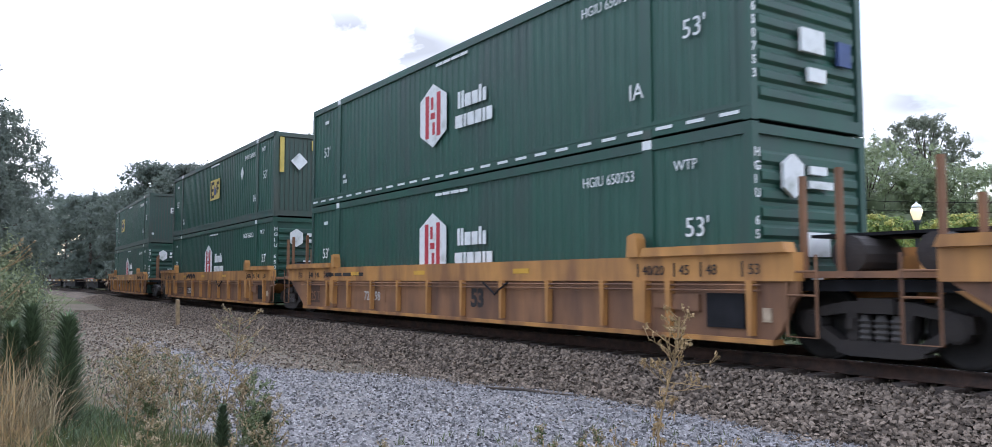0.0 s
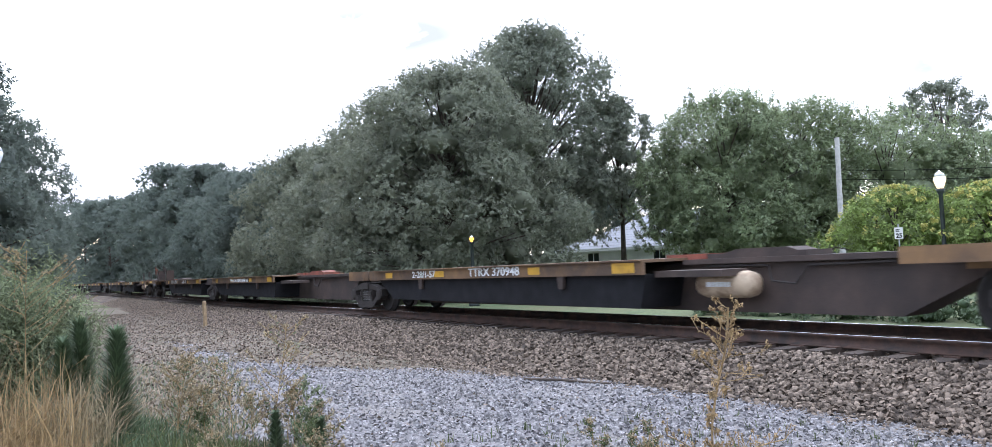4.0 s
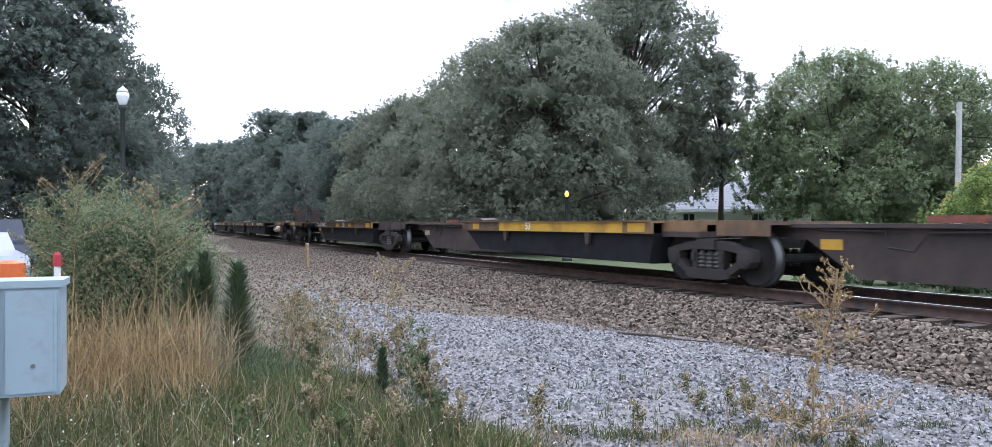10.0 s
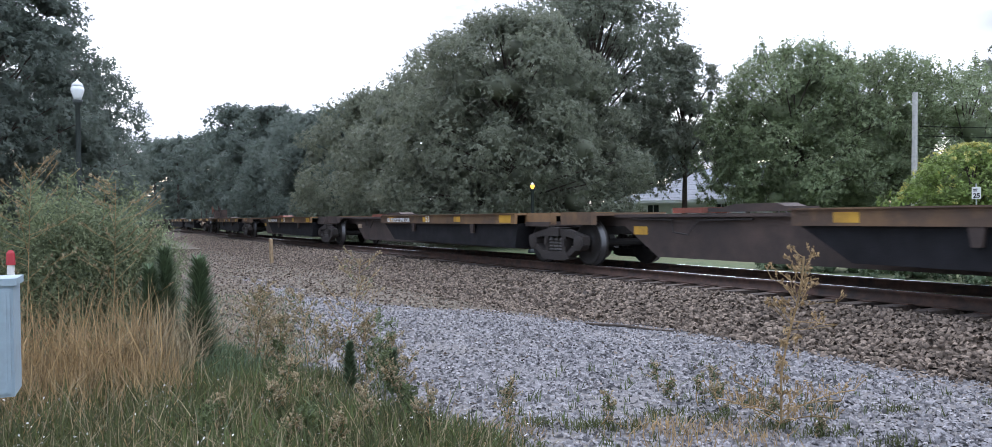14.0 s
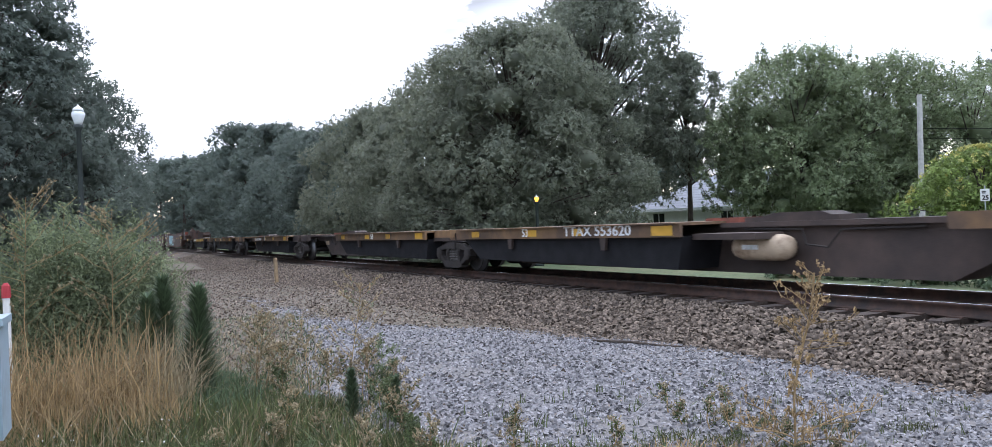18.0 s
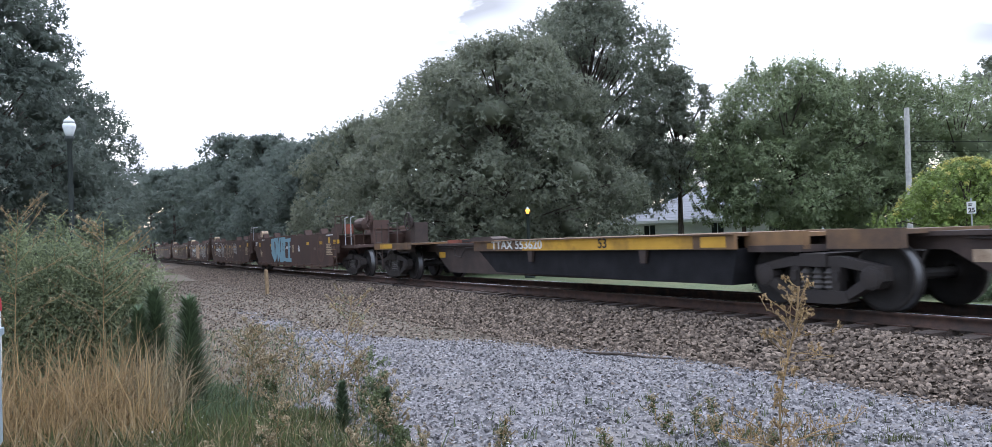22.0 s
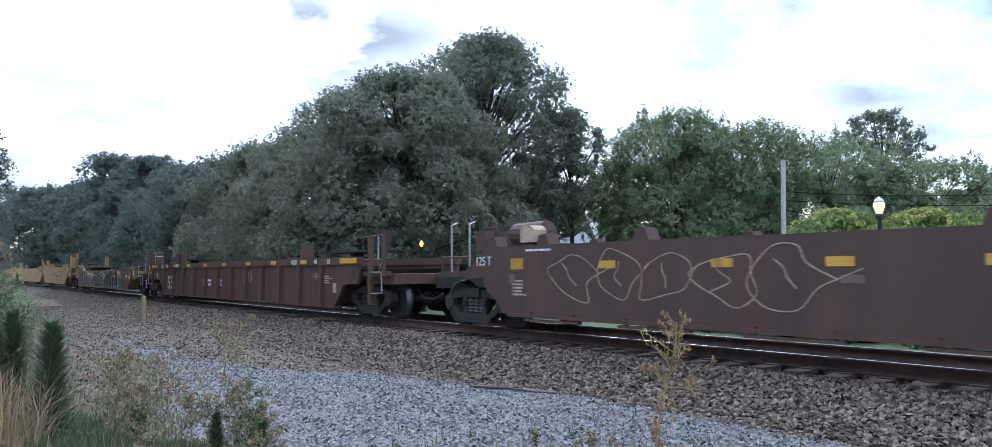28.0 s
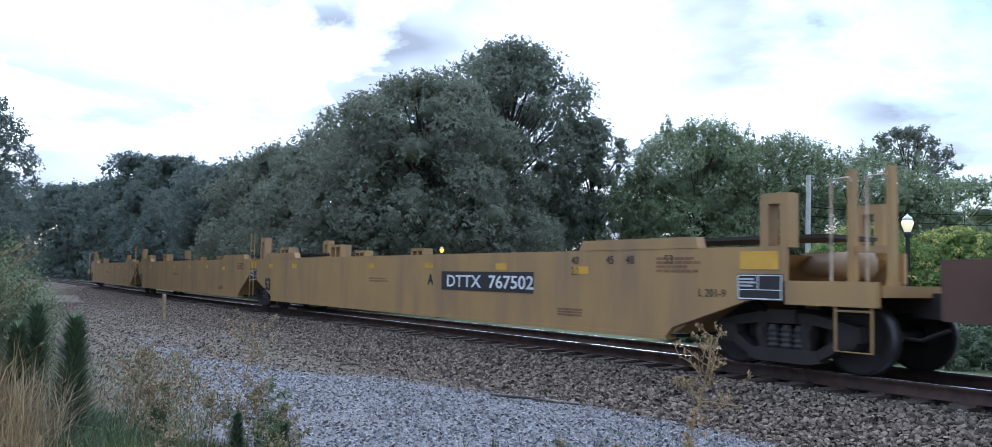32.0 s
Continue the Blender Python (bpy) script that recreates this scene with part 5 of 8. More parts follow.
    part("graffiti", Build().slab([(6.0, 0.40), (6.98, 0.40), (6.95, 0.54), (6.5, 0.56), (6.05, 0.60)], -1.476, -1.47), M["turq"], u, "turquoise spray-paint smear")
    return u


def tan_unit(k, length):
    u = new("well_car_unit")
    well_shell(u, length, 0.32, 1.60, M["tan"], M["tan"], 1.7, -0.3 if k == 0 else 0.45)
    a = length / 2
    for e in (-1, 1):
        outer = (e > 0 and k == 0) or (e < 0 and k == 2)
        part("raised_chord", Build().slab([(e * (a - 1.1), 1.60), (e * (a - 1.15), 1.76), (e * (a - 3.55), 1.76), (e * (a - 3.65), 1.60)][::e], -1.48, -1.30), M["tan"], u)
        part("walkway", Build().box(min(e * (a - 3.1), e * (a + 0.4)), max(e * (a - 3.1), e * (a + 0.4)), -0.7, 0.5, 1.74, 1.79), M["bogie"], u)
        for y in (-1.20, 1.05):
            part("corner_guide", portal(e * a - 0.27, e * a + 0.17, 1.60, 2.32, 0.13, 0.14, y, y + 0.22), M["tan"], u, "square portal-shaped container guide")
        if not outer:
            if e > 0:
                ladder(u, e * (a - 0.15), -1.50, 0.75, 2.45, M["tan"], 0.40, 5)
            continue
        posts(u, [e * (a + 0.95), e * (a + 1.45)], -1.0, 1.05, 2.55, M["tan"], 0.075)
        ladder(u, e * (a + 1.2), -1.42, 0.75, 1.15, M["tan"], 0.46, 2)
        for dx in (0.97, 1.43):
            x = e * (a + dx)
            part("grab_post", Build().path([(x - 0.06, -1.40, 1.0), (x - 0.06, -1.40, 2.40), (x + 0.02, -1.16, 2.44), (x + 0.02, -1.10, 2.40)], 0.016, 6), M["pale"], u, "thin pale grab rail")
        part("cross_brace", Build().box(min(e * (a + 0.95), e * (a + 1.45)), max(e * (a + 0.95), e * (a + 1.45)), -1.03, -0.97, 1.52, 1.60), M["tan"], u)
        part("air_tank", Build().lathe([(0.05, -0.5), (0.17, -0.44), (0.18, 0.44), (0.05, 0.5)], (e * (a + 0.5), -0.6, 1.38), 14, "x"), M["tan_grimy"], u, smooth=True)
        part("end_platform", Build().box(min(e * (a - 1.2), e * (a + 1.5)), max(e * (a - 1.2), e * (a + 1.5)), -1.3, 1.3, 0.98, 1.12), M["tan"], u)
        part("step_beam", Build().box(min(e * (a + 0.3), e * (a + 1.5)), max(e * (a + 0.3), e * (a + 1.5)), -1.46, -1.36, 0.86, 1.16), M["tan"], u)
    for x in (-a + 2.6, -a + 6.4):
        for y in (-1.42, 1.1):
            part("container_guide", portal(x - 0.36, x + 0.36, 1.60, 1.93, 0.08, 0.07, y, y + 0.3, 3), M["tan"], u)
    patches(u, [(a - 0.08, 1.42, 0.6, 0.24), (a - 3.6, 1.28), (a - 5.9, 1.34), (a - 8.6, 1.36), (a - 11.4, 1.36), (-a + 3.6, 1.36), (-a + 1.6, 1.36)], M["bright"])
    if k == 0:
        part("number_panel", Build().box(2.0, 5.16, -1.482, -1.47, 0.86, 1.24), M["ink"], u, "black panel behind the car number")
        write("DTTX  767502", 2.2, 0.93, 0.24, M["white"], u, -1.486, 0.004, 1.40)
        write("A", 1.42, 0.96, 0.22, M["ink"], u, bold=0.008)
        for w, x in (("40", 3.85), ("45", 3.0), ("48", 2.55), ("53", 1.75)):
            write(w, a - x, 1.38, 0.13, M["ink"], u)
        write("20", a - 3.85, 1.20, 0.13, M["ink"], u)
        write("L 201-9", a - 1.1, 0.92, 0.11, M["ink"], u)
    part("data_panel", Build().box(a - 0.42, a + 0.28, -1.482, -1.47, 0.90, 1.24), M["ink"], u)
    edge = Build()
    for x0, x1, q0, q1 in ((a - 0.41, a + 0.27, 1.215, 1.23), (a - 0.41, a + 0.27, 0.91, 0.925), (a - 0.41, a + 0.27, 1.03, 1.04), (a - 0.41, a - 0.395, 0.91, 1.23), (a + 0.255, a + 0.27, 0.91, 1.23), (a - 0.10, a - 0.085, 1.04, 1.22)):
        edge.box(x0, x1, -1.487, -1.48, q0, q1)
    part("panel_border", edge, M["white"], u)
    bars(a - 0.38, 1.06, 3, 0.26, 0.13, M["whitegraf"], u, -1.486, 5)
    bars(a - 1.9, 1.24, 4, 0.9, 0.24, M["orange_dark"], u, seed=12)
    bars(a - 4.2, 0.50, 3, 0.9, 0.14, M["orange_dark"], u, seed=13)
    bars(a - 11.5, 0.96, 2, 1.4, 0.12, M["orange_dark"], u, seed=14)
    write("53", -a + 1.1, 0.60, 0.36, M["ink"], u, bold=0.02)
    return u


# ---------------------------------------------------------------- spine cars
def spine_unit(length, front_deck, marks, seed, first=False, last=False, tank=False):
    """A skeleton unit: a deep centre sill, a broad deck over a black saddle, a folded trailer hitch."""
    rnd = random.Random(seed)
    u = new("spine_car_unit")
    a = length / 2
    d0, d1 = front_deck
    zt = 1.10
    sill = Build().slab([(-a + 0.5, 0.82), (-a + 1.5, 0.80), (-a + 2.5, 0.22), (a - 2.5, 0.22), (a - 1.5, 0.72), (a - 0.5, 0.80), (a - 0.5, 1.0), (-a + 0.5, 1.0)], -0.34, 0.34)
    part("centre_sill", sill, M["spine"], u)
    part("deck", Build().box(d0, d1, -1.30, 1.30, zt - 0.05, zt - 0.002), M["sill"], u)
    for s in (-1, 1):
        part("side_sill", Build().box(d0, d1, s * 1.34 - 0.035, s * 1.34 + 0.035, 0.855, zt).box(d0, d1, s * 1.34 - 0.10, s * 1.34 + 0.02, zt - 0.022, zt), M["sill"], u)
        saddle = Build().slab([(d0 + 0.05, 0.86), (d0 + 0.9, 0.36), (d1 - 0.2, 0.30), (d1 - 0.05, 0.86)][::-1], min(s * 0.36, s * 1.26), max(s * 0.36, s * 1.26))
        part("saddle", saddle, M["belly"], u)
        for x in (d0 + 2.6, d1 - 2.2):
            part("bracket", kept("bracket", lambda: Build().slab([(-0.10, 0.855), (-0.06, 0.62), (0.06, 0.62), (0.10, 0.855)][::-1], -0.03, 0.03)), M["spine"], u, at=pose(x, s * 1.33, 0))
    part("top_flange", Build().box(-a + 0.3, d0, -0.46, 0.46, 0.98, 1.04), M["spine"], u)
    part("top_flange", Build().box(d1, a - 0.3, -0.46, 0.46, 0.98, 1.06), M["spine"], u)
    part("step", Build().box(d1, min(d1 + 1.4, a - 0.2), -1.1, -0.5, 0.80, 0.90), M["spine"], u)
    for e in (-1, 1):
        part("end_sill", Build().box(e * (a - 0.75) - 0.55, e * (a - 0.75) + 0.55, -1.05, -0.90, 0.84, 1.10).box(e * (a - 0.75) - 0.55, e * (a - 0.75) + 0.55, -0.9, 0.9, 1.02, 1.08), M["sill"] if (seed + e) % 3 else M["spine"], u)
    x = d0 - 1.6 if d0 + a > a - d1 else d1 + 1.6
    hitch = Build().box(x - 1.2, x + 0.7, -0.30, 0.30, 1.06, 1.14).slab([(x - 0.9, 1.14), (x - 0.6, 1.20), (x + 0.3, 1.20), (x + 0.5, 1.14)][::-1], -0.24, 0.24)
    part("trailer_hitch", hitch, M["rust_red"] if seed in (1, 17) else M["spine"], u, "folded-down steel trailer hitch")
    part("hitch_plate", Build().box(x - 2.1, x - 1.3, -0.33, 0.33, 1.05, 1.15), M["rust_red"], u)
    pipe = Build()
    y = -0.42
    px = -a + 1.8 if d0 + a > a - d1 else d1 + 0.5
    pipe.path([(px, y, 0.95), (px + 1.2, y, 0.93), (px + 1.3, y - 0.05, 0.70), (px + 1.7, y - 0.05, 0.66), (px + 1.9, y, 0.92), (px + 3.2, y, 0.94)], 0.018)
    part("air_pipe", pipe, M["bogie"], u)
    if tank:
        part("air_tank", Build().lathe([(0.05, -0.58), (0.17, -0.52), (0.21, -0.38), (0.21, 0.38), (0.17, 0.52), (0.05, 0.58)], (d0 - 0.9 if d0 + a > a - d1 else d1 + 1.1, -0.62, 0.66), 14, "x"), M["pale"], u, "dusty cylindrical air reservoir", smooth=True)
        bars((d0 - 1.15 if d0 + a > a - d1 else d1 + 0.85), 0.60, 1, 0.5, 0.12, M["white"], u, -0.84, seed)
    patches(u, [(d1 - 0.45, 0.97, 0.55, 0.17), (d0 + 0.9, 0.97, 0.40, 0.14), (d0 + 3.6, 0.97, 0.45, 0.14), (d1 - 3.0, 0.97, 0.38, 0.14)], M["bright"], -1.377)
    if seed in (10, 25):
        patches(u, [(d1 - 3.6, 0.972, 5.4, 0.215)], M["bright"], -1.3745)
    patches(u, [(-a + 2.0, 0.72, 0.42, 0.16)], M["bright"] if seed % 2 else M["pale"], -0.345)
    for words, x, h, tone in marks:
        write(words, x, 0.90, h, M[tone], u, -1.385, 0.004, 1.4 if words[0] in "T2" and "SPINE" not in words else 1.15 if words == "53" else 1.0)
    for e, on in ((1, first), (-1, last)):
        if not on:
            continue
        frame_ = Build().box(min(e * (a - 1.9), e * (a + 0.95)), max(e * (a - 1.9), e * (a + 0.95)), -1.36, -1.28, 0.92, 1.12).box(min(e * (a - 1.9), e * (a + 0.95)), max(e * (a - 1.9), e * (a + 0.95)), -1.28, 1.28, 1.05, 1.10)
        part("end_platform", frame_, M["sill"], u, "yellow end platform streaked with grime")
        patches(u, [(e * (a - 0.1), 1.02, 1.0, 0.13)], M["bright"], -1.365)
        ladder(u, e * (a + 0.55), -1.34, 0.72, 1.70, M["spine"], 0.5, 3)
        rail = Build().path([(e * (a + 0.1), -0.9, 1.1), (e * (a + 0.1), -0.9, 1.75), (e * (a + 0.85), -0.9, 1.75), (e * (a + 0.85), -0.9, 1.1)], 0.02)
        part("handrail", rail, M["spine"], u)
        part("brake_stand", Build().box(e * (a + 0.15) - 0.16, e * (a + 0.15) + 0.16, -0.35, 0.1, 1.1, 1.75), M["spine"], u)
        brake_wheel(u, e * (a + 0.15), 1.78, M["rusty_iron"] if e > 0 else M["spine"], -0.5)
        coupler(u, e * (a + 0.6), e)
    return u


# ---------------------------------------------------------------- containers
CL, CW, CH = 16.15, 2.59, 2.896


def corrugated(length, height, pitch, deep):
    """A wall of trapezoid folds in x and z, facing -y."""
    n = int(length / pitch)
    xs, ys = [], []
    for i in range(n):
        x = -length / 2 + i * length / n
        p = length / n
        xs += [x, x + 0.36 * p, x + 0.50 * p, x + 0.86 * p]
        ys += [0.0, 0.0, deep, deep]
    xs.append(length / 2)
    ys.append(0.0)
    k = len(xs)
    b = Build()
    b.add([(x, y, z) for z in (0, height) for x, y in zip(xs, ys)], [(i, i + 1, i + 1 + k, i + k) for i in range(k - 1)])
    return b


def container(paint, top, low=False, shift=0.1):
    """A 53-foot box: folded sides between rails and posts, ribbed ends, corner castings."""
    c = new("shipping_container")
    for s, turn in ((-1, 0), (1, 180)):
        for x0, x1 in ((-CL / 2 + 0.12, -6.20), (-5.98, 5.98), (6.20, CL / 2 - 0.12)):
            w = x1 - x0
            part("side_panel", kept(f"fold {w:.2f} {low}", lambda: corrugated(w, CH - 0.42, 0.245, 0.010 if low else 0.020)), M[paint], c, at=pose((x0 + x1) / 2, s * (CW / 2 - 0.035), 0.26, 0, 0, turn))
        part("top_rail", Build().box(-CL / 2, CL / 2, min(s * CW / 2, s * (CW / 2 - 0.07)), max(s * CW / 2, s * (CW / 2 - 0.07)), CH - 0.16, CH), M[paint], c)
        part("bottom_rail", Build().box(-CL / 2, CL / 2, min(s * (CW / 2 - 0.004), s * (CW / 2 - 0.09)), max(s * (CW / 2 - 0.004), s * (CW / 2 - 0.09)), 0.02, 0.26).box(-CL / 2, CL / 2, min(s * (CW / 2 + 0.004), s * (CW / 2 - 0.05)), max(s * (CW / 2 + 0.004), s * (CW / 2 - 0.05)), 0.19, 0.22), M[paint], c)
        for x in (-6.09, 6.09):
            part("lifting_post", Build().box(x - 0.11, x + 0.11, min(s * (CW / 2 - 0.002), s * (CW / 2 - 0.10)), max(s * (CW / 2 - 0.002), s * (CW / 2 - 0.10)), 0.0, CH - 0.0), M[paint], c)
            for z in (0.0, CH - 0.14):
                part("corner_casting", Build().box(x - 0.10, x + 0.10, min(s * (CW / 2 + 0.006), s * (CW / 2 - 0.12)), max(s * (CW / 2 + 0.006), s * (CW / 2 - 0.12)), z, z + 0.14), M["white"] if z else M["dull_green"], c)
        for x in (-CL / 2, CL / 2):
            e = 1 if x > 0 else -1
            part("corner_post", Build().box(min(x, x - e * 0.14), max(x, x - e * 0.14), min(s * CW / 2, s * (CW / 2 - 0.14)), max(s * CW / 2, s * (CW / 2 - 0.14)), 0, CH), M[paint], c)
    for e in (-1, 1):
        x = e * (CL / 2 - 0.06)
        back = Build().box(min(x, x - e * 0.03), max(x, x - e * 0.03), -CW / 2 + 0.14, CW / 2 - 0.14, 0.1, CH - 0.1)
        part("end_panel", back, M[paint], c)
        n = 9 if top == "hex" else 0
        for i in range(0 if n else 14):
            q = -1.02 + i * 2.04 / 13
            part("end_rib", kept(f"upright rib {e}", lambda: Build().box(min(0, e * 0.02), max(0, e * 0.02), -0.045, 0.045, 0.22, CH - 0.2)), M[paint], c, at=pose(x, q, 0))
        for i in range(n):
            z = 0.30 + i * (CH - 0.62) / n
            part("end_rib", kept(f"end rib {e}", lambda: Build().slab([(0, 0.0), (e * 0.05, 0.05), (e * 0.05, 0.15), (0, 0.20)][::-e], -CW / 2 + 0.2, CW / 2 - 0.2)), M[paint], c, at=pose(x, 0, z))
        for z0, z1, word in ((0.02, 0.2, "end_sill"), (CH - 0.16, CH - 0.02, "end_header")):
            part(word, Build().box(min(x, x + e * 0.06), max(x, x + e * 0.06), -CW / 2 + 0.14, CW / 2 - 0.14, z0, z1), M[paint], c)
    part("roof_sheet", Build().box(-CL / 2 + 0.05, CL / 2 - 0.05, -CW / 2 + 0.06, CW / 2 - 0.06, CH - 0.05, CH - 0.02), M["roof"], c)
    part("underside", Build().box(-CL / 2 + 0.1, CL / 2 - 0.1, -CW / 2 + 0.09, CW / 2 - 0.09, 0.05, 0.14), M["belly"], c)
    y = -CW / 2 - 0.004
    for x in (-7.15, 6.85):
        write("53'", x, 1.38, 0.28, M["white"], c, y - 0.004, 0.0)
    write("HGIU 650753" if top == "hex" else "EMHU 264095", 4.55, 2.30, 0.17, M["white"], c, y - 0.004, 0.0, 0.92, "serial_mark")
    bars(-0.55, 2.58, 1, 1.6, 0.10, M["white"], c, y, 5, "warning_mark")
    bars(-7.1, 2.3, 1, 0.3, 0.15, M["white"], c, y, 6, "serial_mark")
    write("WTP", 6.65, 2.36, 0.15, M["white"], c, y - 0.004, 0.0, 1.0, "serial_mark")
    write("IA", 5.70, 0.66, 0.26, M["white"], c, y - 0.004, 0.0, 1.0, "arrow_mark")
    bars(-5.75, 0.45, 2, 0.25, 0.3, M["white"], c, y, 8, "arrow_mark")
    for i, ch in enumerate("HGIU 650753" if top == "hex" else "EMHU 264095"):
        if ch != " ":
            mark = write(ch, 0, 0, 0.12, M["white"], c, 0, 0.003, 1.0, "serial_mark")
            mark.matrix_basis = pose(CL / 2 + 0.006, -CW / 2 + 0.025 if top == "hex" else CW / 2 - 0.32, 2.42 - 0.185 * i, 0, 0, 90)
            mark.parent = c
    ex = CL / 2 + 0.004
    if top == "hex":
        x, z = -0.65, 1.52
        hexa = [(x - 0.60, z - 0.40), (x, z - 0.72), (x + 0.60, z - 0.40), (x + 0.60, z + 0.40), (x, z + 0.72), (x - 0.60, z + 0.40)]
        em = part("emblem", Build().slab(hexa, y - 0.012, y), M["white"], c, "white hexagon emblem with red bars")
        bar = Build().box(x - 0.34, x - 0.18, y - 0.018, y - 0.012, z - 0.5, z + 0.48).box(x + 0.18, x + 0.34, y - 0.018, y - 0.012, z - 0.48, z + 0.5).box(x - 0.10, x + 0.10, y - 0.018, y - 0.012, z - 0.08, z + 0.06)
        bar.box(x - 0.09, x + 0.02, y - 0.018, y - 0.012, z + 0.14, z + 0.42).box(x - 0.02, x + 0.09, y - 0.018, y - 0.012, z - 0.44, z - 0.16)
        part("emblem_bar", bar, M["red"], em, "red bars")
        for q0, widths in ((1.48, (0.10, 0.10, 0.24, 0.22, 0.10, 0.12)), (1.06, (0.30, 0.10, 0.26, 0.24, 0.10, 0.20))):
            at = x + 0.98 + (0.10 if q0 > 1.2 else 0)
            for n, k in enumerate(widths):
                part("name_mark", Build().box(at, at + k, y - 0.012, y, q0, q0 + (0.36 if n in (0, 1, 4) and q0 > 1.2 else 0.27)), M["white"], c)
                at += k + 0.045
        k = [(-0.72, 2.02), (-0.50, 1.88), (-0.28, 2.02), (-0.28, 2.36), (-0.50, 2.50), (-0.72, 2.36)]
        part("emblem", Build().add([(ex + d, q, r) for d in (0, 0.06) for q, r in k], [tuple(range(5, -1, -1)), tuple(range(6, 12))] + [(i, (i + 1) % 6, (i + 1) % 6 + 6, i + 6) for i in range(6)]), M["white"], c)
        for q0, q1, r0, r1 in ((-0.12, 0.26, 2.24, 2.36), (-0.14, 0.40, 2.04, 2.15), (-0.1, 0.3, 0.66, 0.86)):
            part("name_mark", Build().box(ex, ex + 0.055, q0, q1, r0, r1), M["white"], c)
        part("placard", Build().box(ex, ex + 0.058, -0.25, 0.28, 1.08, 1.42), M["white"], c, "white placard with small print")
        part("placard", Build().box(ex, ex + 0.058, 0.62, 0.92, 0.98, 1.34), M["blue"], c, "dark blue placard")
        if paint == "green" and not low:
            for i in range(26):
                part("reflector_dash", kept("dash", lambda: Build().box(-0.17, 0.17, -0.004, 0.004, 0.0, 0.05)), M["white"], c, at=pose(-7.8 + 0.62 * i, -CW / 2 - 0.004, 0.10))
    else:
        x, z = shift + 0.05, 1.62
        em = part("emblem", Build().box(x - 0.75, x + 0.75, y - 0.012, y, z - 0.42, z + 0.42), M["logo_yellow"], c, "square yellow company emblem")
        for q0, q1, r0, r1 in ((-0.60, -0.48, -0.34, 0.34), (-0.48, -0.14, 0.22, 0.34), (-0.48, -0.22, -0.06, 0.06), (-0.48, -0.14, -0.34, -0.22), (0.30, 0.42, -0.2, 0.3), (0.42, 0.62, 0.18, 0.30), (0.42, 0.60, -0.04, 0.06)):
            part("emblem_bar", Build().box(x + q0, x + q1, y - 0.018, y - 0.012, z + r0, z + r1), M["ink"], em)
        part("emblem_bar", Build().slab([(x - 0.10, z - 0.24), (x - 0.10, z + 0.2), (x + 0.06, z), (x + 0.22, z + 0.2), (x + 0.22, z - 0.24)], y - 0.018, y - 0.012), M["blue"], em)
        if shift < 0:
            plate = part("emblem", Build().box(ex, ex + 0.024, -0.14, 0.34, 1.74, 2.06), M["white"], c, "small white company emblem")
            part("emblem_bar", Build().box(ex + 0.024, ex + 0.030, -0.09, -0.06, 1.79, 2.01).box(ex + 0.024, ex + 0.030, -0.06, 0.03, 1.97, 2.01).box(ex + 0.024, ex + 0.030, -0.06, 0.03, 1.88, 1.92).box(ex + 0.024, ex + 0.030, -0.06, 0.03, 1.79, 1.83).box(ex + 0.024, ex + 0.030, 0.08, 0.11, 1.79, 2.0).box(ex + 0.024, ex + 0.030, 0.15, 0.18, 1.82, 2.0).box(ex + 0.024, ex + 0.030, 0.21, 0.24, 1.79, 2.0), M["ink"], plate)
            part("serial_mark", Build().box(ex, ex + 0.024, 0.72, 0.78, 1.92, 2.42).box(ex, ex + 0.024, 0.92, 0.97, 1.62, 2.42), M["pale"], c, "faded upright serial marks")
            part("round_mark", Build().lathe([(0.02, 0.0), (0.07, 0.0), (0.07, 0.02), (0.02, 0.02)], (ex, -1.08, 0.52), 12, "x"), M["white"], c, "small round white decal")
        else:
            plate = part("emblem", Build().box(ex, ex + 0.03, 0.0, 0.62, 2.32, 2.66), M["logo_yellow"], c, "square yellow company emblem")
            part("emblem_bar", Build().box(ex + 0.03, ex + 0.036, 0.08, 0.20, 2.38, 2.60).box(ex + 0.03, ex + 0.036, 0.26, 0.40, 2.38, 2.60).box(ex + 0.03, ex + 0.036, 0.46, 0.54, 2.38, 2.60), M["ink"], plate)
            mark = write("53'", 0, 0, 0.24, M["white"], c, 0, 0.0, 1.0)
            mark.matrix_basis = pose(ex + 0.03, 0.1, 1.55, 0, 0, 90)
            part("placard", Build().box(ex, ex + 0.03, 0.08, 0.58, 0.78, 1.02), M["pale"], c, "small cream placard with faint print")
            part("stripe_plate", Build().box(ex, ex + 0.03, CW / 2 - 0.14, CW / 2 - 0.05, 1.5, 2.6), M["logo_yellow"], c)
            part("diamond_mark", Build().slab([(4.05, 1.85), (4.23, 2.10), (4.41, 1.85), (4.23, 1.60)], y - 0.014, y), M["white"], c)
            part("diamond_mark", Build().add([(ex + d, q, r) for d in (0.05, 0.06) for q, r in ((-0.75, 1.9), (-0.45, 2.2), (-0.15, 1.9), (-0.45, 1.6))], [(3, 2, 1, 0), (4, 5, 6, 7), (0, 1, 5, 4), (1, 2, 6, 5), (2, 3, 7, 6), (3, 0, 4, 7)]), M["white"], c)
            part("stripe_plate", Build().box(ex, ex + 0.058, -1.12, -0.98, 1.5, 2.7), M["logo_yellow"], c)
    return c


# ---------------------------------------------------------------- the train, front to back
def unit(u, front, back, label, group, both=False, category="rail car"):
    """Set one unit on the rails between two bogies' places; it owns the front bogie, and the rear one at a car's end."""
    half = (front - back) / 2
    bogie(u, half)
    if both:
        bogie(u, -half)
    tagged(u, label, category, group)
    return roll(u, front, back)


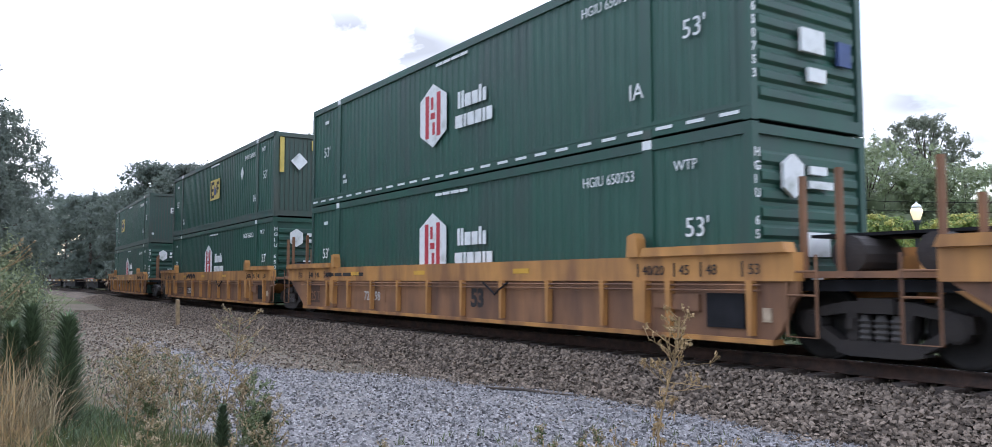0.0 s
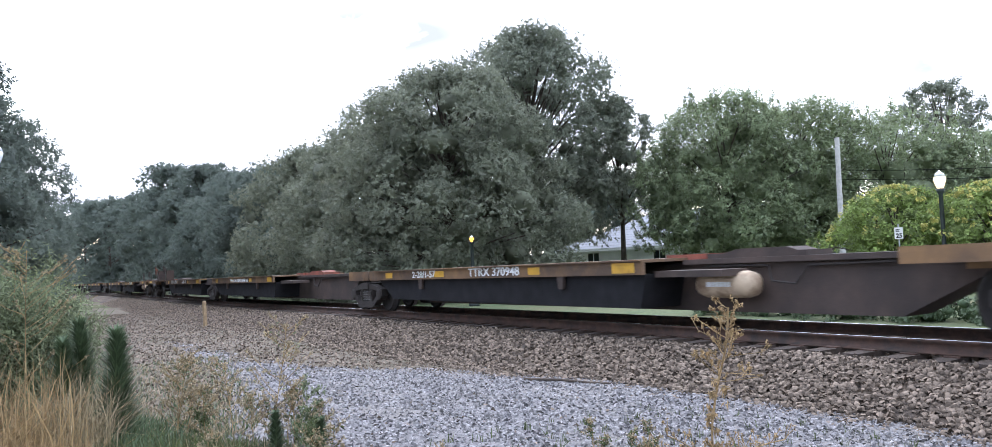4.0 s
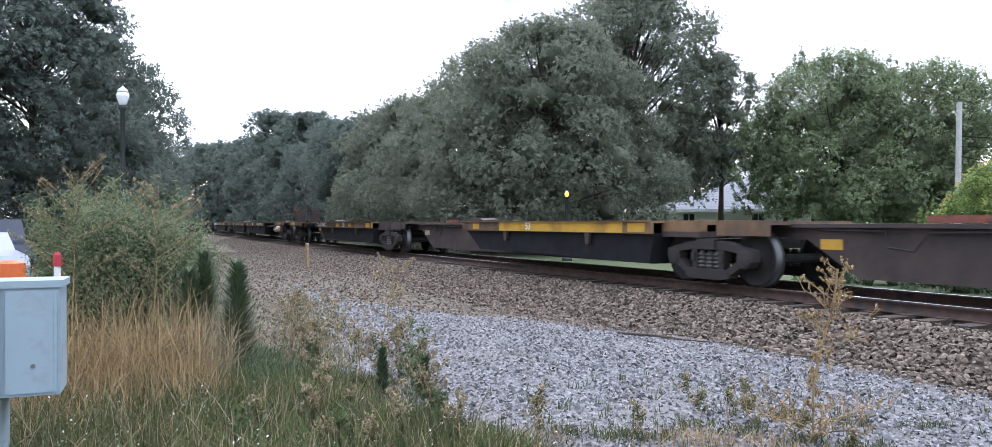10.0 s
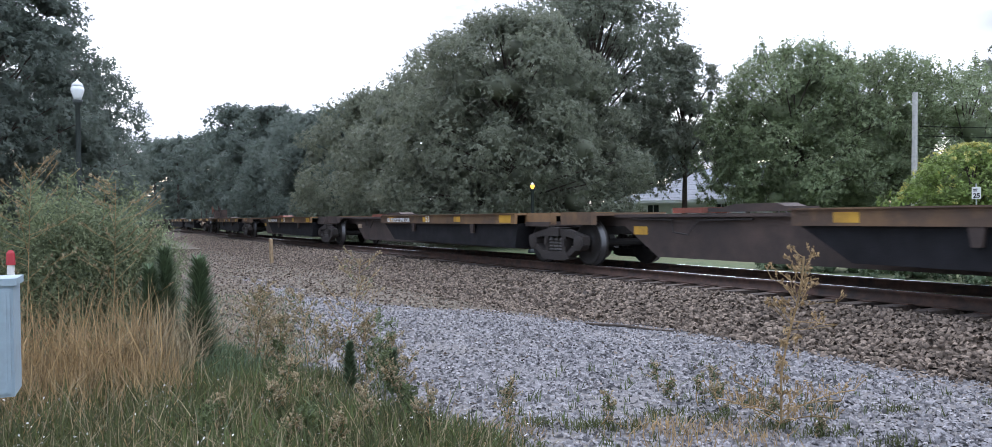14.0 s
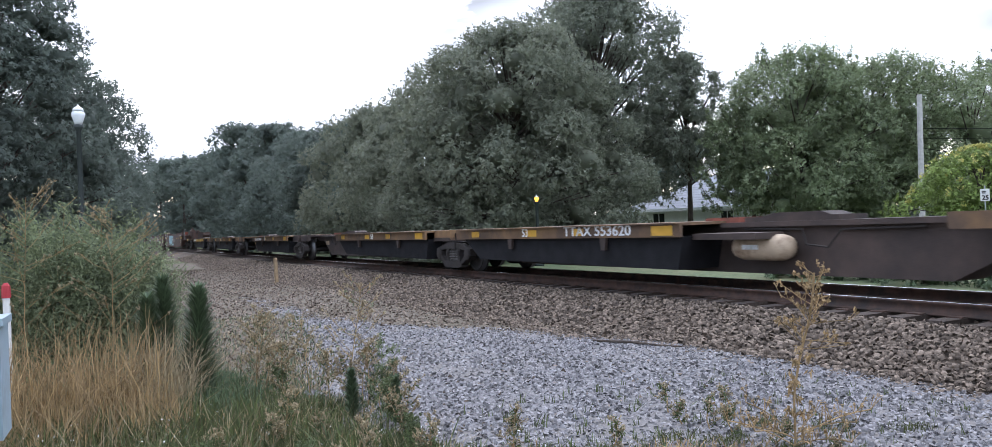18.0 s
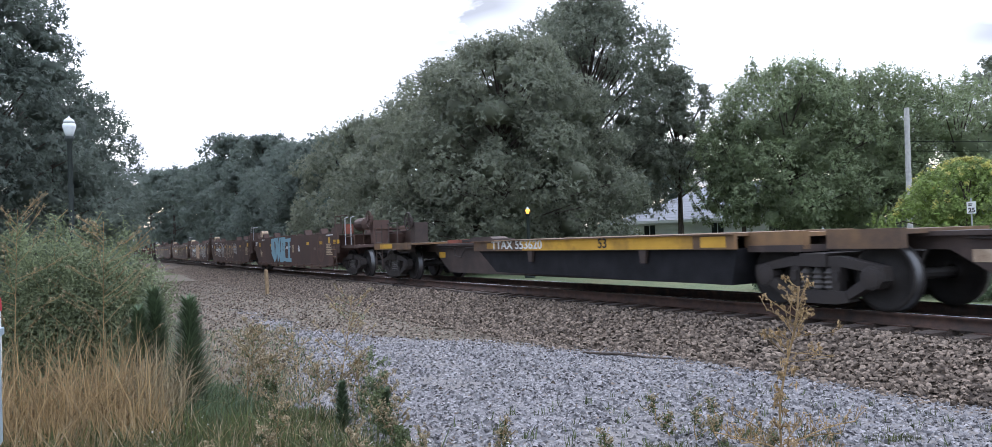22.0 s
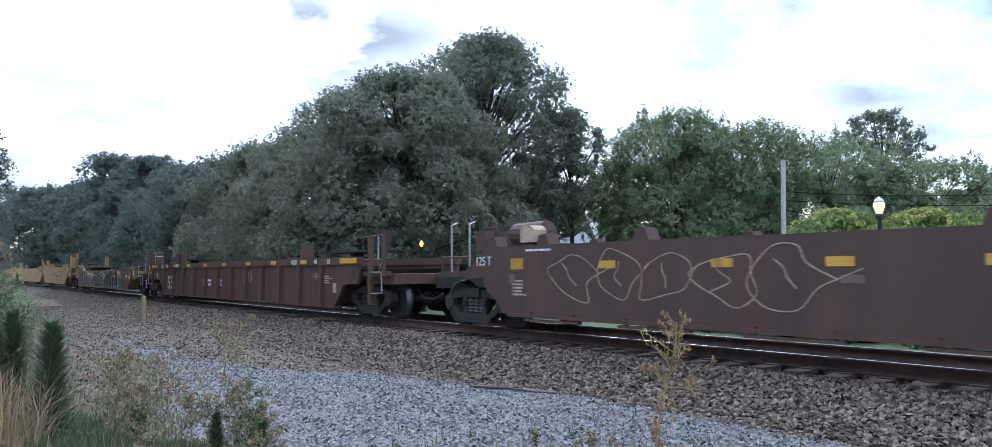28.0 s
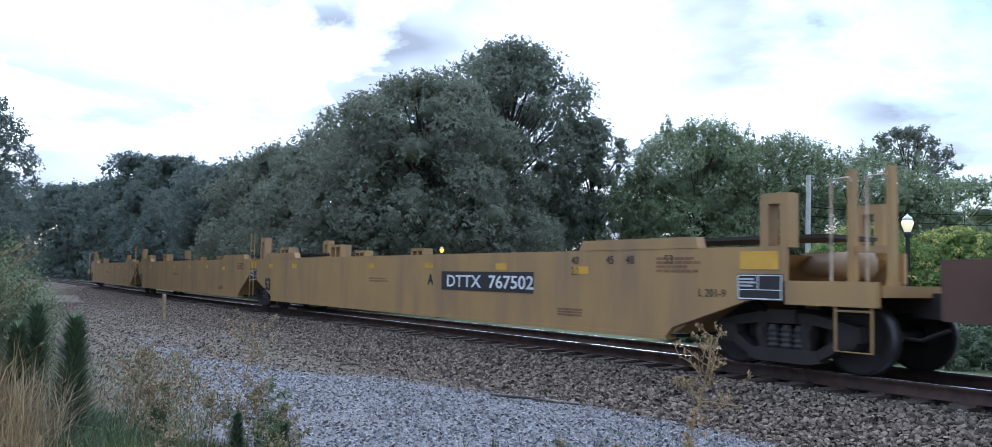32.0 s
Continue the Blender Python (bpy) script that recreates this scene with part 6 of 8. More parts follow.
def load(box, front, back, base, label):
    """A container that stands in or on what the unit carries."""
    tagged(box, label, "shipping container", "stacked containers")
    box["base"] = base
    return roll(box, front + 0.36, back + 0.36)


WELL_A = [14.6, -5.4, -25.4, -44.9]
for k in range(3):
    front, back = WELL_A[k], WELL_A[k + 1]
    unit(ribbed_well(front - back, 2 if k == 2 else k), front, back, "orange-yellow ribbed container well car unit with rusty panels", "orange well car units", k == 2)
WELL_B = [-48.7, -68.1]
wb = ribbed_well(19.4, 1)
coupler(wb, 10.4, 1), coupler(wb, -10.4, -1)
unit(wb, *WELL_B, "orange-yellow ribbed container well car streaked with rust", "orange well car units", True)
for front, back, upper in ((-5.4, -25.4, "hex"), (-25.4, -44.9, "square"), (-48.7, -68.1, "square")):
    load(container("green", "hex", True), front, back, 0.24, "green corrugated container sitting in a well car")
    load(container("green" if upper == "hex" else "dull_green", upper, False, 0.15 if front > -30 else -3.5), front, back, 0.24 + CH + 0.025,
         "green corrugated container stacked on another container" if upper == "hex" else "faded green corrugated container with a yellow emblem, stacked")

SPINES = [
    ([-72.0, -89.9, -108.4, -125.95], {0: [("2-28/1-57", -5.4, 0.15, "white"), ("TTRX 370948", -2.7, 0.17, "white")], 1: [("TWIN 28'-ALL PURPOSE SPINE CAR", -4.65, 0.125, "white")], 2: [("TTRX 370948", -0.65, 0.17, "white"), ("2-28/1-57", 2.65, 0.15, "white")]}),
    ([-129.94, -146.33, -163.37, -180.47, -197.63, -213.42], {0: [("53", -2.0, 0.16, "pale"), ("TTAX 753071", -0.8, 0.17, "white")], 2: [("53", 1.5, 0.16, "pale")], 3: [("53", 2.5, 0.17, "white")], 4: [("TTAX 753071", -2.2, 0.17, "white"), ("53", 2.6, 0.17, "white")]}),
    ([-217.40, -233.67, -250.10, -266.92, -283.81, -299.00], {0: [("53", -3.45, 0.17, "white"), ("TTAX  555011", -1.2, 0.17, "white")], 1: [("53", 2.0, 0.16, "white")], 2: [("ALL PURPOSE SPINE CAR", -0.8, 0.115, "white"), ("53", 2.2, 0.17, "white")], 3: [("ALL PURPOSE SPINE CAR", -0.75, 0.12, "white"), ("53", 2.5, 0.16, "white")], 4: [("53", 2.0, 0.17, "white")]}),
    ([-303.24, -319.26, -335.70, -352.20, -368.46, -384.31], {0: [("53", -3.7, 0.17, "white"), ("TTAX 553620", -2.0, 0.19, "white")], 1: [("53", 2.4, 0.17, "white")], 2: [("ALL PURPOSE SPINE CAR", -0.85, 0.12, "white"), ("53", 1.8, 0.18, "white")], 3: [("53", 2.2, 0.17, "white")], 4: [("TTAX 553620", -0.95, 0.19, "white"), ("53", 3.25, 0.18, "ink")]}),
]
for c, (stops, marks) in enumerate(SPINES):
    n = len(stops) - 1
    for k in range(n):
        front, back = stops[k], stops[k + 1]
        half = (front - back) / 2
        wide = (-half + 1.1, half - 6.5) if k == 0 else (half - 9.8, half - 1.2)
        if c == 0:
            wide = (-half + 1.3, half - 6.2 - (1.6 if k else 0)) if k < 2 else (-half + 6.3, half - 1.5)
        unit(spine_unit(front - back, wide, marks.get(k, []), 7 * c + k, k == 0, k == n - 1, k == 0), front, back,
             "empty skeleton spine car unit with grimy yellow sill, black underframe", "spine car units", k == n - 1)

BROWN = [-388.37, -403.62, -419.24, -434.05, -450.44, -465.18]
for k in range(5):
    u = brown_unit(k, BROWN[k] - BROWN[k + 1])
    a = (BROWN[k] - BROWN[k + 1]) / 2
    for e, on in ((1, k == 0), (-1, k == 4)):
        if on:
            part("brake_stand", Build().box(e * (a + 0.3) - 0.15, e * (a + 0.3) + 0.15, -0.4, 0.2, 1.1, 1.95), M["brown"], u)
            part("end_deck", Build().box(min(e * (a - 0.2), e * (a + 1.0)), max(e * (a - 0.2), e * (a + 1.0)), -1.3, 1.3, 1.0, 1.1), M["brown"], u)
            part("air_tank", Build().lathe([(0.05, -0.55), (0.22, -0.48), (0.24, 0.48), (0.05, 0.55)], (e * (a - 0.9), -0.3, 1.85), 14, "x"), M["brown"], u)
            brake_wheel(u, e * (a + 0.3), 2.0, M["brown"], -0.5)
            for dx in (0.55, -0.1):
                part("grab_post", Build().path([(e * (a + dx), -1.25, 1.0), (e * (a + dx), -1.25, 2.05), (e * (a + dx), -1.12, 2.1)], 0.02), M["bare"], u)
            part("walkway", Build().box(min(e * (a - 1.3), e * (a + 1.4)), max(e * (a - 1.3), e * (a + 1.4)), 0.2, 0.9, 1.60, 1.65), M["dark_brown"], u)
            part("handrail", Build().path([(e * (a + 0.9), -1.25, 1.05), (e * (a + 0.9), -1.25, 1.4), (e * (a - 0.1), -1.25, 1.4)], 0.02), M["dark_brown"], u)
            coupler(u, e * (a + 0.5), e)
    unit(u, BROWN[k], BROWN[k + 1], ["brown well car unit with pale blue spray-painted letters", "brown well car unit scribbled with pale graffiti", "brown well car unit with a beige graffiti patch and white scrawl", "brown well car unit with outlined white graffiti", "brown well car unit with a few white scrawls"][k], "brown well car units", k == 4)
unit(fec_ribbed(19.92), -469.65, -489.57, "dull brown ribbed well car with large pale numbers", "", True)
unit(fec_tan(20.62), -493.70, -514.32, "tan well car covered in black and white graffiti letters", "", True)
TAN = [-518.9, -539.0, -559.0, -579.0]
for k in range(3):
    u = tan_unit(k, TAN[k] - TAN[k + 1])
    if k != 1:
        coupler(u, (10.2 if k == 0 else -10.2), 1 if k == 0 else -1)
    unit(u, TAN[k], TAN[k + 1], "clean tan-yellow smooth-sided well car unit with a black number panel" if k == 0 else "tan-yellow smooth-sided well car unit with tall end posts", "tan well car units", k == 2)


# ---------------------------------------------------------------- ground
def hill(x, y):
    """The ground's height: a flat yard, a little lower than the rails, and a bank of weeds by the camera."""
    return -0.62 + 0.05 * math.sin(x * 0.37 + 1) * math.cos(y * 0.31) + 0.22 * max(0.0, min(1.0, (y - 12.6) / 2.5))


def sheet(name, xs, ys, height, mat, keep=None):
    nx, ny = len(xs), len(ys)
    verts = [(x, y, height(x, y)) for y in ys for x in xs]
    faces = [(j * nx + i, j * nx + i + 1, (j + 1) * nx + i + 1, (j + 1) * nx + i) for j in range(ny - 1) for i in range(nx - 1)
             if keep is None or keep((xs[i] + xs[i + 1]) / 2, (ys[j] + ys[j + 1]) / 2)]
    return put(name, big_mesh(name, verts, faces, True), mat)


def spread(a, b, fine0, fine1, step, coarse):
    return sorted({round(v, 3) for v in list(np.arange(a, fine0, coarse)) + list(np.arange(fine0, fine1, step)) + list(np.arange(fine1, b + coarse, coarse))})


tagged(sheet("ground", spread(-1500, 1500, -60, 30, 1.0, 60), spread(-1500, 1500, -20, 60, 1.0, 60), hill, M["soil"]), "weedy brown soil with patches of green", "ground", kind="structure")
tagged(sheet("lawn", list(np.arange(-140, 81, 2.0)), list(np.arange(13.4, 60, 1.5)), lambda x, y: hill(x, y) + 0.03, M["lawn"], lambda x, y: y > 13.9 + max(0, -25 - x) ** 2 / 1800 + 0.3 * math.sin(x)), "mown green lawn beyond the track", "lawn", kind="structure")


def yard_edge(x):
    """Where the weeds end towards the gravel."""
    x = np.asarray(x, float)
    return np.interp(x, [-17, -13, -10.8, -9.1, -8.1, -6.6, -5.3, -4.0, 2.0], [2.1, 1.75, 1.75, 2.1, 2.45, 2.6, 2.75, 2.7, 2.5]) + 0.12 * np.sin(x * 2.3 + 1)


def yard_top(x):
    """Where the pale gravel meets the brown stones at the foot of the bank."""
    x = np.asarray(x, float)
    return np.interp(x, [-32, -16.6, -15, -12.4, -9.8, -8.0], [4.3, 4.5, 5.0, 6.3, 7.2, 7.95]) + 0.12 * np.sin(x * 1.9) + 0.06 * np.sin(x * 5.3)


def yard_low(x):
    """The near side of the pale gravel, behind a strip of brown dry ground."""
    x = np.asarray(x, float)
    return np.maximum(yard_edge(x) - 0.25, np.interp(x, [-22, -16, -12, -9.3, -8.2], [4.4, 3.9, 3.1, 2.3, 1.0])) + 0.10 * np.sin(x * 3.7)


def gravel_sheet():
    """A strip from the weeds' edge to the ballast, narrowing to a pale track."""
    xs, vs, verts = np.arange(-21, 14.01, 0.2), np.linspace(0, 1, 26), []
    for v in vs:
        for x in xs:
            y0 = float(yard_low(x))
            y = y0 + (float(yard_top(x)) - y0) * v
            verts.append((x, y, hill(x, y) + 0.025 + 0.015 * noise.noise((x * 1.3, y * 1.3, 0))))
    n = len(xs)
    return big_mesh("gravel_yard", verts, [(j * n + i, j * n + i + 1, (j + 1) * n + i + 1, (j + 1) * n + i) for j in range(len(vs) - 1) for i in range(n - 1)], True)


tagged(put("gravel_yard", gravel_sheet(), M["gravel"]), "pale grey crushed-stone yard", "gravel", kind="structure")

tagged(sheet("dusty_track", list(np.arange(-75, -6, 0.5)), list(np.arange(0.8, 9.6, 0.4)), lambda x, y: hill(x, y) + 0.012, M["dusty"], lambda x, y: y > yard_edge(x) - 0.3 + 0.3 * math.sin(x * 2)), "dusty brown stony ground beside the ballast", "ground", kind="structure")

# ---------------------------------------------------------------- track
LINE = [on_track(s) for s in np.concatenate([np.arange(40, -160, -1.0), np.arange(-160, -620, -10.0)])]


def swept(name, section, mat, smooth=False):
    """A cross-section of (across, up), drawn along the track."""
    n, verts, faces = len(section), [], []
    for x, y, a in LINE:
        nx, ny = -math.sin(a), math.cos(a)
        verts += [(x + nx * o, y + ny * o, z) for o, z in section]
    for j in range(len(LINE) - 1):
        faces += [(j * n + i, j * n + (i + 1) % n, (j + 1) * n + (i + 1) % n, (j + 1) * n + i) for i in range(n)]
    return put(name, big_mesh(name, verts, faces, smooth), mat)


tagged(swept("ballast_bed", [(-3.4, -0.75), (-3.05, -0.60), (-1.75, -0.26), (-1.4, -0.235), (1.4, -0.235), (1.75, -0.26), (3.0, -0.50), (3.3, -0.75)], M["ballast"]), "brown crushed-stone ballast bank under the track", "ballast", kind="structure")
railway = tagged(new("railway_track"), "rusty steel rails on dark timber sleepers", "railway track", kind="structure")
for s in (-1, 1):
    o = s * GAUGE
    prof = [(o - 0.075, -0.172), (o - 0.075, -0.155), (o - 0.012, -0.13), (o - 0.012, -0.05), (o - 0.036, -0.035), (o - 0.036, -0.006), (o - 0.028, -0.002), (o + 0.028, -0.002), (o + 0.036, -0.006), (o + 0.036, -0.035), (o + 0.012, -0.05), (o + 0.012, -0.13), (o + 0.075, -0.155), (o + 0.075, -0.172)]
    r = swept("rail", prof, M["rail"])
    r.parent = railway
    t = swept("rail_head", [(o - 0.027, -0.004), (o - 0.027, 0.0), (o + 0.027, 0.0), (o + 0.027, -0.004)], M["railtop"])
    t.parent = r

# ---------------------------------------------------------------- stones
def stones(name, count, place, size, mat, label, seed, flat=0.65, chip=False):
    """Angular stones, scattered where place() sets them."""
    rng = np.random.default_rng(seed)
    base = np.array([(-1, -1, -0.6), (1, -1, -0.7), (1, 1, -0.6), (-1, 1, -0.7), (-0.7, -0.8, 0.7), (0.8, -0.6, 0.8), (0.7, 0.8, 0.6), (-0.8, 0.7, 0.8)])
    quads = np.array([(4, 5, 6, 7), (0, 1, 5, 4), (1, 2, 6, 5), (2, 3, 7, 6), (3, 0, 4, 7)])
    if chip:
        base = np.array([(-1, -0.8, -0.6), (1, -1, -0.6), (0.8, 1, -0.6), (-1, 0.9, -0.6), (0.1, -0.1, 0.8)])
        quads = np.array([(0, 1, 4), (1, 2, 4), (2, 3, 4), (3, 0, 4)])
    p = place(rng, count)
    n, k = len(p), len(base)
    v = base[None] * rng.uniform(0.65, 1.25, (n, k, 3))
    v *= (rng.uniform(size[0], size[1], (n, 1, 1)) / 2) * rng.uniform(0.75, 1.25, (n, 1, 3)) * np.array([1, 1, flat])
    q = rng.normal(size=(n, 4)) * np.array([1, 0.35, 0.35, 1])
    q /= np.linalg.norm(q, axis=1, keepdims=True)
    w, x, y, z = q.T
    rot = np.stack([1 - 2 * (y * y + z * z), 2 * (x * y - z * w), 2 * (x * z + y * w), 2 * (x * y + z * w), 1 - 2 * (x * x + z * z), 2 * (y * z - x * w), 2 * (x * z - y * w), 2 * (y * z + x * w), 1 - 2 * (x * x + y * y)], -1).reshape(n, 3, 3)
    v = np.einsum("nij,nkj->nki", rot, v) + p[:, None]
    f = (quads[None] + k * np.arange(n)[:, None, None]).reshape(-1, quads.shape[1])
    return tagged(put(name, big_mesh(name, v.reshape(-1, 3), f), mat), label, "stones", kind="stuff")


def bend(x):
    return np.where(x < -25, np.minimum((np.minimum(x, -25) + 25) ** 2 / 1800, 1.6), 0.0)


def along_bank(rng, n):
    x = -1 - 74 * rng.random(n) ** 1.8
    o = rng.uniform(-3.5, -1.32, n)
    z = np.interp(o, [-3.6, -3.05, -1.75, -1.3], [-0.63, -0.585, -0.245, -0.20]) + rng.uniform(-0.005, 0.02, n)
    return np.stack([x, TRACK_Y + bend(x) + o, z], -1)


def over_yard(rng, n):
    x = -2.2 - 22 * rng.random(n) ** 1.35
    y = rng.uniform(2.0, 8.1, n)
    ok = (y > yard_low(x) + 0.6 * rng.random(n) ** 2) & (y < yard_top(x) + rng.normal(scale=0.22, size=n)) 
    x, y = x[ok], y[ok]
    z = -0.62 + 0.05 * np.sin(x * 0.37 + 1) * np.cos(y * 0.31) + 0.03
    return np.stack([x, y, z], -1)


stones("ballast_stones", 38000, along_bank, (0.032, 0.066), M["stone"], "loose brown and grey ballast stones", 1)
stones("gravel_chips", 95000, over_yard, (0.022, 0.050), M["chip"], "loose pale grey gravel chips", 2, chip=True)


def between_rails(rng, n):
    x = 2 - 40 * rng.random(n)
    o = rng.uniform(-1.35, 2.6, n)
    z = np.interp(o, [-1.4, 1.4, 1.75, 3.0], [-0.235, -0.235, -0.25, -0.48]) + rng.uniform(0, 0.03, n)
    return np.stack([x, TRACK_Y + bend(x) + o, z], -1)




def dusty_stones(rng, n):
    x = -6.5 - 42 * rng.random(n) ** 1.3
    y = rng.uniform(2.0, 8.0, n)
    ok = ((y > yard_top(x) - 0.5 * rng.random(n)) | (y < yard_low(x) + 0.4 * rng.random(n)) | (rng.random(n) < 0.10)) & (y > yard_edge(x))
    x, y = x[ok], y[ok]
    return np.stack([x, y, -0.62 + 0.05 * np.sin(x * 0.37 + 1) * np.cos(y * 0.31) + 0.02], -1)


stones("loose_stones", 30000, dusty_stones, (0.03, 0.066), M["stone"], "scattered brown stones on dusty ground", 4, chip=True)
stones("ballast_stones", 7000, between_rails, (0.04, 0.08), M["stone"], "dark ballast stones between the rails", 3, chip=True)

# ---------------------------------------------------------------- trees
def leaf_cloud(blobs, count, size, seed, droop=0.3, long=1.6, shell=0.45, folded=True):
    """Leaf quads in the outer shell of many blobs; each blob is (centre, radii)."""
    rng = np.random.default_rng(seed)
    c, r = np.array([b[0] for b in blobs], float), np.array([b[1] for b in blobs], float)
    weight = (r.prod(1)) ** (2 / 3)
    pick = rng.choice(len(blobs), count, p=weight / weight.sum())
    d = rng.normal(size=(count, 3))
    d /= np.linalg.norm(d, axis=1, keepdims=True)
    p = c[pick] + d * r[pick] * (1 - shell * rng.random((count, 1)) ** 1.6) * rng.uniform(0.90, 1.04, (count, 1))
    normal = d + rng.normal(scale=0.42, size=(count, 3)) + np.array([0, 0, 0.40])
    normal /= np.linalg.norm(normal, axis=1, keepdims=True)
    u = np.cross(normal, rng.normal(size=(count, 3)))
    u /= np.linalg.norm(u, axis=1, keepdims=True)
    w = np.cross(normal, u)
    s = size * rng.uniform(0.6, 1.4, (count, 1))
    tip = u * s * long
    if not folded:
        v = np.stack([p - tip * 0.5 + w * s * 0.42, p - tip * 0.5 - w * s * 0.42, p + tip * 0.6 - np.array([0, 0, 1]) * s * droop], 1)
        return v.reshape(-1, 3), np.arange(count * 3).reshape(-1, 3)
    v = np.stack([p - tip * 0.5, p + w * s * 0.5 - normal * s * droop * 0.3, p + tip * 0.5 - np.array([0, 0, 1]) * s * droop, p - w * s * 0.5 - normal * s * droop * 0.3], 1)
    f = np.arange(count * 4).reshape(-1, 4)
    return v.reshape(-1, 3), f


def whorls(blobs, count, size, seed, shell=0.42, leaves=8, rise=0.45, through_=False):
    """Leaves in rosettes at the twig ends that stud the outer shell of many blobs."""
    rng = np.random.default_rng(seed)
    c, r = np.array([b[0] for b in blobs], float), np.array([b[1] for b in blobs], float)
    weight = (r.prod(1)) ** (2 / 3)
    pick = rng.choice(len(blobs), 2 * count // leaves, p=weight / weight.sum())
    d = rng.normal(size=(len(pick), 3))
    d /= np.linalg.norm(d, axis=1, keepdims=True)
    away = c[pick] - c.mean(0) * np.array([1, 1, 0.6])
    out = (d * away).sum(1) / np.maximum(0.1, np.linalg.norm(away, axis=1)) > rng.uniform(-0.5, 0.2, len(pick)) - (2 if through_ else 0)
    pick, d = pick[out][:count // leaves], d[out][:count // leaves]
    n = len(pick)
    p = c[pick] + d * r[pick] * (1 - shell * rng.random((n, 1)) ** 1.5) * rng.uniform(0.88, 1.14, (n, 1))
    axis = d + rng.normal(scale=0.35, size=(n, 3)) + np.array([0, 0, rise])
    axis /= np.linalg.norm(axis, axis=1, keepdims=True)
    e1 = np.cross(axis, rng.normal(size=(n, 3)))
    e1 /= np.linalg.norm(e1, axis=1, keepdims=True)
    e2 = np.cross(axis, e1)
    a = (np.arange(leaves) * 2.39996)[None] + rng.uniform(0, 6.28, (n, 1)) + rng.normal(scale=0.2, size=(n, leaves))
    out = e1[:, None] * np.cos(a)[..., None] + e2[:, None] * np.sin(a)[..., None]
    side = e2[:, None] * np.cos(a)[..., None] - e1[:, None] * np.sin(a)[..., None]
    tall = rng.uniform(-0.5, 0.9, (n, leaves, 1))
    way = out * (1 - 0.3 * np.abs(tall)) + axis[:, None] * tall
    s = size * rng.uniform(0.65, 1.35, (n, leaves, 1))
    base = p[:, None] + way * s * 0.15 + axis[:, None] * s * rng.uniform(-1.1, 0.6, (n, leaves, 1)) + rng.normal(scale=0.24, size=(n, leaves, 3)) * s
    wide = side * s * 0.47
    tip = base + way * s * 1.22 - np.array([0, 0, 0.22]) * s
    v = np.stack([base - wide, tip, base + wide], 2)
    return v.reshape(-1, 3), np.arange(n * leaves * 3).reshape(-1, 3)


def masses(blobs, size, seed, rows=5, around=8):
    """Added crown filler: one lumpy, uneven mass inside each clump, brightening the dark gaps."""
    rng = np.random.default_rng(seed)
    n = len(blobs)
    c, r = np.array([b[0] for b in blobs], float), np.array([b[1] for b in blobs], float)
    th = np.linspace(0.0, np.pi, rows)
    ph = np.arange(around) * 2 * np.pi / around
    ring = np.stack([np.sin(th)[:, None] * np.cos(ph), np.sin(th)[:, None] * np.sin(ph), np.repeat(np.cos(th)[:, None], around, 1)], -1).reshape(-1, 3)
    k = len(ring)
    v = c[:, None] + ring[None] * r[:, None] * size * rng.uniform(0.78, 1.12, (n, k, 1))
    q = np.array([(j * around + i, (j + 1) * around + i, (j + 1) * around + (i + 1) % around, j * around + (i + 1) % around) for j in range(rows - 1) for i in range(around)])
    return v.reshape(-1, 3), (q[None] + k * np.arange(n)[:, None, None]).reshape(-1, 4)


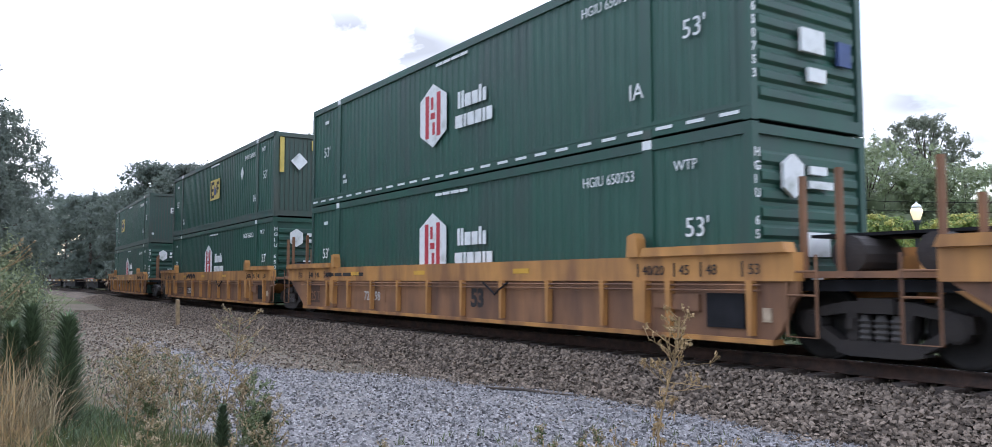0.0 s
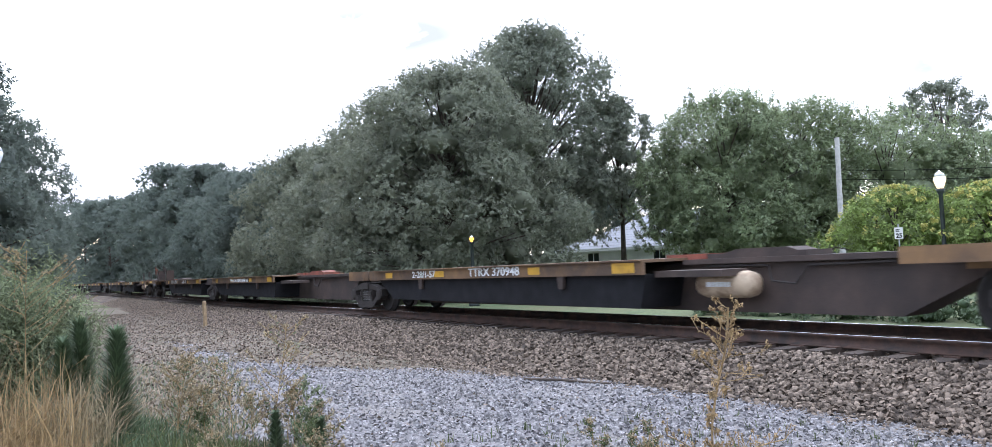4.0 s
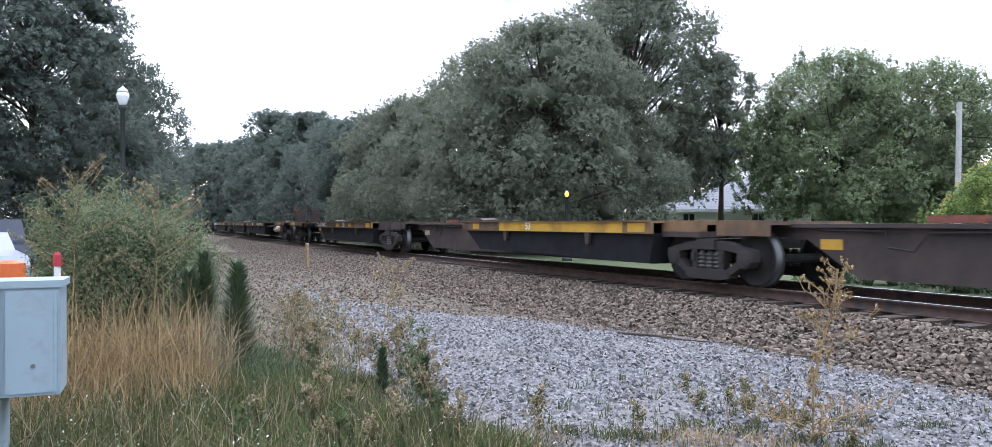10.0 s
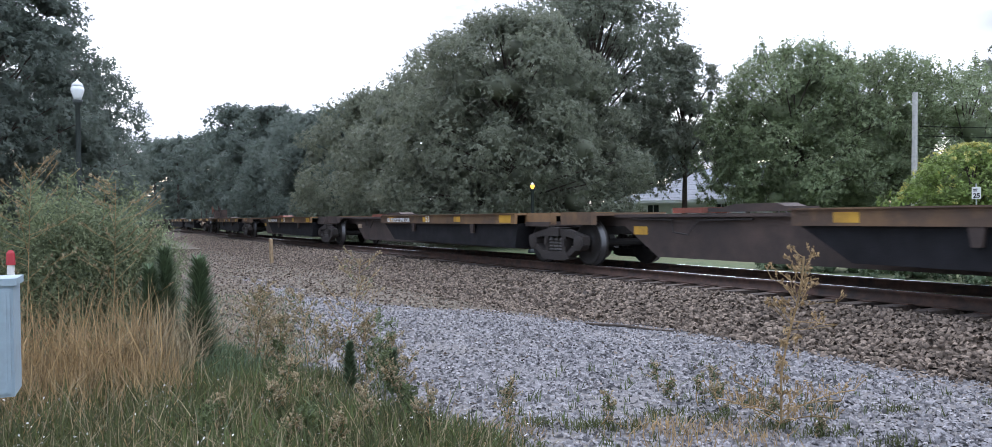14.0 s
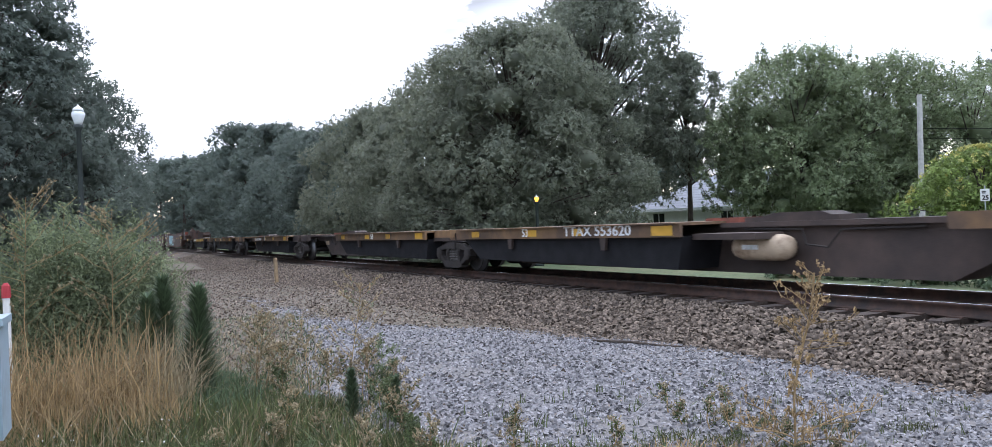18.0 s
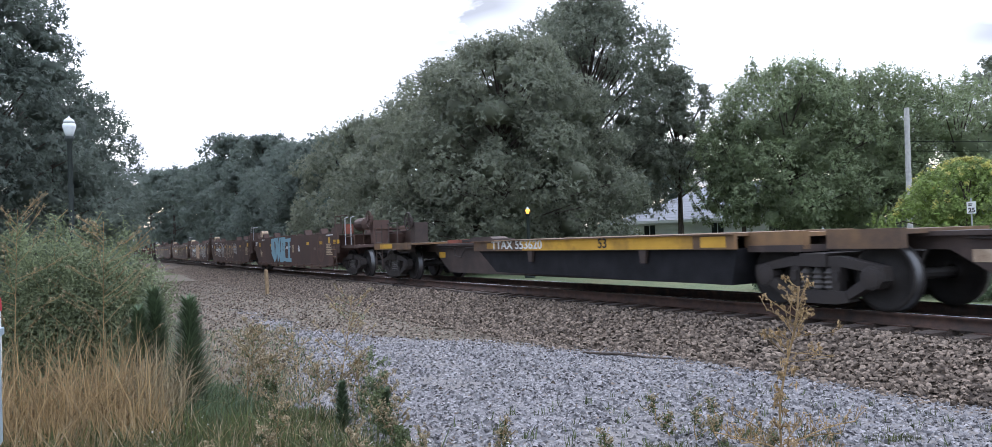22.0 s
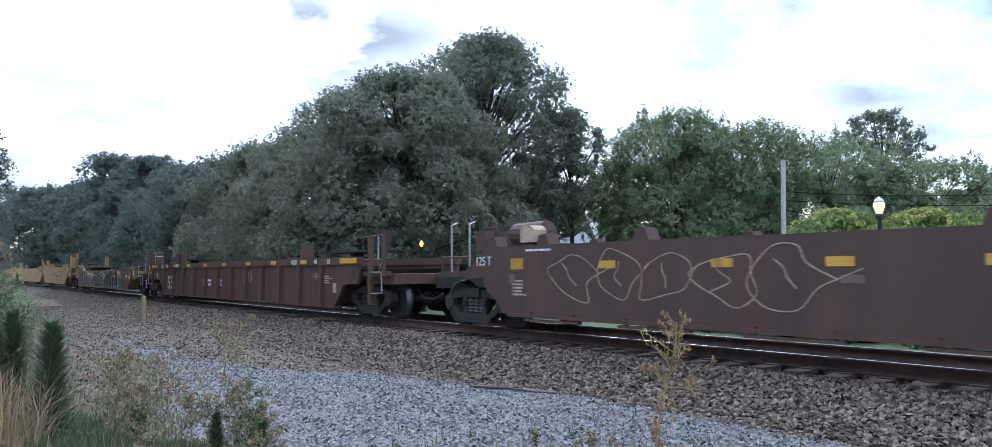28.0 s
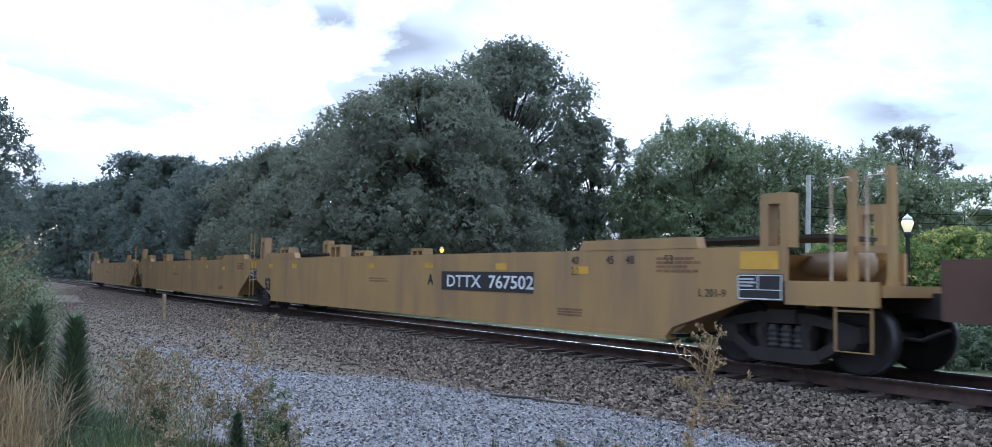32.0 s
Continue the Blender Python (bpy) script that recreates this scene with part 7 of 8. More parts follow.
def tree(x, y, height, radius, mat, leaves, size, seed, label, trunk=0.25, low=0.06, clumps=42, shape="dome", ragged=0.3, group="", open_=0.0, lump=1.0):
    """A tapered trunk with limbs, and a crown of clumps of leaves with an uneven outline."""
    rnd = random.Random(seed)
    z = hill(x, y)
    t = tagged(new("tree"), label, "tree", group)
    t.location = (x, y, z)
    blobs, inner, limbs, stem = [], [], Build(), Build()
    clumps, lump = int(clumps * 1.7), lump * 0.80
    top = height * (0.62 if shape == "tall" else 0.75)
    stem.rod((0, 0, -0.2), (rnd.uniform(-.2, .2), rnd.uniform(-.2, .2), top), trunk, 10, trunk * 0.25)
    for i in range(clumps):
        h = low + (1 - low) * (i + 0.5) / clumps
        if shape == "dome":
            prof = math.sqrt(max(0.0, 1 - max(0.0, (h - 0.30) / 0.72) ** 2.2)) * (0.86 + 0.14 * min(1, h / 0.3))
        elif shape == "tall":
            prof = (0.55 + 0.45 * math.sin(min(1, h / 0.75) * math.pi / 2)) * math.sqrt(max(0.03, 1 - max(0, (h - 0.55) / 0.47) ** 2))
        else:
            prof = math.sqrt(max(0.0, 1 - ((h - 0.48) / 0.60) ** 2))
        a = i * 2.39996 + rnd.uniform(-0.4, 0.4)
        rr = lump * radius * (0.16 + 0.20 * rnd.random()) * (1 if i % 3 else 1.25)
        out = max(0.0, radius * prof - rr * 0.72) * (rnd.uniform(0.62, 1.0 + ragged * 0.5) if i % 5 else rnd.uniform(0.2, 0.5))
        cx, cy, cz = out * math.cos(a), out * math.sin(a), min(height - rr * 0.55, max(rr * 0.6, h * height))
        blobs.append(((cx, cy, cz), (rr * rnd.uniform(0.9, 1.3), rr * rnd.uniform(0.9, 1.3), rr * rnd.uniform(0.65, 0.95))))
        if out + rr < radius * prof * 0.97 and cz + rr < height * 0.90:
            inner.append(blobs[-1])
        if i % 3 == 0:
            limbs.rod((0, 0, max(0.4, cz * 0.70)), (cx * 0.9, cy * 0.9, cz), trunk * 0.22, 6, 0.02)
    if shape == "spiky":
        for i in range(110):
            a, h = i * 2.39996, rnd.uniform(0.25, 0.98)
            rr = radius * math.sqrt(max(0.0, 1 - ((h - 0.48) / 0.60) ** 2)) * rnd.uniform(0.85, 1.05)
            p = Vector((rr * math.cos(a), rr * math.sin(a), h * height))
            d = Vector((math.cos(a) * 0.55, math.sin(a) * 0.55, 1.0)) * rnd.uniform(0.35, 0.85)
            limbs.rod(p - d * 0.3, p + d, 0.014, 4, 0.006)
            for n in range(4):
                blobs.append((tuple(p + d * (0.1 + 0.26 * n)), (0.21 - 0.045 * n, 0.21 - 0.045 * n, 0.22)))
    part("trunk", stem, M["bark"], t)
    part("limb", limbs, M["bark"], t)["kind"] = "stuff"
    v, f = whorls(blobs, int(leaves * 0.95), size * 0.80, seed, 0.40 if open_ == 0 else 0.7, 7 if shape != "spiky" else 6, 0.45 if shape != "spiky" else 0.9, open_ > 0)
    if open_:
        inner = [b for b in inner if b[0][2] < height * 0.55 or rnd.random() < 0.4]
    # Solid cores added behind the leaves so that gaps look less black.
    part("inner_foliage", big_mesh("inner_foliage", *masses(inner, 0.50 if open_ else 0.72 if shape == "spiky" else 0.62 if x > -62 and y > 4 else 0.48, seed)), M[mat], t, "added solid core that fills and brightens the gaps between leaves")["kind"] = "stuff"
    part("crown", big_mesh("crown", v, f), M[mat], t)
    return t


DARK = "dense dark green broadleaf tree beside the track"
tree(-33.0, 18.7, 10.6, 5.7, "leaf", 170000, 0.125, 11, "large domed evergreen tree with glossy dark leaves", 0.35, 0.02, 150, lump=0.75)
tree(-40.6, 18.6, 9.4, 5.6, "leaf", 100000, 0.132, 12, DARK, 0.3, 0.02, 110, lump=0.8)
tree(-51.0, 19.0, 9.4, 5.6, "leaf", 72000, 0.155, 13, DARK, 0.3, 0.02, 90, lump=0.85)
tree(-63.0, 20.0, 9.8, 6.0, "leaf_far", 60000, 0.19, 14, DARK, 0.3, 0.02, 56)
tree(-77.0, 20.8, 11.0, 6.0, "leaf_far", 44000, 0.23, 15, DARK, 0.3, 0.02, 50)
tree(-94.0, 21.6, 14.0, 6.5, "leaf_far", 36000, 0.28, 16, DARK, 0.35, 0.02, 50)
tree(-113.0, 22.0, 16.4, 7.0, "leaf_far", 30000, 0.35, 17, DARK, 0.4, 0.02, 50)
tree(-37.4, 26.7, 14.8, 5.2, "leaf_tall", 140000, 0.135, 18, "tall ragged oak with sky showing through its crown", 0.34, 0.20, 185, "tall", 0.5, open_=1, lump=0.72)
tree(-35.0, 31.0, 10.9, 2.4, "leaf_tall", 26000, 0.132, 19, "slender tree with a raised open crown", 0.2, 0.42, 60, "tall", 0.6, open_=1, lump=0.9)
LIGHT = "mid-green leafy tree with feathery upright branch tips"
tree(-29.9, 30.6, 7.0, 2.3, "leaf_light", 34000, 0.110, 20, LIGHT, 0.14, 0.34, 60, "spiky", 0.9, "street trees")
tree(-27.6, 31.5, 9.3, 3.3, "leaf_light", 78000, 0.110, 21, LIGHT, 0.2, 0.20, 80, "spiky", 0.9, "street trees")
tree(-27.0, 35.4, 8.8, 3.9, "leaf_light", 76000, 0.115, 22, LIGHT, 0.2, 0.18, 80, "spiky", 0.9, "street trees")
tree(-24.6, 40.4, 8.4, 4.2, "leaf_light", 46000, 0.135, 23, LIGHT, 0.2, 0.10, 64, "spiky", 0.9, "street trees")
tree(-21.2, 44.0, 7.1, 4.0, "leaf_light", 36000, 0.145, 24, LIGHT, 0.2, 0.10, 60, "spiky", 0.9, "street trees")
tree(-33.0, 62.0, 13.9, 3.5, "leaf_tall", 26000, 0.17, 25, "tall dark tree with an open crown", 0.3, 0.30, 70, "tall", 0.8, open_=1, lump=0.7)
for i, (x, y, h, r) in enumerate([(-26, 74, 10, 7), (-12, 70, 9, 7), (2, 66, 9, 7), (-50, 66, 11, 7), (-62, 52, 10, 7), (-76, 40, 11, 7), (16, 60, 8, 7)]):
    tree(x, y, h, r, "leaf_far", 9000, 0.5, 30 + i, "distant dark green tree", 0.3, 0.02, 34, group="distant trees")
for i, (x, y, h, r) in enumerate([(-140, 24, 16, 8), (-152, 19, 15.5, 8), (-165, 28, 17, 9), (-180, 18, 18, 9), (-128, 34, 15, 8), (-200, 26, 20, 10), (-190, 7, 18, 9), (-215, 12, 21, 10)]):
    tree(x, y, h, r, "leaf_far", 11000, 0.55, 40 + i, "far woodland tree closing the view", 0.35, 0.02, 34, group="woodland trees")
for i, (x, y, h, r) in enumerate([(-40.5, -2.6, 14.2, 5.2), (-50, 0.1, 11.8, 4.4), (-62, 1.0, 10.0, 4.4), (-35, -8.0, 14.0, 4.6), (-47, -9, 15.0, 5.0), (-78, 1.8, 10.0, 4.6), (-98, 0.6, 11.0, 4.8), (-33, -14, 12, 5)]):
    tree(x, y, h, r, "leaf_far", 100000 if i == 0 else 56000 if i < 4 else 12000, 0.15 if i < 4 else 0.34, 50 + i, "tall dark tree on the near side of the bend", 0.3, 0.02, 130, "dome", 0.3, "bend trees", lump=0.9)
for i, (x, y, h, r) in enumerate([(-16.2, 26.8, 3.5, 2.3), (-12.9, 26.6, 3.3, 2.2), (-9.8, 27.2, 3.2, 2.3), (-6.4, 27.6, 3.2, 2.3)]):
    shrub = tree(x, y, h, r, "leaf_bush", 24000, 0.10, 60 + i, "yellow-green flowering shrub behind the track", 0.08, 0.02, 44, "dome", 0.5, "flowering shrubs")
    bloom = np.random.default_rng(300 + i)
    spots = [((r * 0.98 * math.sin(p) * math.cos(q), r * 0.98 * math.sin(p) * math.sin(q), h * (0.34 + 0.70 * math.cos(p))), (0.11, 0.11, 0.09)) for p, q in bloom.uniform((0.05, -3.14), (1.35, 3.14), (110, 2))]
    part("blossom", big_mesh("blossom", *leaf_cloud(spots, 1500, 0.055, 310 + i)), M["flower"], shrub, "pale yellow flower clusters")["kind"] = "stuff"
# The hedge takes the dark weed leaf, standing in for shade behind the train.
for i, (x, y, h, r) in enumerate([(-14.3 + 1.7 * k, 16.0 + 0.25 * math.sin(2.1 * k), 0.74 + 0.08 * math.sin(3.7 * k), 1.0) for k in range(11)]):
    tree(x, y, h, r, "weed_dark", 5000, 0.06, 66 + i, "low clipped hedge shrub, its dark leaf colour standing in for shade", 0.04, 0.02, 24, "dome", 0.3, "hedge shrubs")

# ---------------------------------------------------------------- house, lamps, pole, sign
def house(x, y, turn, wx, wy, eave, ridge):
    h = tagged(new("house"), "small white clapboard house under a grey shingled roof", "house")
    h.matrix_basis = pose(x, y, hill(x, y), 0, 0, turn)
    walls = Build().box(-wx / 2, wx / 2, -wy / 2, -wy / 2 + 0.2, 0, eave).box(-wx / 2, wx / 2, wy / 2 - 0.2, wy / 2, 0, eave)
    hip = 5.8
    walls.add([(wx / 2, -wy / 2, 0), (wx / 2, wy / 2, 0), (wx / 2, wy / 2, eave), (wx / 2, 0, ridge), (wx / 2, -wy / 2, eave)], [(0, 1, 2, 3, 4)])
    walls.add([(-wx / 2, wy / 2, 0), (-wx / 2, -wy / 2, 0), (-wx / 2, -wy / 2, eave), (-wx / 2, wy / 2, eave)], [(0, 1, 2, 3)])
    part("hip_roof", Build().add([(-wx / 2 - 0.4, -wy / 2 - 0.45, eave - 0.2), (-wx / 2 - 0.4, wy / 2 + 0.45, eave - 0.2), (-wx / 2 - 0.4 + hip, 0, ridge)], [(0, 2, 1)]), M["shingle"], h)
    part("wall", walls, M["siding"], h)
    for i in range(int(eave / 0.2)):
        part("siding_board", kept(f"board {wx}", lambda: Build().slab([(-wx / 2, 0), (-wx / 2, 0.195), (wx / 2, 0.195), (wx / 2, 0)][::-1], -0.025, 0.0)), M["siding"], h, at=pose(0, -wy / 2 - 0.002, 0.2 * i, -3))
    for s in (-1, 1):
        n, up = 14, (ridge - eave + 0.2) / (wy / 2 + 0.45)
        for i in range(n):
            y0, y1 = s * (wy / 2 + 0.45) * (1 - i / n), s * (wy / 2 + 0.45) * (1 - (i + 1.15) / n)
            z0, z1 = eave - 0.2 + up * abs(s * (wy / 2 + 0.45) - y0), eave - 0.2 + up * abs(s * (wy / 2 + 0.45) - y1)
            xa, xb = -wx / 2 - 0.4 + hip * i / n, -wx / 2 - 0.4 + hip * min(1, (i + 1.15) / n)
            part("shingle_course", Build().add([(xa, y0, z0 + 0.012), (wx / 2 + 0.4, y0, z0 + 0.012), (wx / 2 + 0.4, y1, z1), (xb, y1, z1), (xa, y0, z0), (wx / 2 + 0.4, y0, z0)], [(0, 1, 2, 3), (4, 5, 1, 0)]), M["shingle"], h)
        part("fascia", Build().box(-wx / 2 - 0.4, wx / 2 + 0.4, s * (wy / 2 + 0.45) - 0.02, s * (wy / 2 + 0.45) + 0.02, eave - 0.36, eave - 0.17), M["siding"], h)
    for k in (-0.32, 0.05, 0.34):
        w = part("window", Build().box(k * wx - 0.45, k * wx + 0.45, -wy / 2 - 0.06, -wy / 2 + 0.05, 1.0, 2.1), M["siding"], h)
        for q in (-0.2, 0.2):
            part("pane", Build().box(k * wx + q - 0.17, k * wx + q + 0.17, -wy / 2 - 0.07, -wy / 2 - 0.04, 1.08, 2.02), M["glass"], w)
    return h


house(-40.2, 39.6, 30, 12, 8, 2.5, 4.7)


def street_lamp(x, y, top, lit, size=1.0):
    lamp = tagged(new("street_lamp"), "acorn-globe street lamp on a dark fluted iron post" + (", lit" if lit else ""), "street lamp", "street lamps")
    z = hill(x, y)
    lamp.location = (x, y, z)
    h = top - z
    post = Build().lathe([(0.20, 0.0), (0.20, 0.12), (0.13, 0.2), (0.12, 0.55), (0.07, 0.65), (0.06, h - 0.95 * size), (0.10, h - 0.85 * size), (0.13, h - 0.72 * size)], n=14)
    part("post", post, M["lamp_post"], lamp, smooth=True)
    g = part("globe", Build().lathe([(0.11 * size, h - 0.72 * size), (0.155 * size, h - 0.60 * size), (0.215 * size, h - 0.42 * size), (0.225 * size, h - 0.33 * size), (0.19 * size, h - 0.26 * size)], n=18), M["globe_lit" if lit and size < 0.5 else "globe_warm" if lit else "globe"], lamp, smooth=True)
    if lit and size < 0.5:
        part("bulb", Build().lathe([(0.02, h - 0.58 * size), (0.17 * size, h - 0.50 * size), (0.245 * size, h - 0.46 * size), (0.245 * size, h - 0.38 * size), (0.14 * size, h - 0.34 * size)], n=14), M["globe_lit"], lamp, "glowing amber bulb")
    part("cap", Build().lathe([(0.20 * size, h - 0.24 * size), (0.16 * size, h - 0.14 * size), (0.07 * size, h - 0.08 * size), (0.03 * size, h - 0.03), (0.01, h)], n=14), M["globe"], lamp, smooth=True)
    return lamp


street_lamp(-24.0, 0.50, 4.78, False, 0.75)
street_lamp(-13.5, 24.95, 3.40, True, 0.80)
street_lamp(-26.2, 15.75, 2.28, True, 0.36)

pole = tagged(new("utility_pole"), "bleached grey wooden utility pole with sagging wires", "utility pole")
pole.location = (-21.4, 31.4, hill(-21.4, 31.4))
part("pole", Build().rod((0, 0, 0), (0.12, 0, 6.3), 0.13, 12, 0.10), M["pole"], pole)
for k, (dx, dy, z1) in enumerate(((14, 6, 4.6), (16, 9, 4.2), (9, 3, 3.0))):
    pts = [(0.1 + dx * u, dy * u, 4.9 - 0.4 * k + (z1 - 4.9 + 0.4 * k) * u - 1.6 * u * (1 - u)) for u in np.linspace(0, 1, 13)]
    part("wire", Build().path(pts, 0.012, 5), M["belly"], pole)

sign = tagged(new("speed_sign"), "white speed limit sign on a thin steel post", "road sign")
sign.matrix_basis = pose(-14.6, 24.4, hill(-14.6, 24.4), 0, 0, 31)
part("post", Build().rod((0, 0.03, 0), (0, 0.03, 2.2), 0.02, 8), M["bare"], sign)
face = part("sign_face", Build().box(-0.12, 0.12, -0.01, 0.01, 1.74, 2.10), M["signface"], sign)
write("25", -0.085, 1.78, 0.13, M["ink"], sign, -0.016, 0.006)
bars(-0.08, 1.95, 2, 0.16, 0.10, M["ink"], sign, -0.014, 3)

# ---------------------------------------------------------------- yard things
marker = tagged(new("wooden_stake"), "short weathered wooden stake leaning in the ballast edge", "stake")
marker.matrix_basis = pose(-30.6, 7.0, -0.64, 0, -4, 12)
part("stake", Build().box(-0.06, 0.06, -0.05, 0.05, 0, 0.9).slab([(-0.06, 0.9), (-0.04, 0.95), (0.05, 0.93), (0.06, 0.9)][::-1], -0.05, 0.05), M["timber"], marker)

stick = tagged(new("fallen_branch"), "bare brown branch lying on the gravel", "branch")
part("branch", Build().rod((-9.9, 6.8, -0.56), (-9.3, 7.02, -0.54), 0.02, 7, 0.018).rod((-9.3, 7.02, -0.54), (-8.8, 7.2, -0.555), 0.018, 7, 0.014).rod((-8.8, 7.2, -0.555), (-8.4, 7.5, -0.56), 0.014, 6, 0.006).rod((-9.3, 7.02, -0.54), (-9.05, 7.3, -0.50), 0.010, 5, 0.004), M["bark"], stick)

cabinet = tagged(new("utility_pedestal"), "grey-blue enamelled utility pedestal on a square post", "utility box")
cabinet.matrix_basis = pose(-6.0, -0.562, -0.60, 0, 0, 86)
body = part("cabinet", Build().box(-0.28, 0.28, -0.18, 0.18, 0.59, 1.27), M["box"], cabinet)
part("lid", Build().slab([(-0.30, 1.27), (-0.30, 1.315), (0.30, 1.315), (0.30, 1.27)][::-1], -0.20, 0.20), M["box"], body)
part("door", Build().box(-0.02, 0.265, -0.195, -0.18, 0.61, 1.25), M["box"], body)
part("door_edge", Build().box(0.225, 0.245, -0.20, -0.195, 0.62, 1.24), M["box"], body)
part("bolt", Build().rod((0.13, -0.205, 0.78), (0.13, -0.195, 0.78), 0.014, 8), M["bolt"], body)
part("post", Build().box(-0.30, -0.05, -0.22, -0.18, -0.02, 1.26).box(-0.28, -0.05, -0.18, 0.16, -0.02, 0.60), M["box"], cabinet)
for z in (0.25, 0.45):
    part("bolt", Build().rod((-0.15, -0.232, z), (-0.15, -0.22, z), 0.014, 8), M["bolt"], cabinet)

flag = tagged(new("marker_post"), "small red and white marker post among weeds", "marker post")
flag.location = (-9.69, -0.47, -0.62)
part("post", Build().lathe([(0.035, 0), (0.035, 1.25)], n=10), M["signface"], flag)
part("cap", Build().lathe([(0.045, 1.24), (0.04, 1.36), (0.02, 1.39)], n=10), M["red"], flag)


def parked_car(x, y, turn, paint, tall, label):
    c = tagged(new("parked_car"), label, "car")
    c.matrix_basis = pose(x, y, hill(x, y), 0, 0, turn)
    h = 1.45 + tall
    out = [(-2.25, 0.35), (-2.3, 0.75), (-2.1, 0.95 + tall * 0.3), (-1.7, h - 0.1), (-1.3, h), (0.3, h), (1.0, 0.98 + tall * 0.3), (2.1, 0.85 + tall * 0.3), (2.3, 0.6), (2.25, 0.32)]
    part("body", Build().slab(out[::-1], -0.85, 0.85), M[paint], c)
    for s in (-1, 1):
        part("window", Build().slab([(-1.6, 1.0 + tall * 0.4), (-1.45, h - 0.12), (0.2, h - 0.12), (0.75, 1.0 + tall * 0.4)][::-1], s * 0.86 - 0.01, s * 0.86 + 0.01), M["glass"], c)
        for wx in (-1.4, 1.4):
            w = part("wheel", Build().lathe([(0.2, -0.1), (0.33, -0.1), (0.33, 0.1), (0.2, 0.1)], n=18, axis="y"), M["rubber"], c, at=pose(wx, s * 0.8, 0.33))
            part("rim", Build().lathe([(0.05, -0.11), (0.2, -0.105), (0.2, 0.105), (0.05, 0.11)], n=14, axis="y"), M["bare"], w)
    return c


parked_car(-26.5, -3.3, 20, "carwhite", 0.0, "silver sedan parked behind the weeds")
parked_car(-32.5, -3.4, 15, "cardark", 0.35, "dark blue sport utility vehicle parked behind the weeds")
barrel = tagged(new("traffic_barrel"), "orange and white striped traffic barrel", "traffic barrel")
barrel.location = (-17.5, -1.55, -0.62)
part("drum", Build().lathe([(0.30, 0), (0.29, 0.1), (0.25, 0.12), (0.24, 0.95), (0.12, 1.0)], n=16), M["safety"], barrel)
part("stripe", Build().lathe([(0.253, 0.4), (0.255, 0.56)], n=16), M["white"], barrel)

# ---------------------------------------------------------------- weeds
def blades(name, count, place, tall, wide, mat, label, seed, lean=0.35, curl=0.5):
    """Grass blades of three segments each."""
    rng = np.random.default_rng(seed)
    p = place(rng, count)
    n = len(p)
    h = rng.uniform(tall[0], tall[1], n) * (p[:, 3] if p.shape[1] > 3 else 1)
    p = p[:, :3]
    a, b = rng.uniform(0, 2 * np.pi, n), rng.uniform(0, 2 * np.pi, n)
    way = np.stack([np.cos(a), np.sin(a), 0 * a], -1)
    side = np.stack([np.cos(b), np.sin(b), 0 * b], -1) * (wide * rng.uniform(0.6, 1.3, n))[:, None]
    l, k = rng.normal(scale=lean, size=n)[:, None], rng.uniform(0, curl, n)[:, None]
    up, hh = np.array([0, 0, 1.0]), h[:, None]
    q = [p + hh * (u * (up * (1 - 0.35 * k * u * u) + way * l) + way * k * u ** 2.6 * 0.7) for u in (0, 0.4, 0.75, 1.0)]
    v = np.stack([q[0] - side, q[0] + side, q[1] - side * 0.9, q[1] + side * 0.9, q[2] - side * 0.6, q[2] + side * 0.6, q[3] - side * 0.08, q[3] + side * 0.08], 1)
    f = np.array([(0, 1, 3, 2), (2, 3, 5, 4), (4, 5, 7, 6)])[None] + 8 * np.arange(n)[:, None, None]
    return tagged(put(name, big_mesh(name, v.reshape(-1, 3), f.reshape(-1, 4)), mat), label, "grass", kind="stuff")


def wedge(b0, b1, d0, d1, power=1.0, clump=0.0):
    """Places in a fan round the yard's corner: bearings from +y towards -x in degrees, distances in metres."""
    def place(rng, n):
        b = np.radians(rng.uniform(b0, b1, n))
        d = d0 + (d1 - d0) * rng.random(n) ** power
        x, y = -np.sin(b) * d, np.cos(b) * d
        ok = y < yard_edge(x) - 0.1 + 0.45 * rng.random(n) ** 3
        if clump:
            ok &= (np.sin(x * 3.1 + 2) * np.sin(y * 3.7 + x) + rng.normal(scale=0.5, size=n)) > clump
        x, y = x[ok], y[ok]
        s = np.clip(1.15 - 0.9 * np.maximum(0, y - yard_edge(x) + 0.7), 0.30, 1.2)
        return np.stack([x, y, -0.62 + 0.05 * np.sin(x * 0.37 + 1) * np.cos(y * 0.31), s], -1)
    return place


blades("grass", 19000, wedge(56, 104, 3.4, 8.5, 0.9), (0.12, 0.38), 0.006, M["grass"], "tangled green grass on the verge", 71, 0.4, 0.8)
blades("grass", 7000, wedge(56, 104, 3.6, 8.2, 1.0, 0.2), (0.12, 0.34), 0.005, M["straw"], "dry straw among the green grass", 72, 0.5, 0.8)
blades("dry_grass", 1500, wedge(84.5, 98, 8.3, 9.8), (0.40, 1.12), 0.0048, M["straw"], "tall dry tan grass", 73, 0.26, 1.3)
blades("dry_grass", 700, wedge(82.4, 85.5, 8.6, 9.8), (0.40, 0.95), 0.004, M["seed"], "thin greyish dry grass beside the spires", 79, 0.25, 1.3)
blades("dry_grass", 900, wedge(82.5, 98, 7.6, 8.6), (0.25, 0.6), 0.0045, M["straw"], "thin dry grass stems", 76, 0.35, 0.9)
blades("grass", 2600, wedge(84, 100, 10, 30, 0.8), (0.25, 0.6), 0.010, M["seed"], "rough drying grass along the yard's edge", 74, 0.35, 0.6)


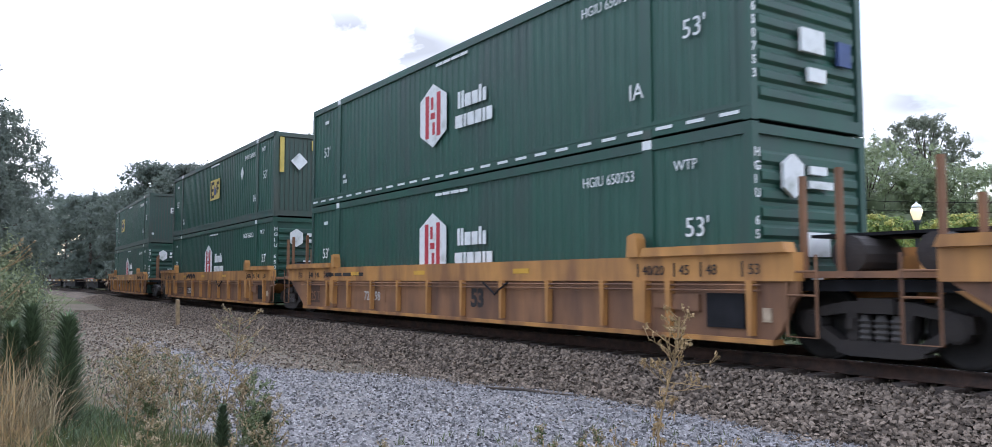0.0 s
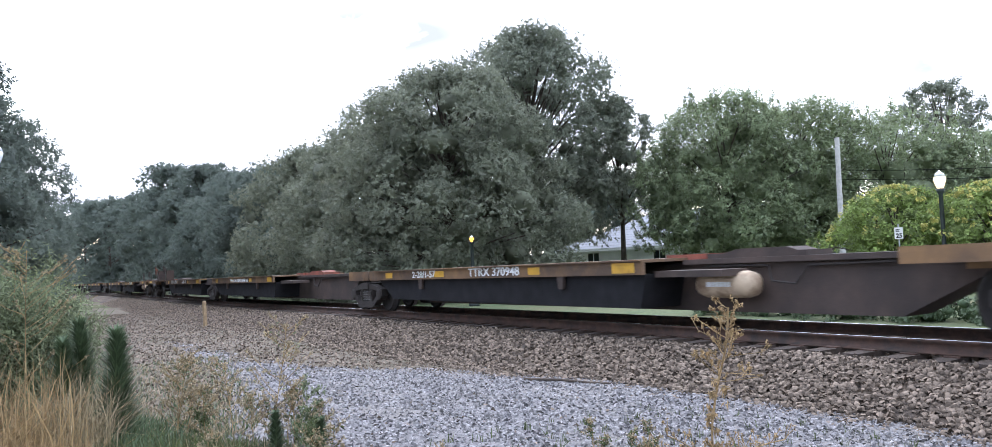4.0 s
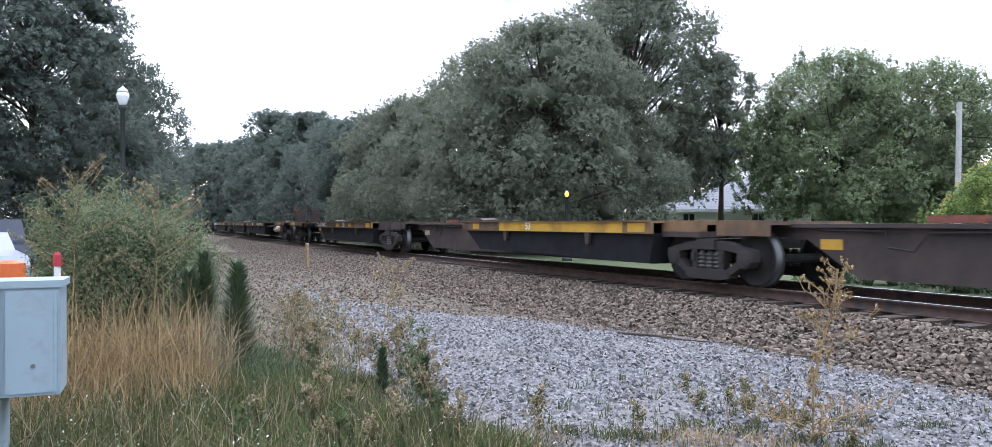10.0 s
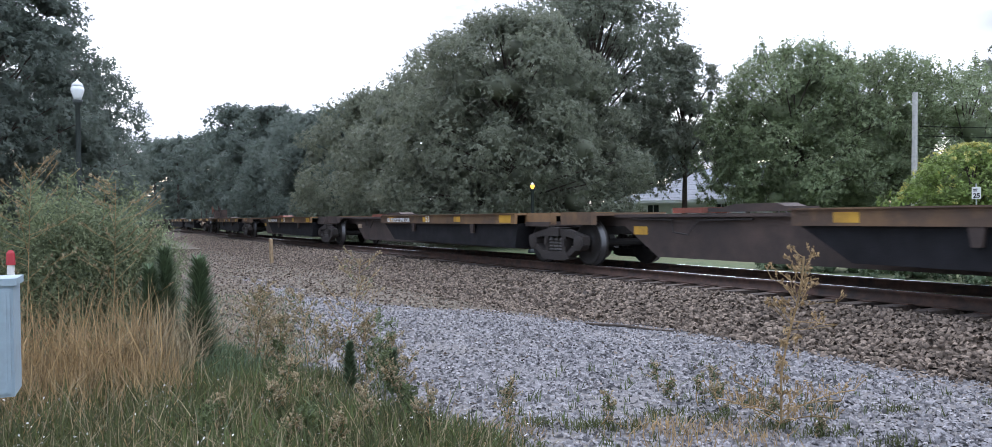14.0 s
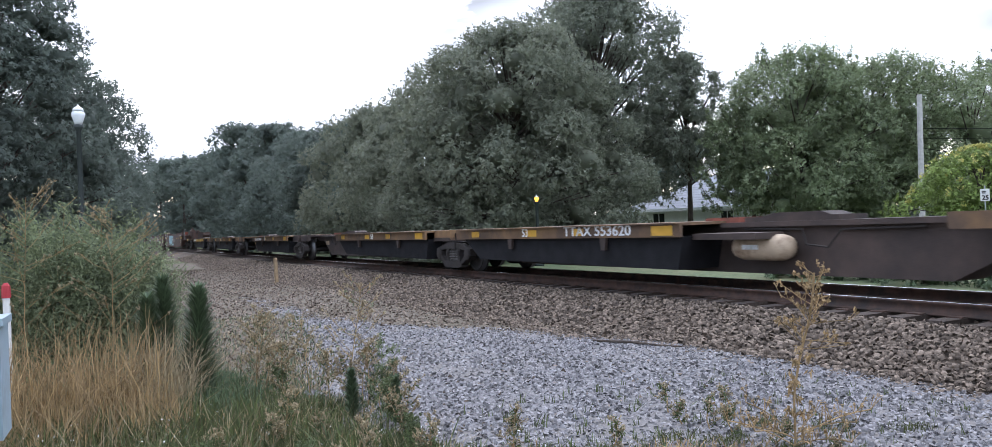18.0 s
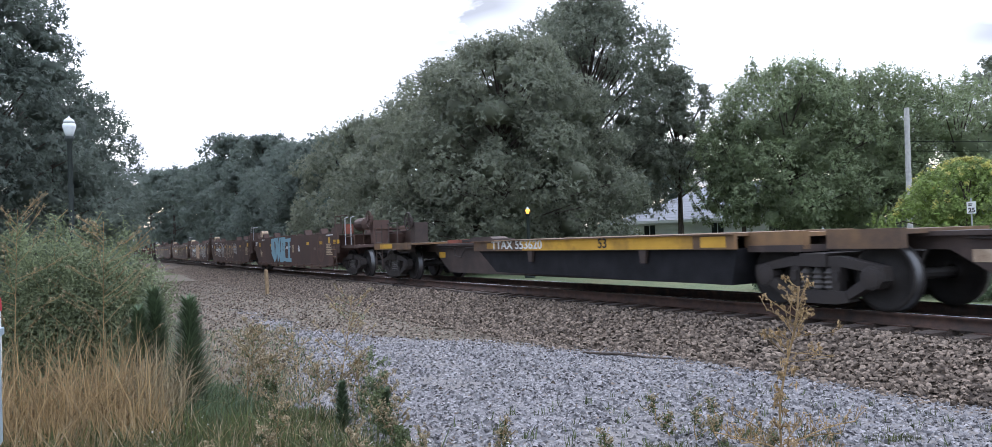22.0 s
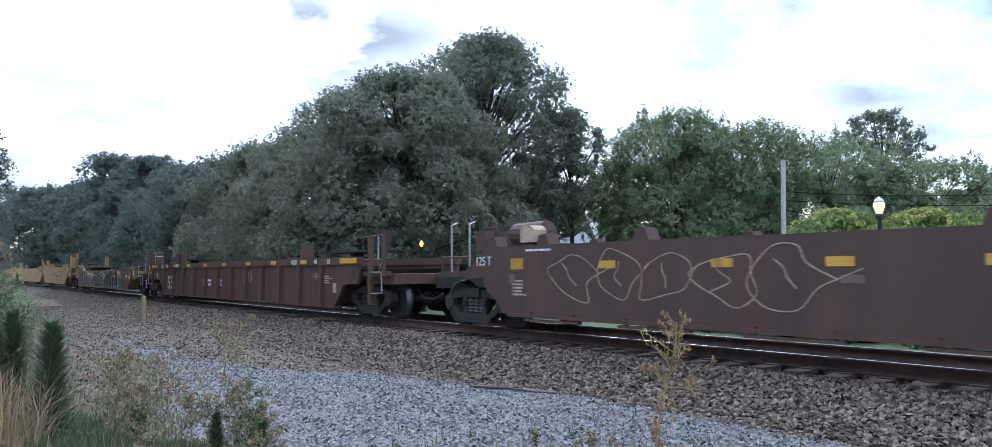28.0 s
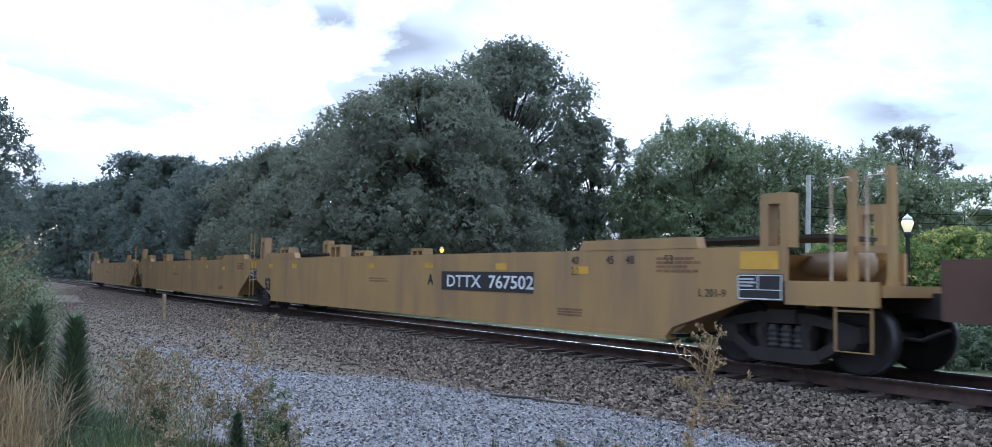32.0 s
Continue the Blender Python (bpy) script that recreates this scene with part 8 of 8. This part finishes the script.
blades("grass", 4500, lambda rng, n: np.stack([rng.uniform(-4, 9, n), rng.uniform(-6, 2.3, n), np.full(n, -0.62), np.ones(n)], -1), (0.06, 0.2), 0.006, M["grass"], "short trodden grass round the standing place", 83, 0.5, 0.8)


def far_verge(rng, n):
    x = rng.uniform(-18, -8.0, n)
    y = yard_edge(x) - 0.3 + (yard_low(x) - yard_edge(x) + 0.7) * rng.random(n) ** 1.3
    return np.stack([x, y, np.full(n, -0.62), np.ones(n)], -1)


blades("drying_weeds", 3600, far_verge, (0.04, 0.16), 0.006, M["seed"], "low brownish weeds along the gravel's edge", 84, 0.6, 0.8)
blades("drying_weeds", 2600, far_verge, (0.04, 0.18), 0.007, M["weed_dark"], "low dark weeds along the gravel's edge", 85, 0.7, 0.8)
blades("drying_weeds", 1800, wedge(72, 84, 8.0, 12.0), (0.10, 0.34), 0.006, M["weed_green"], "green weeds at the foot of the spires", 88, 0.6, 0.8)


def sprinkle(spots, wide):
    def place(rng, n):
        k = rng.integers(0, len(spots), n)
        c = np.array(spots)[k] + rng.normal(scale=wide, size=(n, 2)) * np.array([0.8, 1.2])
        return np.stack([c[:, 0], c[:, 1], np.full(n, -0.60)], -1)
    return place


TUFTS = [(-5.24, 3.53), (-5.05, 3.75), (-5.18, 4.29), (-5.09, 5.18), (-4.71, 5.56), (-4.28, 5.96), (-4.45, 4.75), (-5.5, 3.25), (-4.9, 4.55), (-4.15, 4.9), (-3.7, 5.1), (-3.3, 4.6)]
DRY = [(-4.74, 4.11), (-4.6, 4.35), (-5.34, 2.95), (-4.25, 4.35), (-4.9, 3.9), (-3.6, 4.2), (-4.4, 3.8)]
blades("grass_tufts", 1900, sprinkle(TUFTS, 0.10), (0.03, 0.085), 0.004, M["grass"], "small grass tufts in the gravel", 75, 0.6, 0.6)
blades("grass_tufts", 650, sprinkle(DRY, 0.16), (0.04, 0.12), 0.004, M["straw"], "dry grass tufts in the gravel", 89, 0.7, 0.6)
SPRIGS = [(float(x), float(y)) for x, y in np.random.default_rng(90).uniform((-7.2, 3.3), (-3.9, 6.9), (150, 2)) if y > yard_edge(x) + 0.3]
blades("gravel_sprigs", 1000, sprinkle(SPRIGS, 0.022), (0.03, 0.12), 0.004, M["weed_green"], "thin green sprigs growing through the gravel", 91, 0.4, 0.4)


blades("weed_leaves", 12000, wedge(58, 104, 3.4, 7.4, 1.0), (0.08, 0.24), 0.011, M["weed_green"], "coarse weed leaves on the verge", 77, 0.9, 0.9)
blades("weed_leaves", 3800, wedge(62, 84, 5.0, 8.2, 1.0, 0.1), (0.16, 0.42), 0.009, M["weed_green"], "long green weed leaves tangled on the verge", 86, 0.55, 0.9)
blades("weed_leaves", 2600, wedge(78, 84, 8.4, 11.0), (0.12, 0.34), 0.007, M["weed_dark"], "low dark weeds between the spires and the gravel", 87, 0.6, 0.9)
blades("dry_stems", 2600, wedge(58, 104, 3.5, 8.0, 1.0), (0.20, 0.50), 0.0032, M["seed"], "pale dry stems leaning over the verge", 78, 0.75, 0.6)
specks = wedge(58, 100, 4.2, 8.0)(np.random.default_rng(79), 420)
v, f = leaf_cloud([((x, y, z + 0.18 + 0.12 * math.sin(9 * x)), (0.04, 0.04, 0.10)) for x, y, z, _ in specks], 900, 0.012, 80)
tagged(put("wildflowers", big_mesh("wildflowers", v, f), M["signface"]), "tiny white wildflowers scattered through the weeds", "flowers", kind="stuff")


def lanky_weed(x, y, tall, seed, lean=(0.12, 0.0), mat="seed", leafy=0.4, branches=16, label="lanky drying weed with yellowish seed heads", foliage="weed"):
    """A bent stem with thin side shoots that end in seed heads."""
    rnd = random.Random(seed)
    w = tagged(new("weed"), label, "weed", "roadside weeds")
    w.location = (x, y, hill(x, y))
    stems, heads, leaf = Build(), [], []

    def stem(u):
        return Vector((lean[0] * tall * u ** 1.4 + 0.03 * math.sin(6 * u + seed), lean[1] * tall * u ** 1.4, tall * u))
    pts = [stem(i / 10) for i in range(11)]
    for i in range(10):
        stems.rod(pts[i], pts[i + 1], 0.0065 * (1 - 0.06 * i), 6, 0.0065 * (1 - 0.06 * (i + 1)))
    for k in range(branches):
        u = 0.18 + 0.80 * (k / branches) ** 0.62
        a, long = rnd.uniform(0, 6.28), tall * rnd.uniform(0.14, 0.34) * (1.15 - 0.6 * u)
        p = stem(u)
        q = p + Vector((math.cos(a) * long, math.sin(a) * long, long * rnd.uniform(0.35, 1.0)))
        mid = (p + q) / 2 - Vector((0, 0, 0.05 * long))
        stems.rod(p, mid, 0.0032, 4).rod(mid, q, 0.0022, 4)
        for n in range(5):
            o = mid.lerp(q, rnd.random()) + Vector((rnd.uniform(-.04, .04), rnd.uniform(-.04, .04), rnd.uniform(0, .05)))
            stems.rod(mid.lerp(q, rnd.random() * 0.6), o, 0.0018, 3)
            heads.append((tuple(o), (0.014, 0.014, 0.018)))
        heads += [(tuple(q), (0.02, 0.02, 0.026))] * 2
        leaf.append((tuple(mid), (0.05, 0.05, 0.05)))
    part("stem", stems, M["straw"] if mat == "seed" else M["weed"], w)
    v, f = leaf_cloud(heads, 46 * branches, 0.0105, seed, 0.1, 1.8, 0.9)
    part("seed_head", big_mesh("seed_head", v, f), M[mat], w)["kind"] = "stuff"
    if leafy:
        v, f = leaf_cloud(leaf, int(340 * leafy), 0.011, seed + 1, 0.6, 4.0, 0.9)
        part("foliage", big_mesh("foliage", v, f), M[foliage], w)["kind"] = "stuff"
    return w


def panicle_weed(x, y, tall, seed, way, label):
    """A tall stalk that bends over on its way up: withered leaves below, a spray of forked shoots with pointed buds on top."""
    rnd = random.Random(seed)
    w = tagged(new("weed"), label, "weed", "roadside weeds")
    w.location = (x, y, hill(x, y))
    stalk, shoots, buds, dead = Build(), Build(), [], []

    def stem(u):
        bend = 0.24 * max(0.0, u - 0.30) - 0.10 * max(0.0, u - 0.75)
        return Vector((way[0] * bend * tall + 0.012 * math.sin(9 * u), way[1] * bend * tall, tall * u))

    def shoot(p, d, long, r, fork):
        bow = Vector((rnd.uniform(-.3, .3), rnd.uniform(-.3, .3), rnd.uniform(-.1, .4)))
        pts = [p + d * long * q + bow * long * q * q for q in np.linspace(0, 1, 5)]
        shoots.path(pts, r, 4)
        buds.append((tuple(pts[-1]), (0.012, 0.012, 0.022)))
        for n in range(fork):
            q = pts[rnd.randint(1, 4)]
            e = (d + Vector((rnd.uniform(-.8, .8), rnd.uniform(-.8, .8), rnd.uniform(0.1, .9)))).normalized()
            shoot(q, e, long * rnd.uniform(0.25, 0.5), r * 0.7, fork - 2 if fork > 2 else 0)
    stalk.path([stem(i / 12) for i in range(13)], 0.0085, 7)
    for k in range(26):
        u = 0.58 + 0.41 * k / 25
        a = k * 2.39996
        long = tall * 0.135 * (1.3 - 0.8 * (u - 0.62) / 0.38) * rnd.uniform(0.45, 1.25)
        shoot(stem(u), Vector((math.cos(a), math.sin(a), rnd.uniform(-0.1, 0.9))).normalized(), long * 1.15, 0.0034, 3)
    for k in range(16):
        u, a = rnd.uniform(0.22, 0.66), rnd.uniform(0, 6.28)
        p = stem(u)
        dead.append((tuple(p + Vector((math.cos(a) * 0.06, math.sin(a) * 0.06, -0.02))), (0.05, 0.05, 0.04)))
    for k in range(9):
        a, long = k * 0.7 + rnd.uniform(-0.3, 0.3), tall * rnd.uniform(0.25, 0.48)
        p = stem(rnd.uniform(0.02, 0.12))
        pts = [p + Vector((math.cos(a) * long * q, math.sin(a) * long * q, long * (0.55 * q - 0.25 * q * q))) for q in np.linspace(0, 1, 6)]
        shoots.path(pts, 0.005, 5)
        for q in pts[2:]:
            for n in range(3):
                shoot(q, Vector((rnd.uniform(-.7, .7), rnd.uniform(-.7, .7), 1)).normalized(), rnd.uniform(0.04, 0.12), 0.0025, 0)
    part("stalk", stalk, M["straw"], w)
    part("shoot", shoots, M["straw"], w)["kind"] = "stuff"
    v, f = leaf_cloud(buds, 6 * len(buds), 0.011, seed, 0.1, 2.6, 0.9)
    part("seed_head", big_mesh("seed_head", v, f), M["straw"], w)["kind"] = "stuff"
    v, f = leaf_cloud(dead, 170, 0.016, seed + 1, 1.2, 3.6, 0.9)
    part("withered_leaves", big_mesh("withered_leaves", v, f), M["straw"], w)["kind"] = "stuff"
    return w


def spike_weed(x, y, tall, seed, wide=0.14):
    """A straight stem set all round with narrow leaves."""
    w = tagged(new("weed"), "dark green spire-shaped weed with narrow leaves", "weed", "spire weeds")
    w.location = (x, y, hill(x, y))
    rng = np.random.default_rng(seed)
    part("stem", Build().rod((0, 0, 0), (0.02, 0, tall), 0.01, 6, 0.004), M["weed_dark"], w)
    n = int(1000 * tall)
    u, a = rng.random(n) ** 0.8, rng.uniform(0, 2 * np.pi, n)
    long = wide * (1.15 - 0.75 * u) * rng.uniform(0.7, 1.2, n)
    p = np.stack([0.02 * u, 0 * u, tall * (0.08 + 0.92 * u)], -1)
    d = np.stack([np.cos(a), np.sin(a), rng.uniform(0.5, 1.4, n)], -1)
    d *= (long / np.linalg.norm(d, axis=1))[:, None]
    s = np.stack([-np.sin(a), np.cos(a), 0 * a], -1) * 0.010
    v = np.stack([p - s * 0.4, p + d * 0.5 - s, p + d, p + d * 0.5 + s], 1)
    part("foliage", big_mesh("foliage", v.reshape(-1, 3), np.arange(4 * n).reshape(-1, 4)), M["weed_dark"], w)["kind"] = "stuff"
    return w


def feathery_bush(x, y, tall, wide, seed, leaves=26000):
    """Many upright stems in a haze of fine leaves."""
    rnd = random.Random(seed)
    b = tagged(new("bush"), "tall feathery grey-green weed bush with pale dry twigs", "bush", "weed bushes")
    b.location = (x, y, hill(x, y))
    stems, pale, blobs = Build(), Build(), []
    for k in range(26):
        a, r = rnd.uniform(0, 6.28), wide * math.sqrt(rnd.random())
        base, h = Vector((math.cos(a) * r * 0.4, math.sin(a) * r * 0.4, 0)), tall * rnd.uniform(0.62, 1.0) * (1.05 - 0.35 * r / wide)
        top = Vector((math.cos(a) * r, math.sin(a) * r, h))
        (pale if k % 6 == 0 else stems).rod(base, top, 0.010, 5, 0.004)
        for n in range(7):
            u = 0.25 + 0.75 * n / 6
            c = base.lerp(top, u)
            q = 0.10 + 0.16 * (1 - abs(u - 0.55))
            blobs.append((tuple(c), (q * 1.1, q * 1.1, q * 1.4)))
            for j in range(2):
                e = c + Vector((rnd.uniform(-.22, .22), rnd.uniform(-.22, .22), rnd.uniform(0.05, .25)))
                (pale if k % 6 == 0 else stems).rod(c, e, 0.004, 3)
    part("stem", stems, M["weed"], b)
    part("dry_twig", pale, M["straw"], b, "pale dry twigs")
    v, f = leaf_cloud(blobs, int(leaves * 1.25), 0.0148, seed, 0.2, 3.6, 0.95)
    part("foliage", big_mesh("foliage", v, f), M["weed"], b)["kind"] = "stuff"
    return b


feathery_bush(-11.3, 0.30, 2.6, 0.85, 81, 30000)
feathery_bush(-10.9, -0.10, 2.65, 0.75, 82, 30000)
feathery_bush(-12.2, 0.95, 1.95, 0.60, 83, 16000)
spike_weed(-9.95, 1.02, 1.32, 91, 0.36)
spike_weed(-9.3, 1.30, 1.24, 92, 0.38)
spike_weed(-9.75, 0.84, 1.15, 93, 0.34)
spike_weed(-7.1, 2.66, 0.46, 94, 0.17)
spike_weed(-7.55, 2.40, 0.50, 95, 0.15)
panicle_weed(-4.43, 4.78, 1.34, 101, (0.45, 0.89), "tall drying weed stalk with a spray of tan buds")
lanky_weed(-8.1, 2.55, 1.30, 104, (0.10, 0.1), "seed", 0.3, 24)
lanky_weed(-7.0, 2.5, 0.80, 105, (-0.2, 0.1), "weed", 0.5, 14, foliage="weed_green")
lanky_weed(-10.0, 0.49, 2.15, 106, (0.06, 0.02), "seed", 0.3, 30, "tall pale dry weed stalk before the bushes")
lanky_weed(-9.9, -0.35, 2.3, 107, (-0.08, 0.03), "seed", 0.3, 30, "tall pale dry weed stalk before the bushes")
weeds = random.Random(9)
for i in range(9):
    x = weeds.uniform(-9.4, -7.0)
    lanky_weed(x, float(yard_edge(x)) + weeds.uniform(-0.25, 0.25), weeds.uniform(0.55, 1.0), 240 + i, (weeds.uniform(-0.2, 0.3), weeds.uniform(-0.1, 0.2)), "seed", 0.25, 22, "wispy pale weed going to seed by the gravel", "weed_green")
for i in range(5):
    b, d = math.radians(weeds.uniform(66, 82)), weeds.uniform(5.4, 7.8)
    x, y = -d * math.sin(b), d * math.cos(b)
    lanky_weed(x, min(y, float(yard_edge(x)) - 0.1), weeds.uniform(0.30, 0.50), 200 + i, (weeds.uniform(-0.5, 0.5), weeds.uniform(-0.2, 0.2)), "weed_green" if i % 2 else "seed", 0.7, 12, "bushy green weed tangled with dry shoots", "weed_green")
for i in range(17):
    b, d = math.radians(weeds.uniform(60, 82)), weeds.uniform(5.4, 9.4)
    x, y = -d * math.sin(b), d * math.cos(b)
    lanky_weed(x, min(y, float(yard_edge(x)) + 0.1), weeds.uniform(0.28, 0.55), 120 + i, (weeds.uniform(-0.3, 0.35), weeds.uniform(-0.1, 0.2)), "weed_green" if i % 3 == 0 else "seed", 0.35, 13, "small wispy weed going to seed", "weed_green")
for i in range(8):
    b, d = math.radians(weeds.uniform(36, 56)), weeds.uniform(6.3, 8.4)
    lanky_weed(-d * math.sin(b), d * math.cos(b), weeds.uniform(0.14, 0.30), 160 + i, (weeds.uniform(-0.6, 0.6), weeds.uniform(-0.3, 0.3)), "seed", 0.3, 6, "small wispy weed growing in the gravel", "weed_green")

# ---------------------------------------------------------------- sleepers
tie_mesh = Build().box(-0.115, 0.115, -1.32, 1.32, -0.36, -0.175).mesh("sleeper")
plate_mesh = Build().box(-0.10, 0.10, -0.19, 0.19, -0.175, -0.160).mesh("tie_plate")
for i in range(240):
    x, y, a = on_track(12 - 0.52 * i)
    jitter = math.sin(i * 12.9898) * 0.5
    t = part("sleeper", tie_mesh, M["tie"], railway, at=pose(x, y + 0.06 * jitter, 0.012 * math.sin(i * 5.1), 0, 0, math.degrees(a) + 1.5 * jitter))
    if i < 90:
        for s in (-1, 1):
            part("tie_plate", plate_mesh, M["rail"], t, at=pose(0, s * GAUGE, 0))


# ---------------------------------------------------------------- what moves
def motions():
    for thing, front, back, off in MOVERS:
        rows = []
        for t in range(33):
            far = gone(t)
            x0, y0, _ = on_track(front + far)
            x1, y1, _ = on_track(back + far)
            rows.append((t, pose((x0 + x1) / 2, (y0 + y1) / 2, thing.get("base", 0.0), 0, 0, math.degrees(math.atan2(y0 - y1, x0 - x1)))))
        walk(thing, rows)


motions()
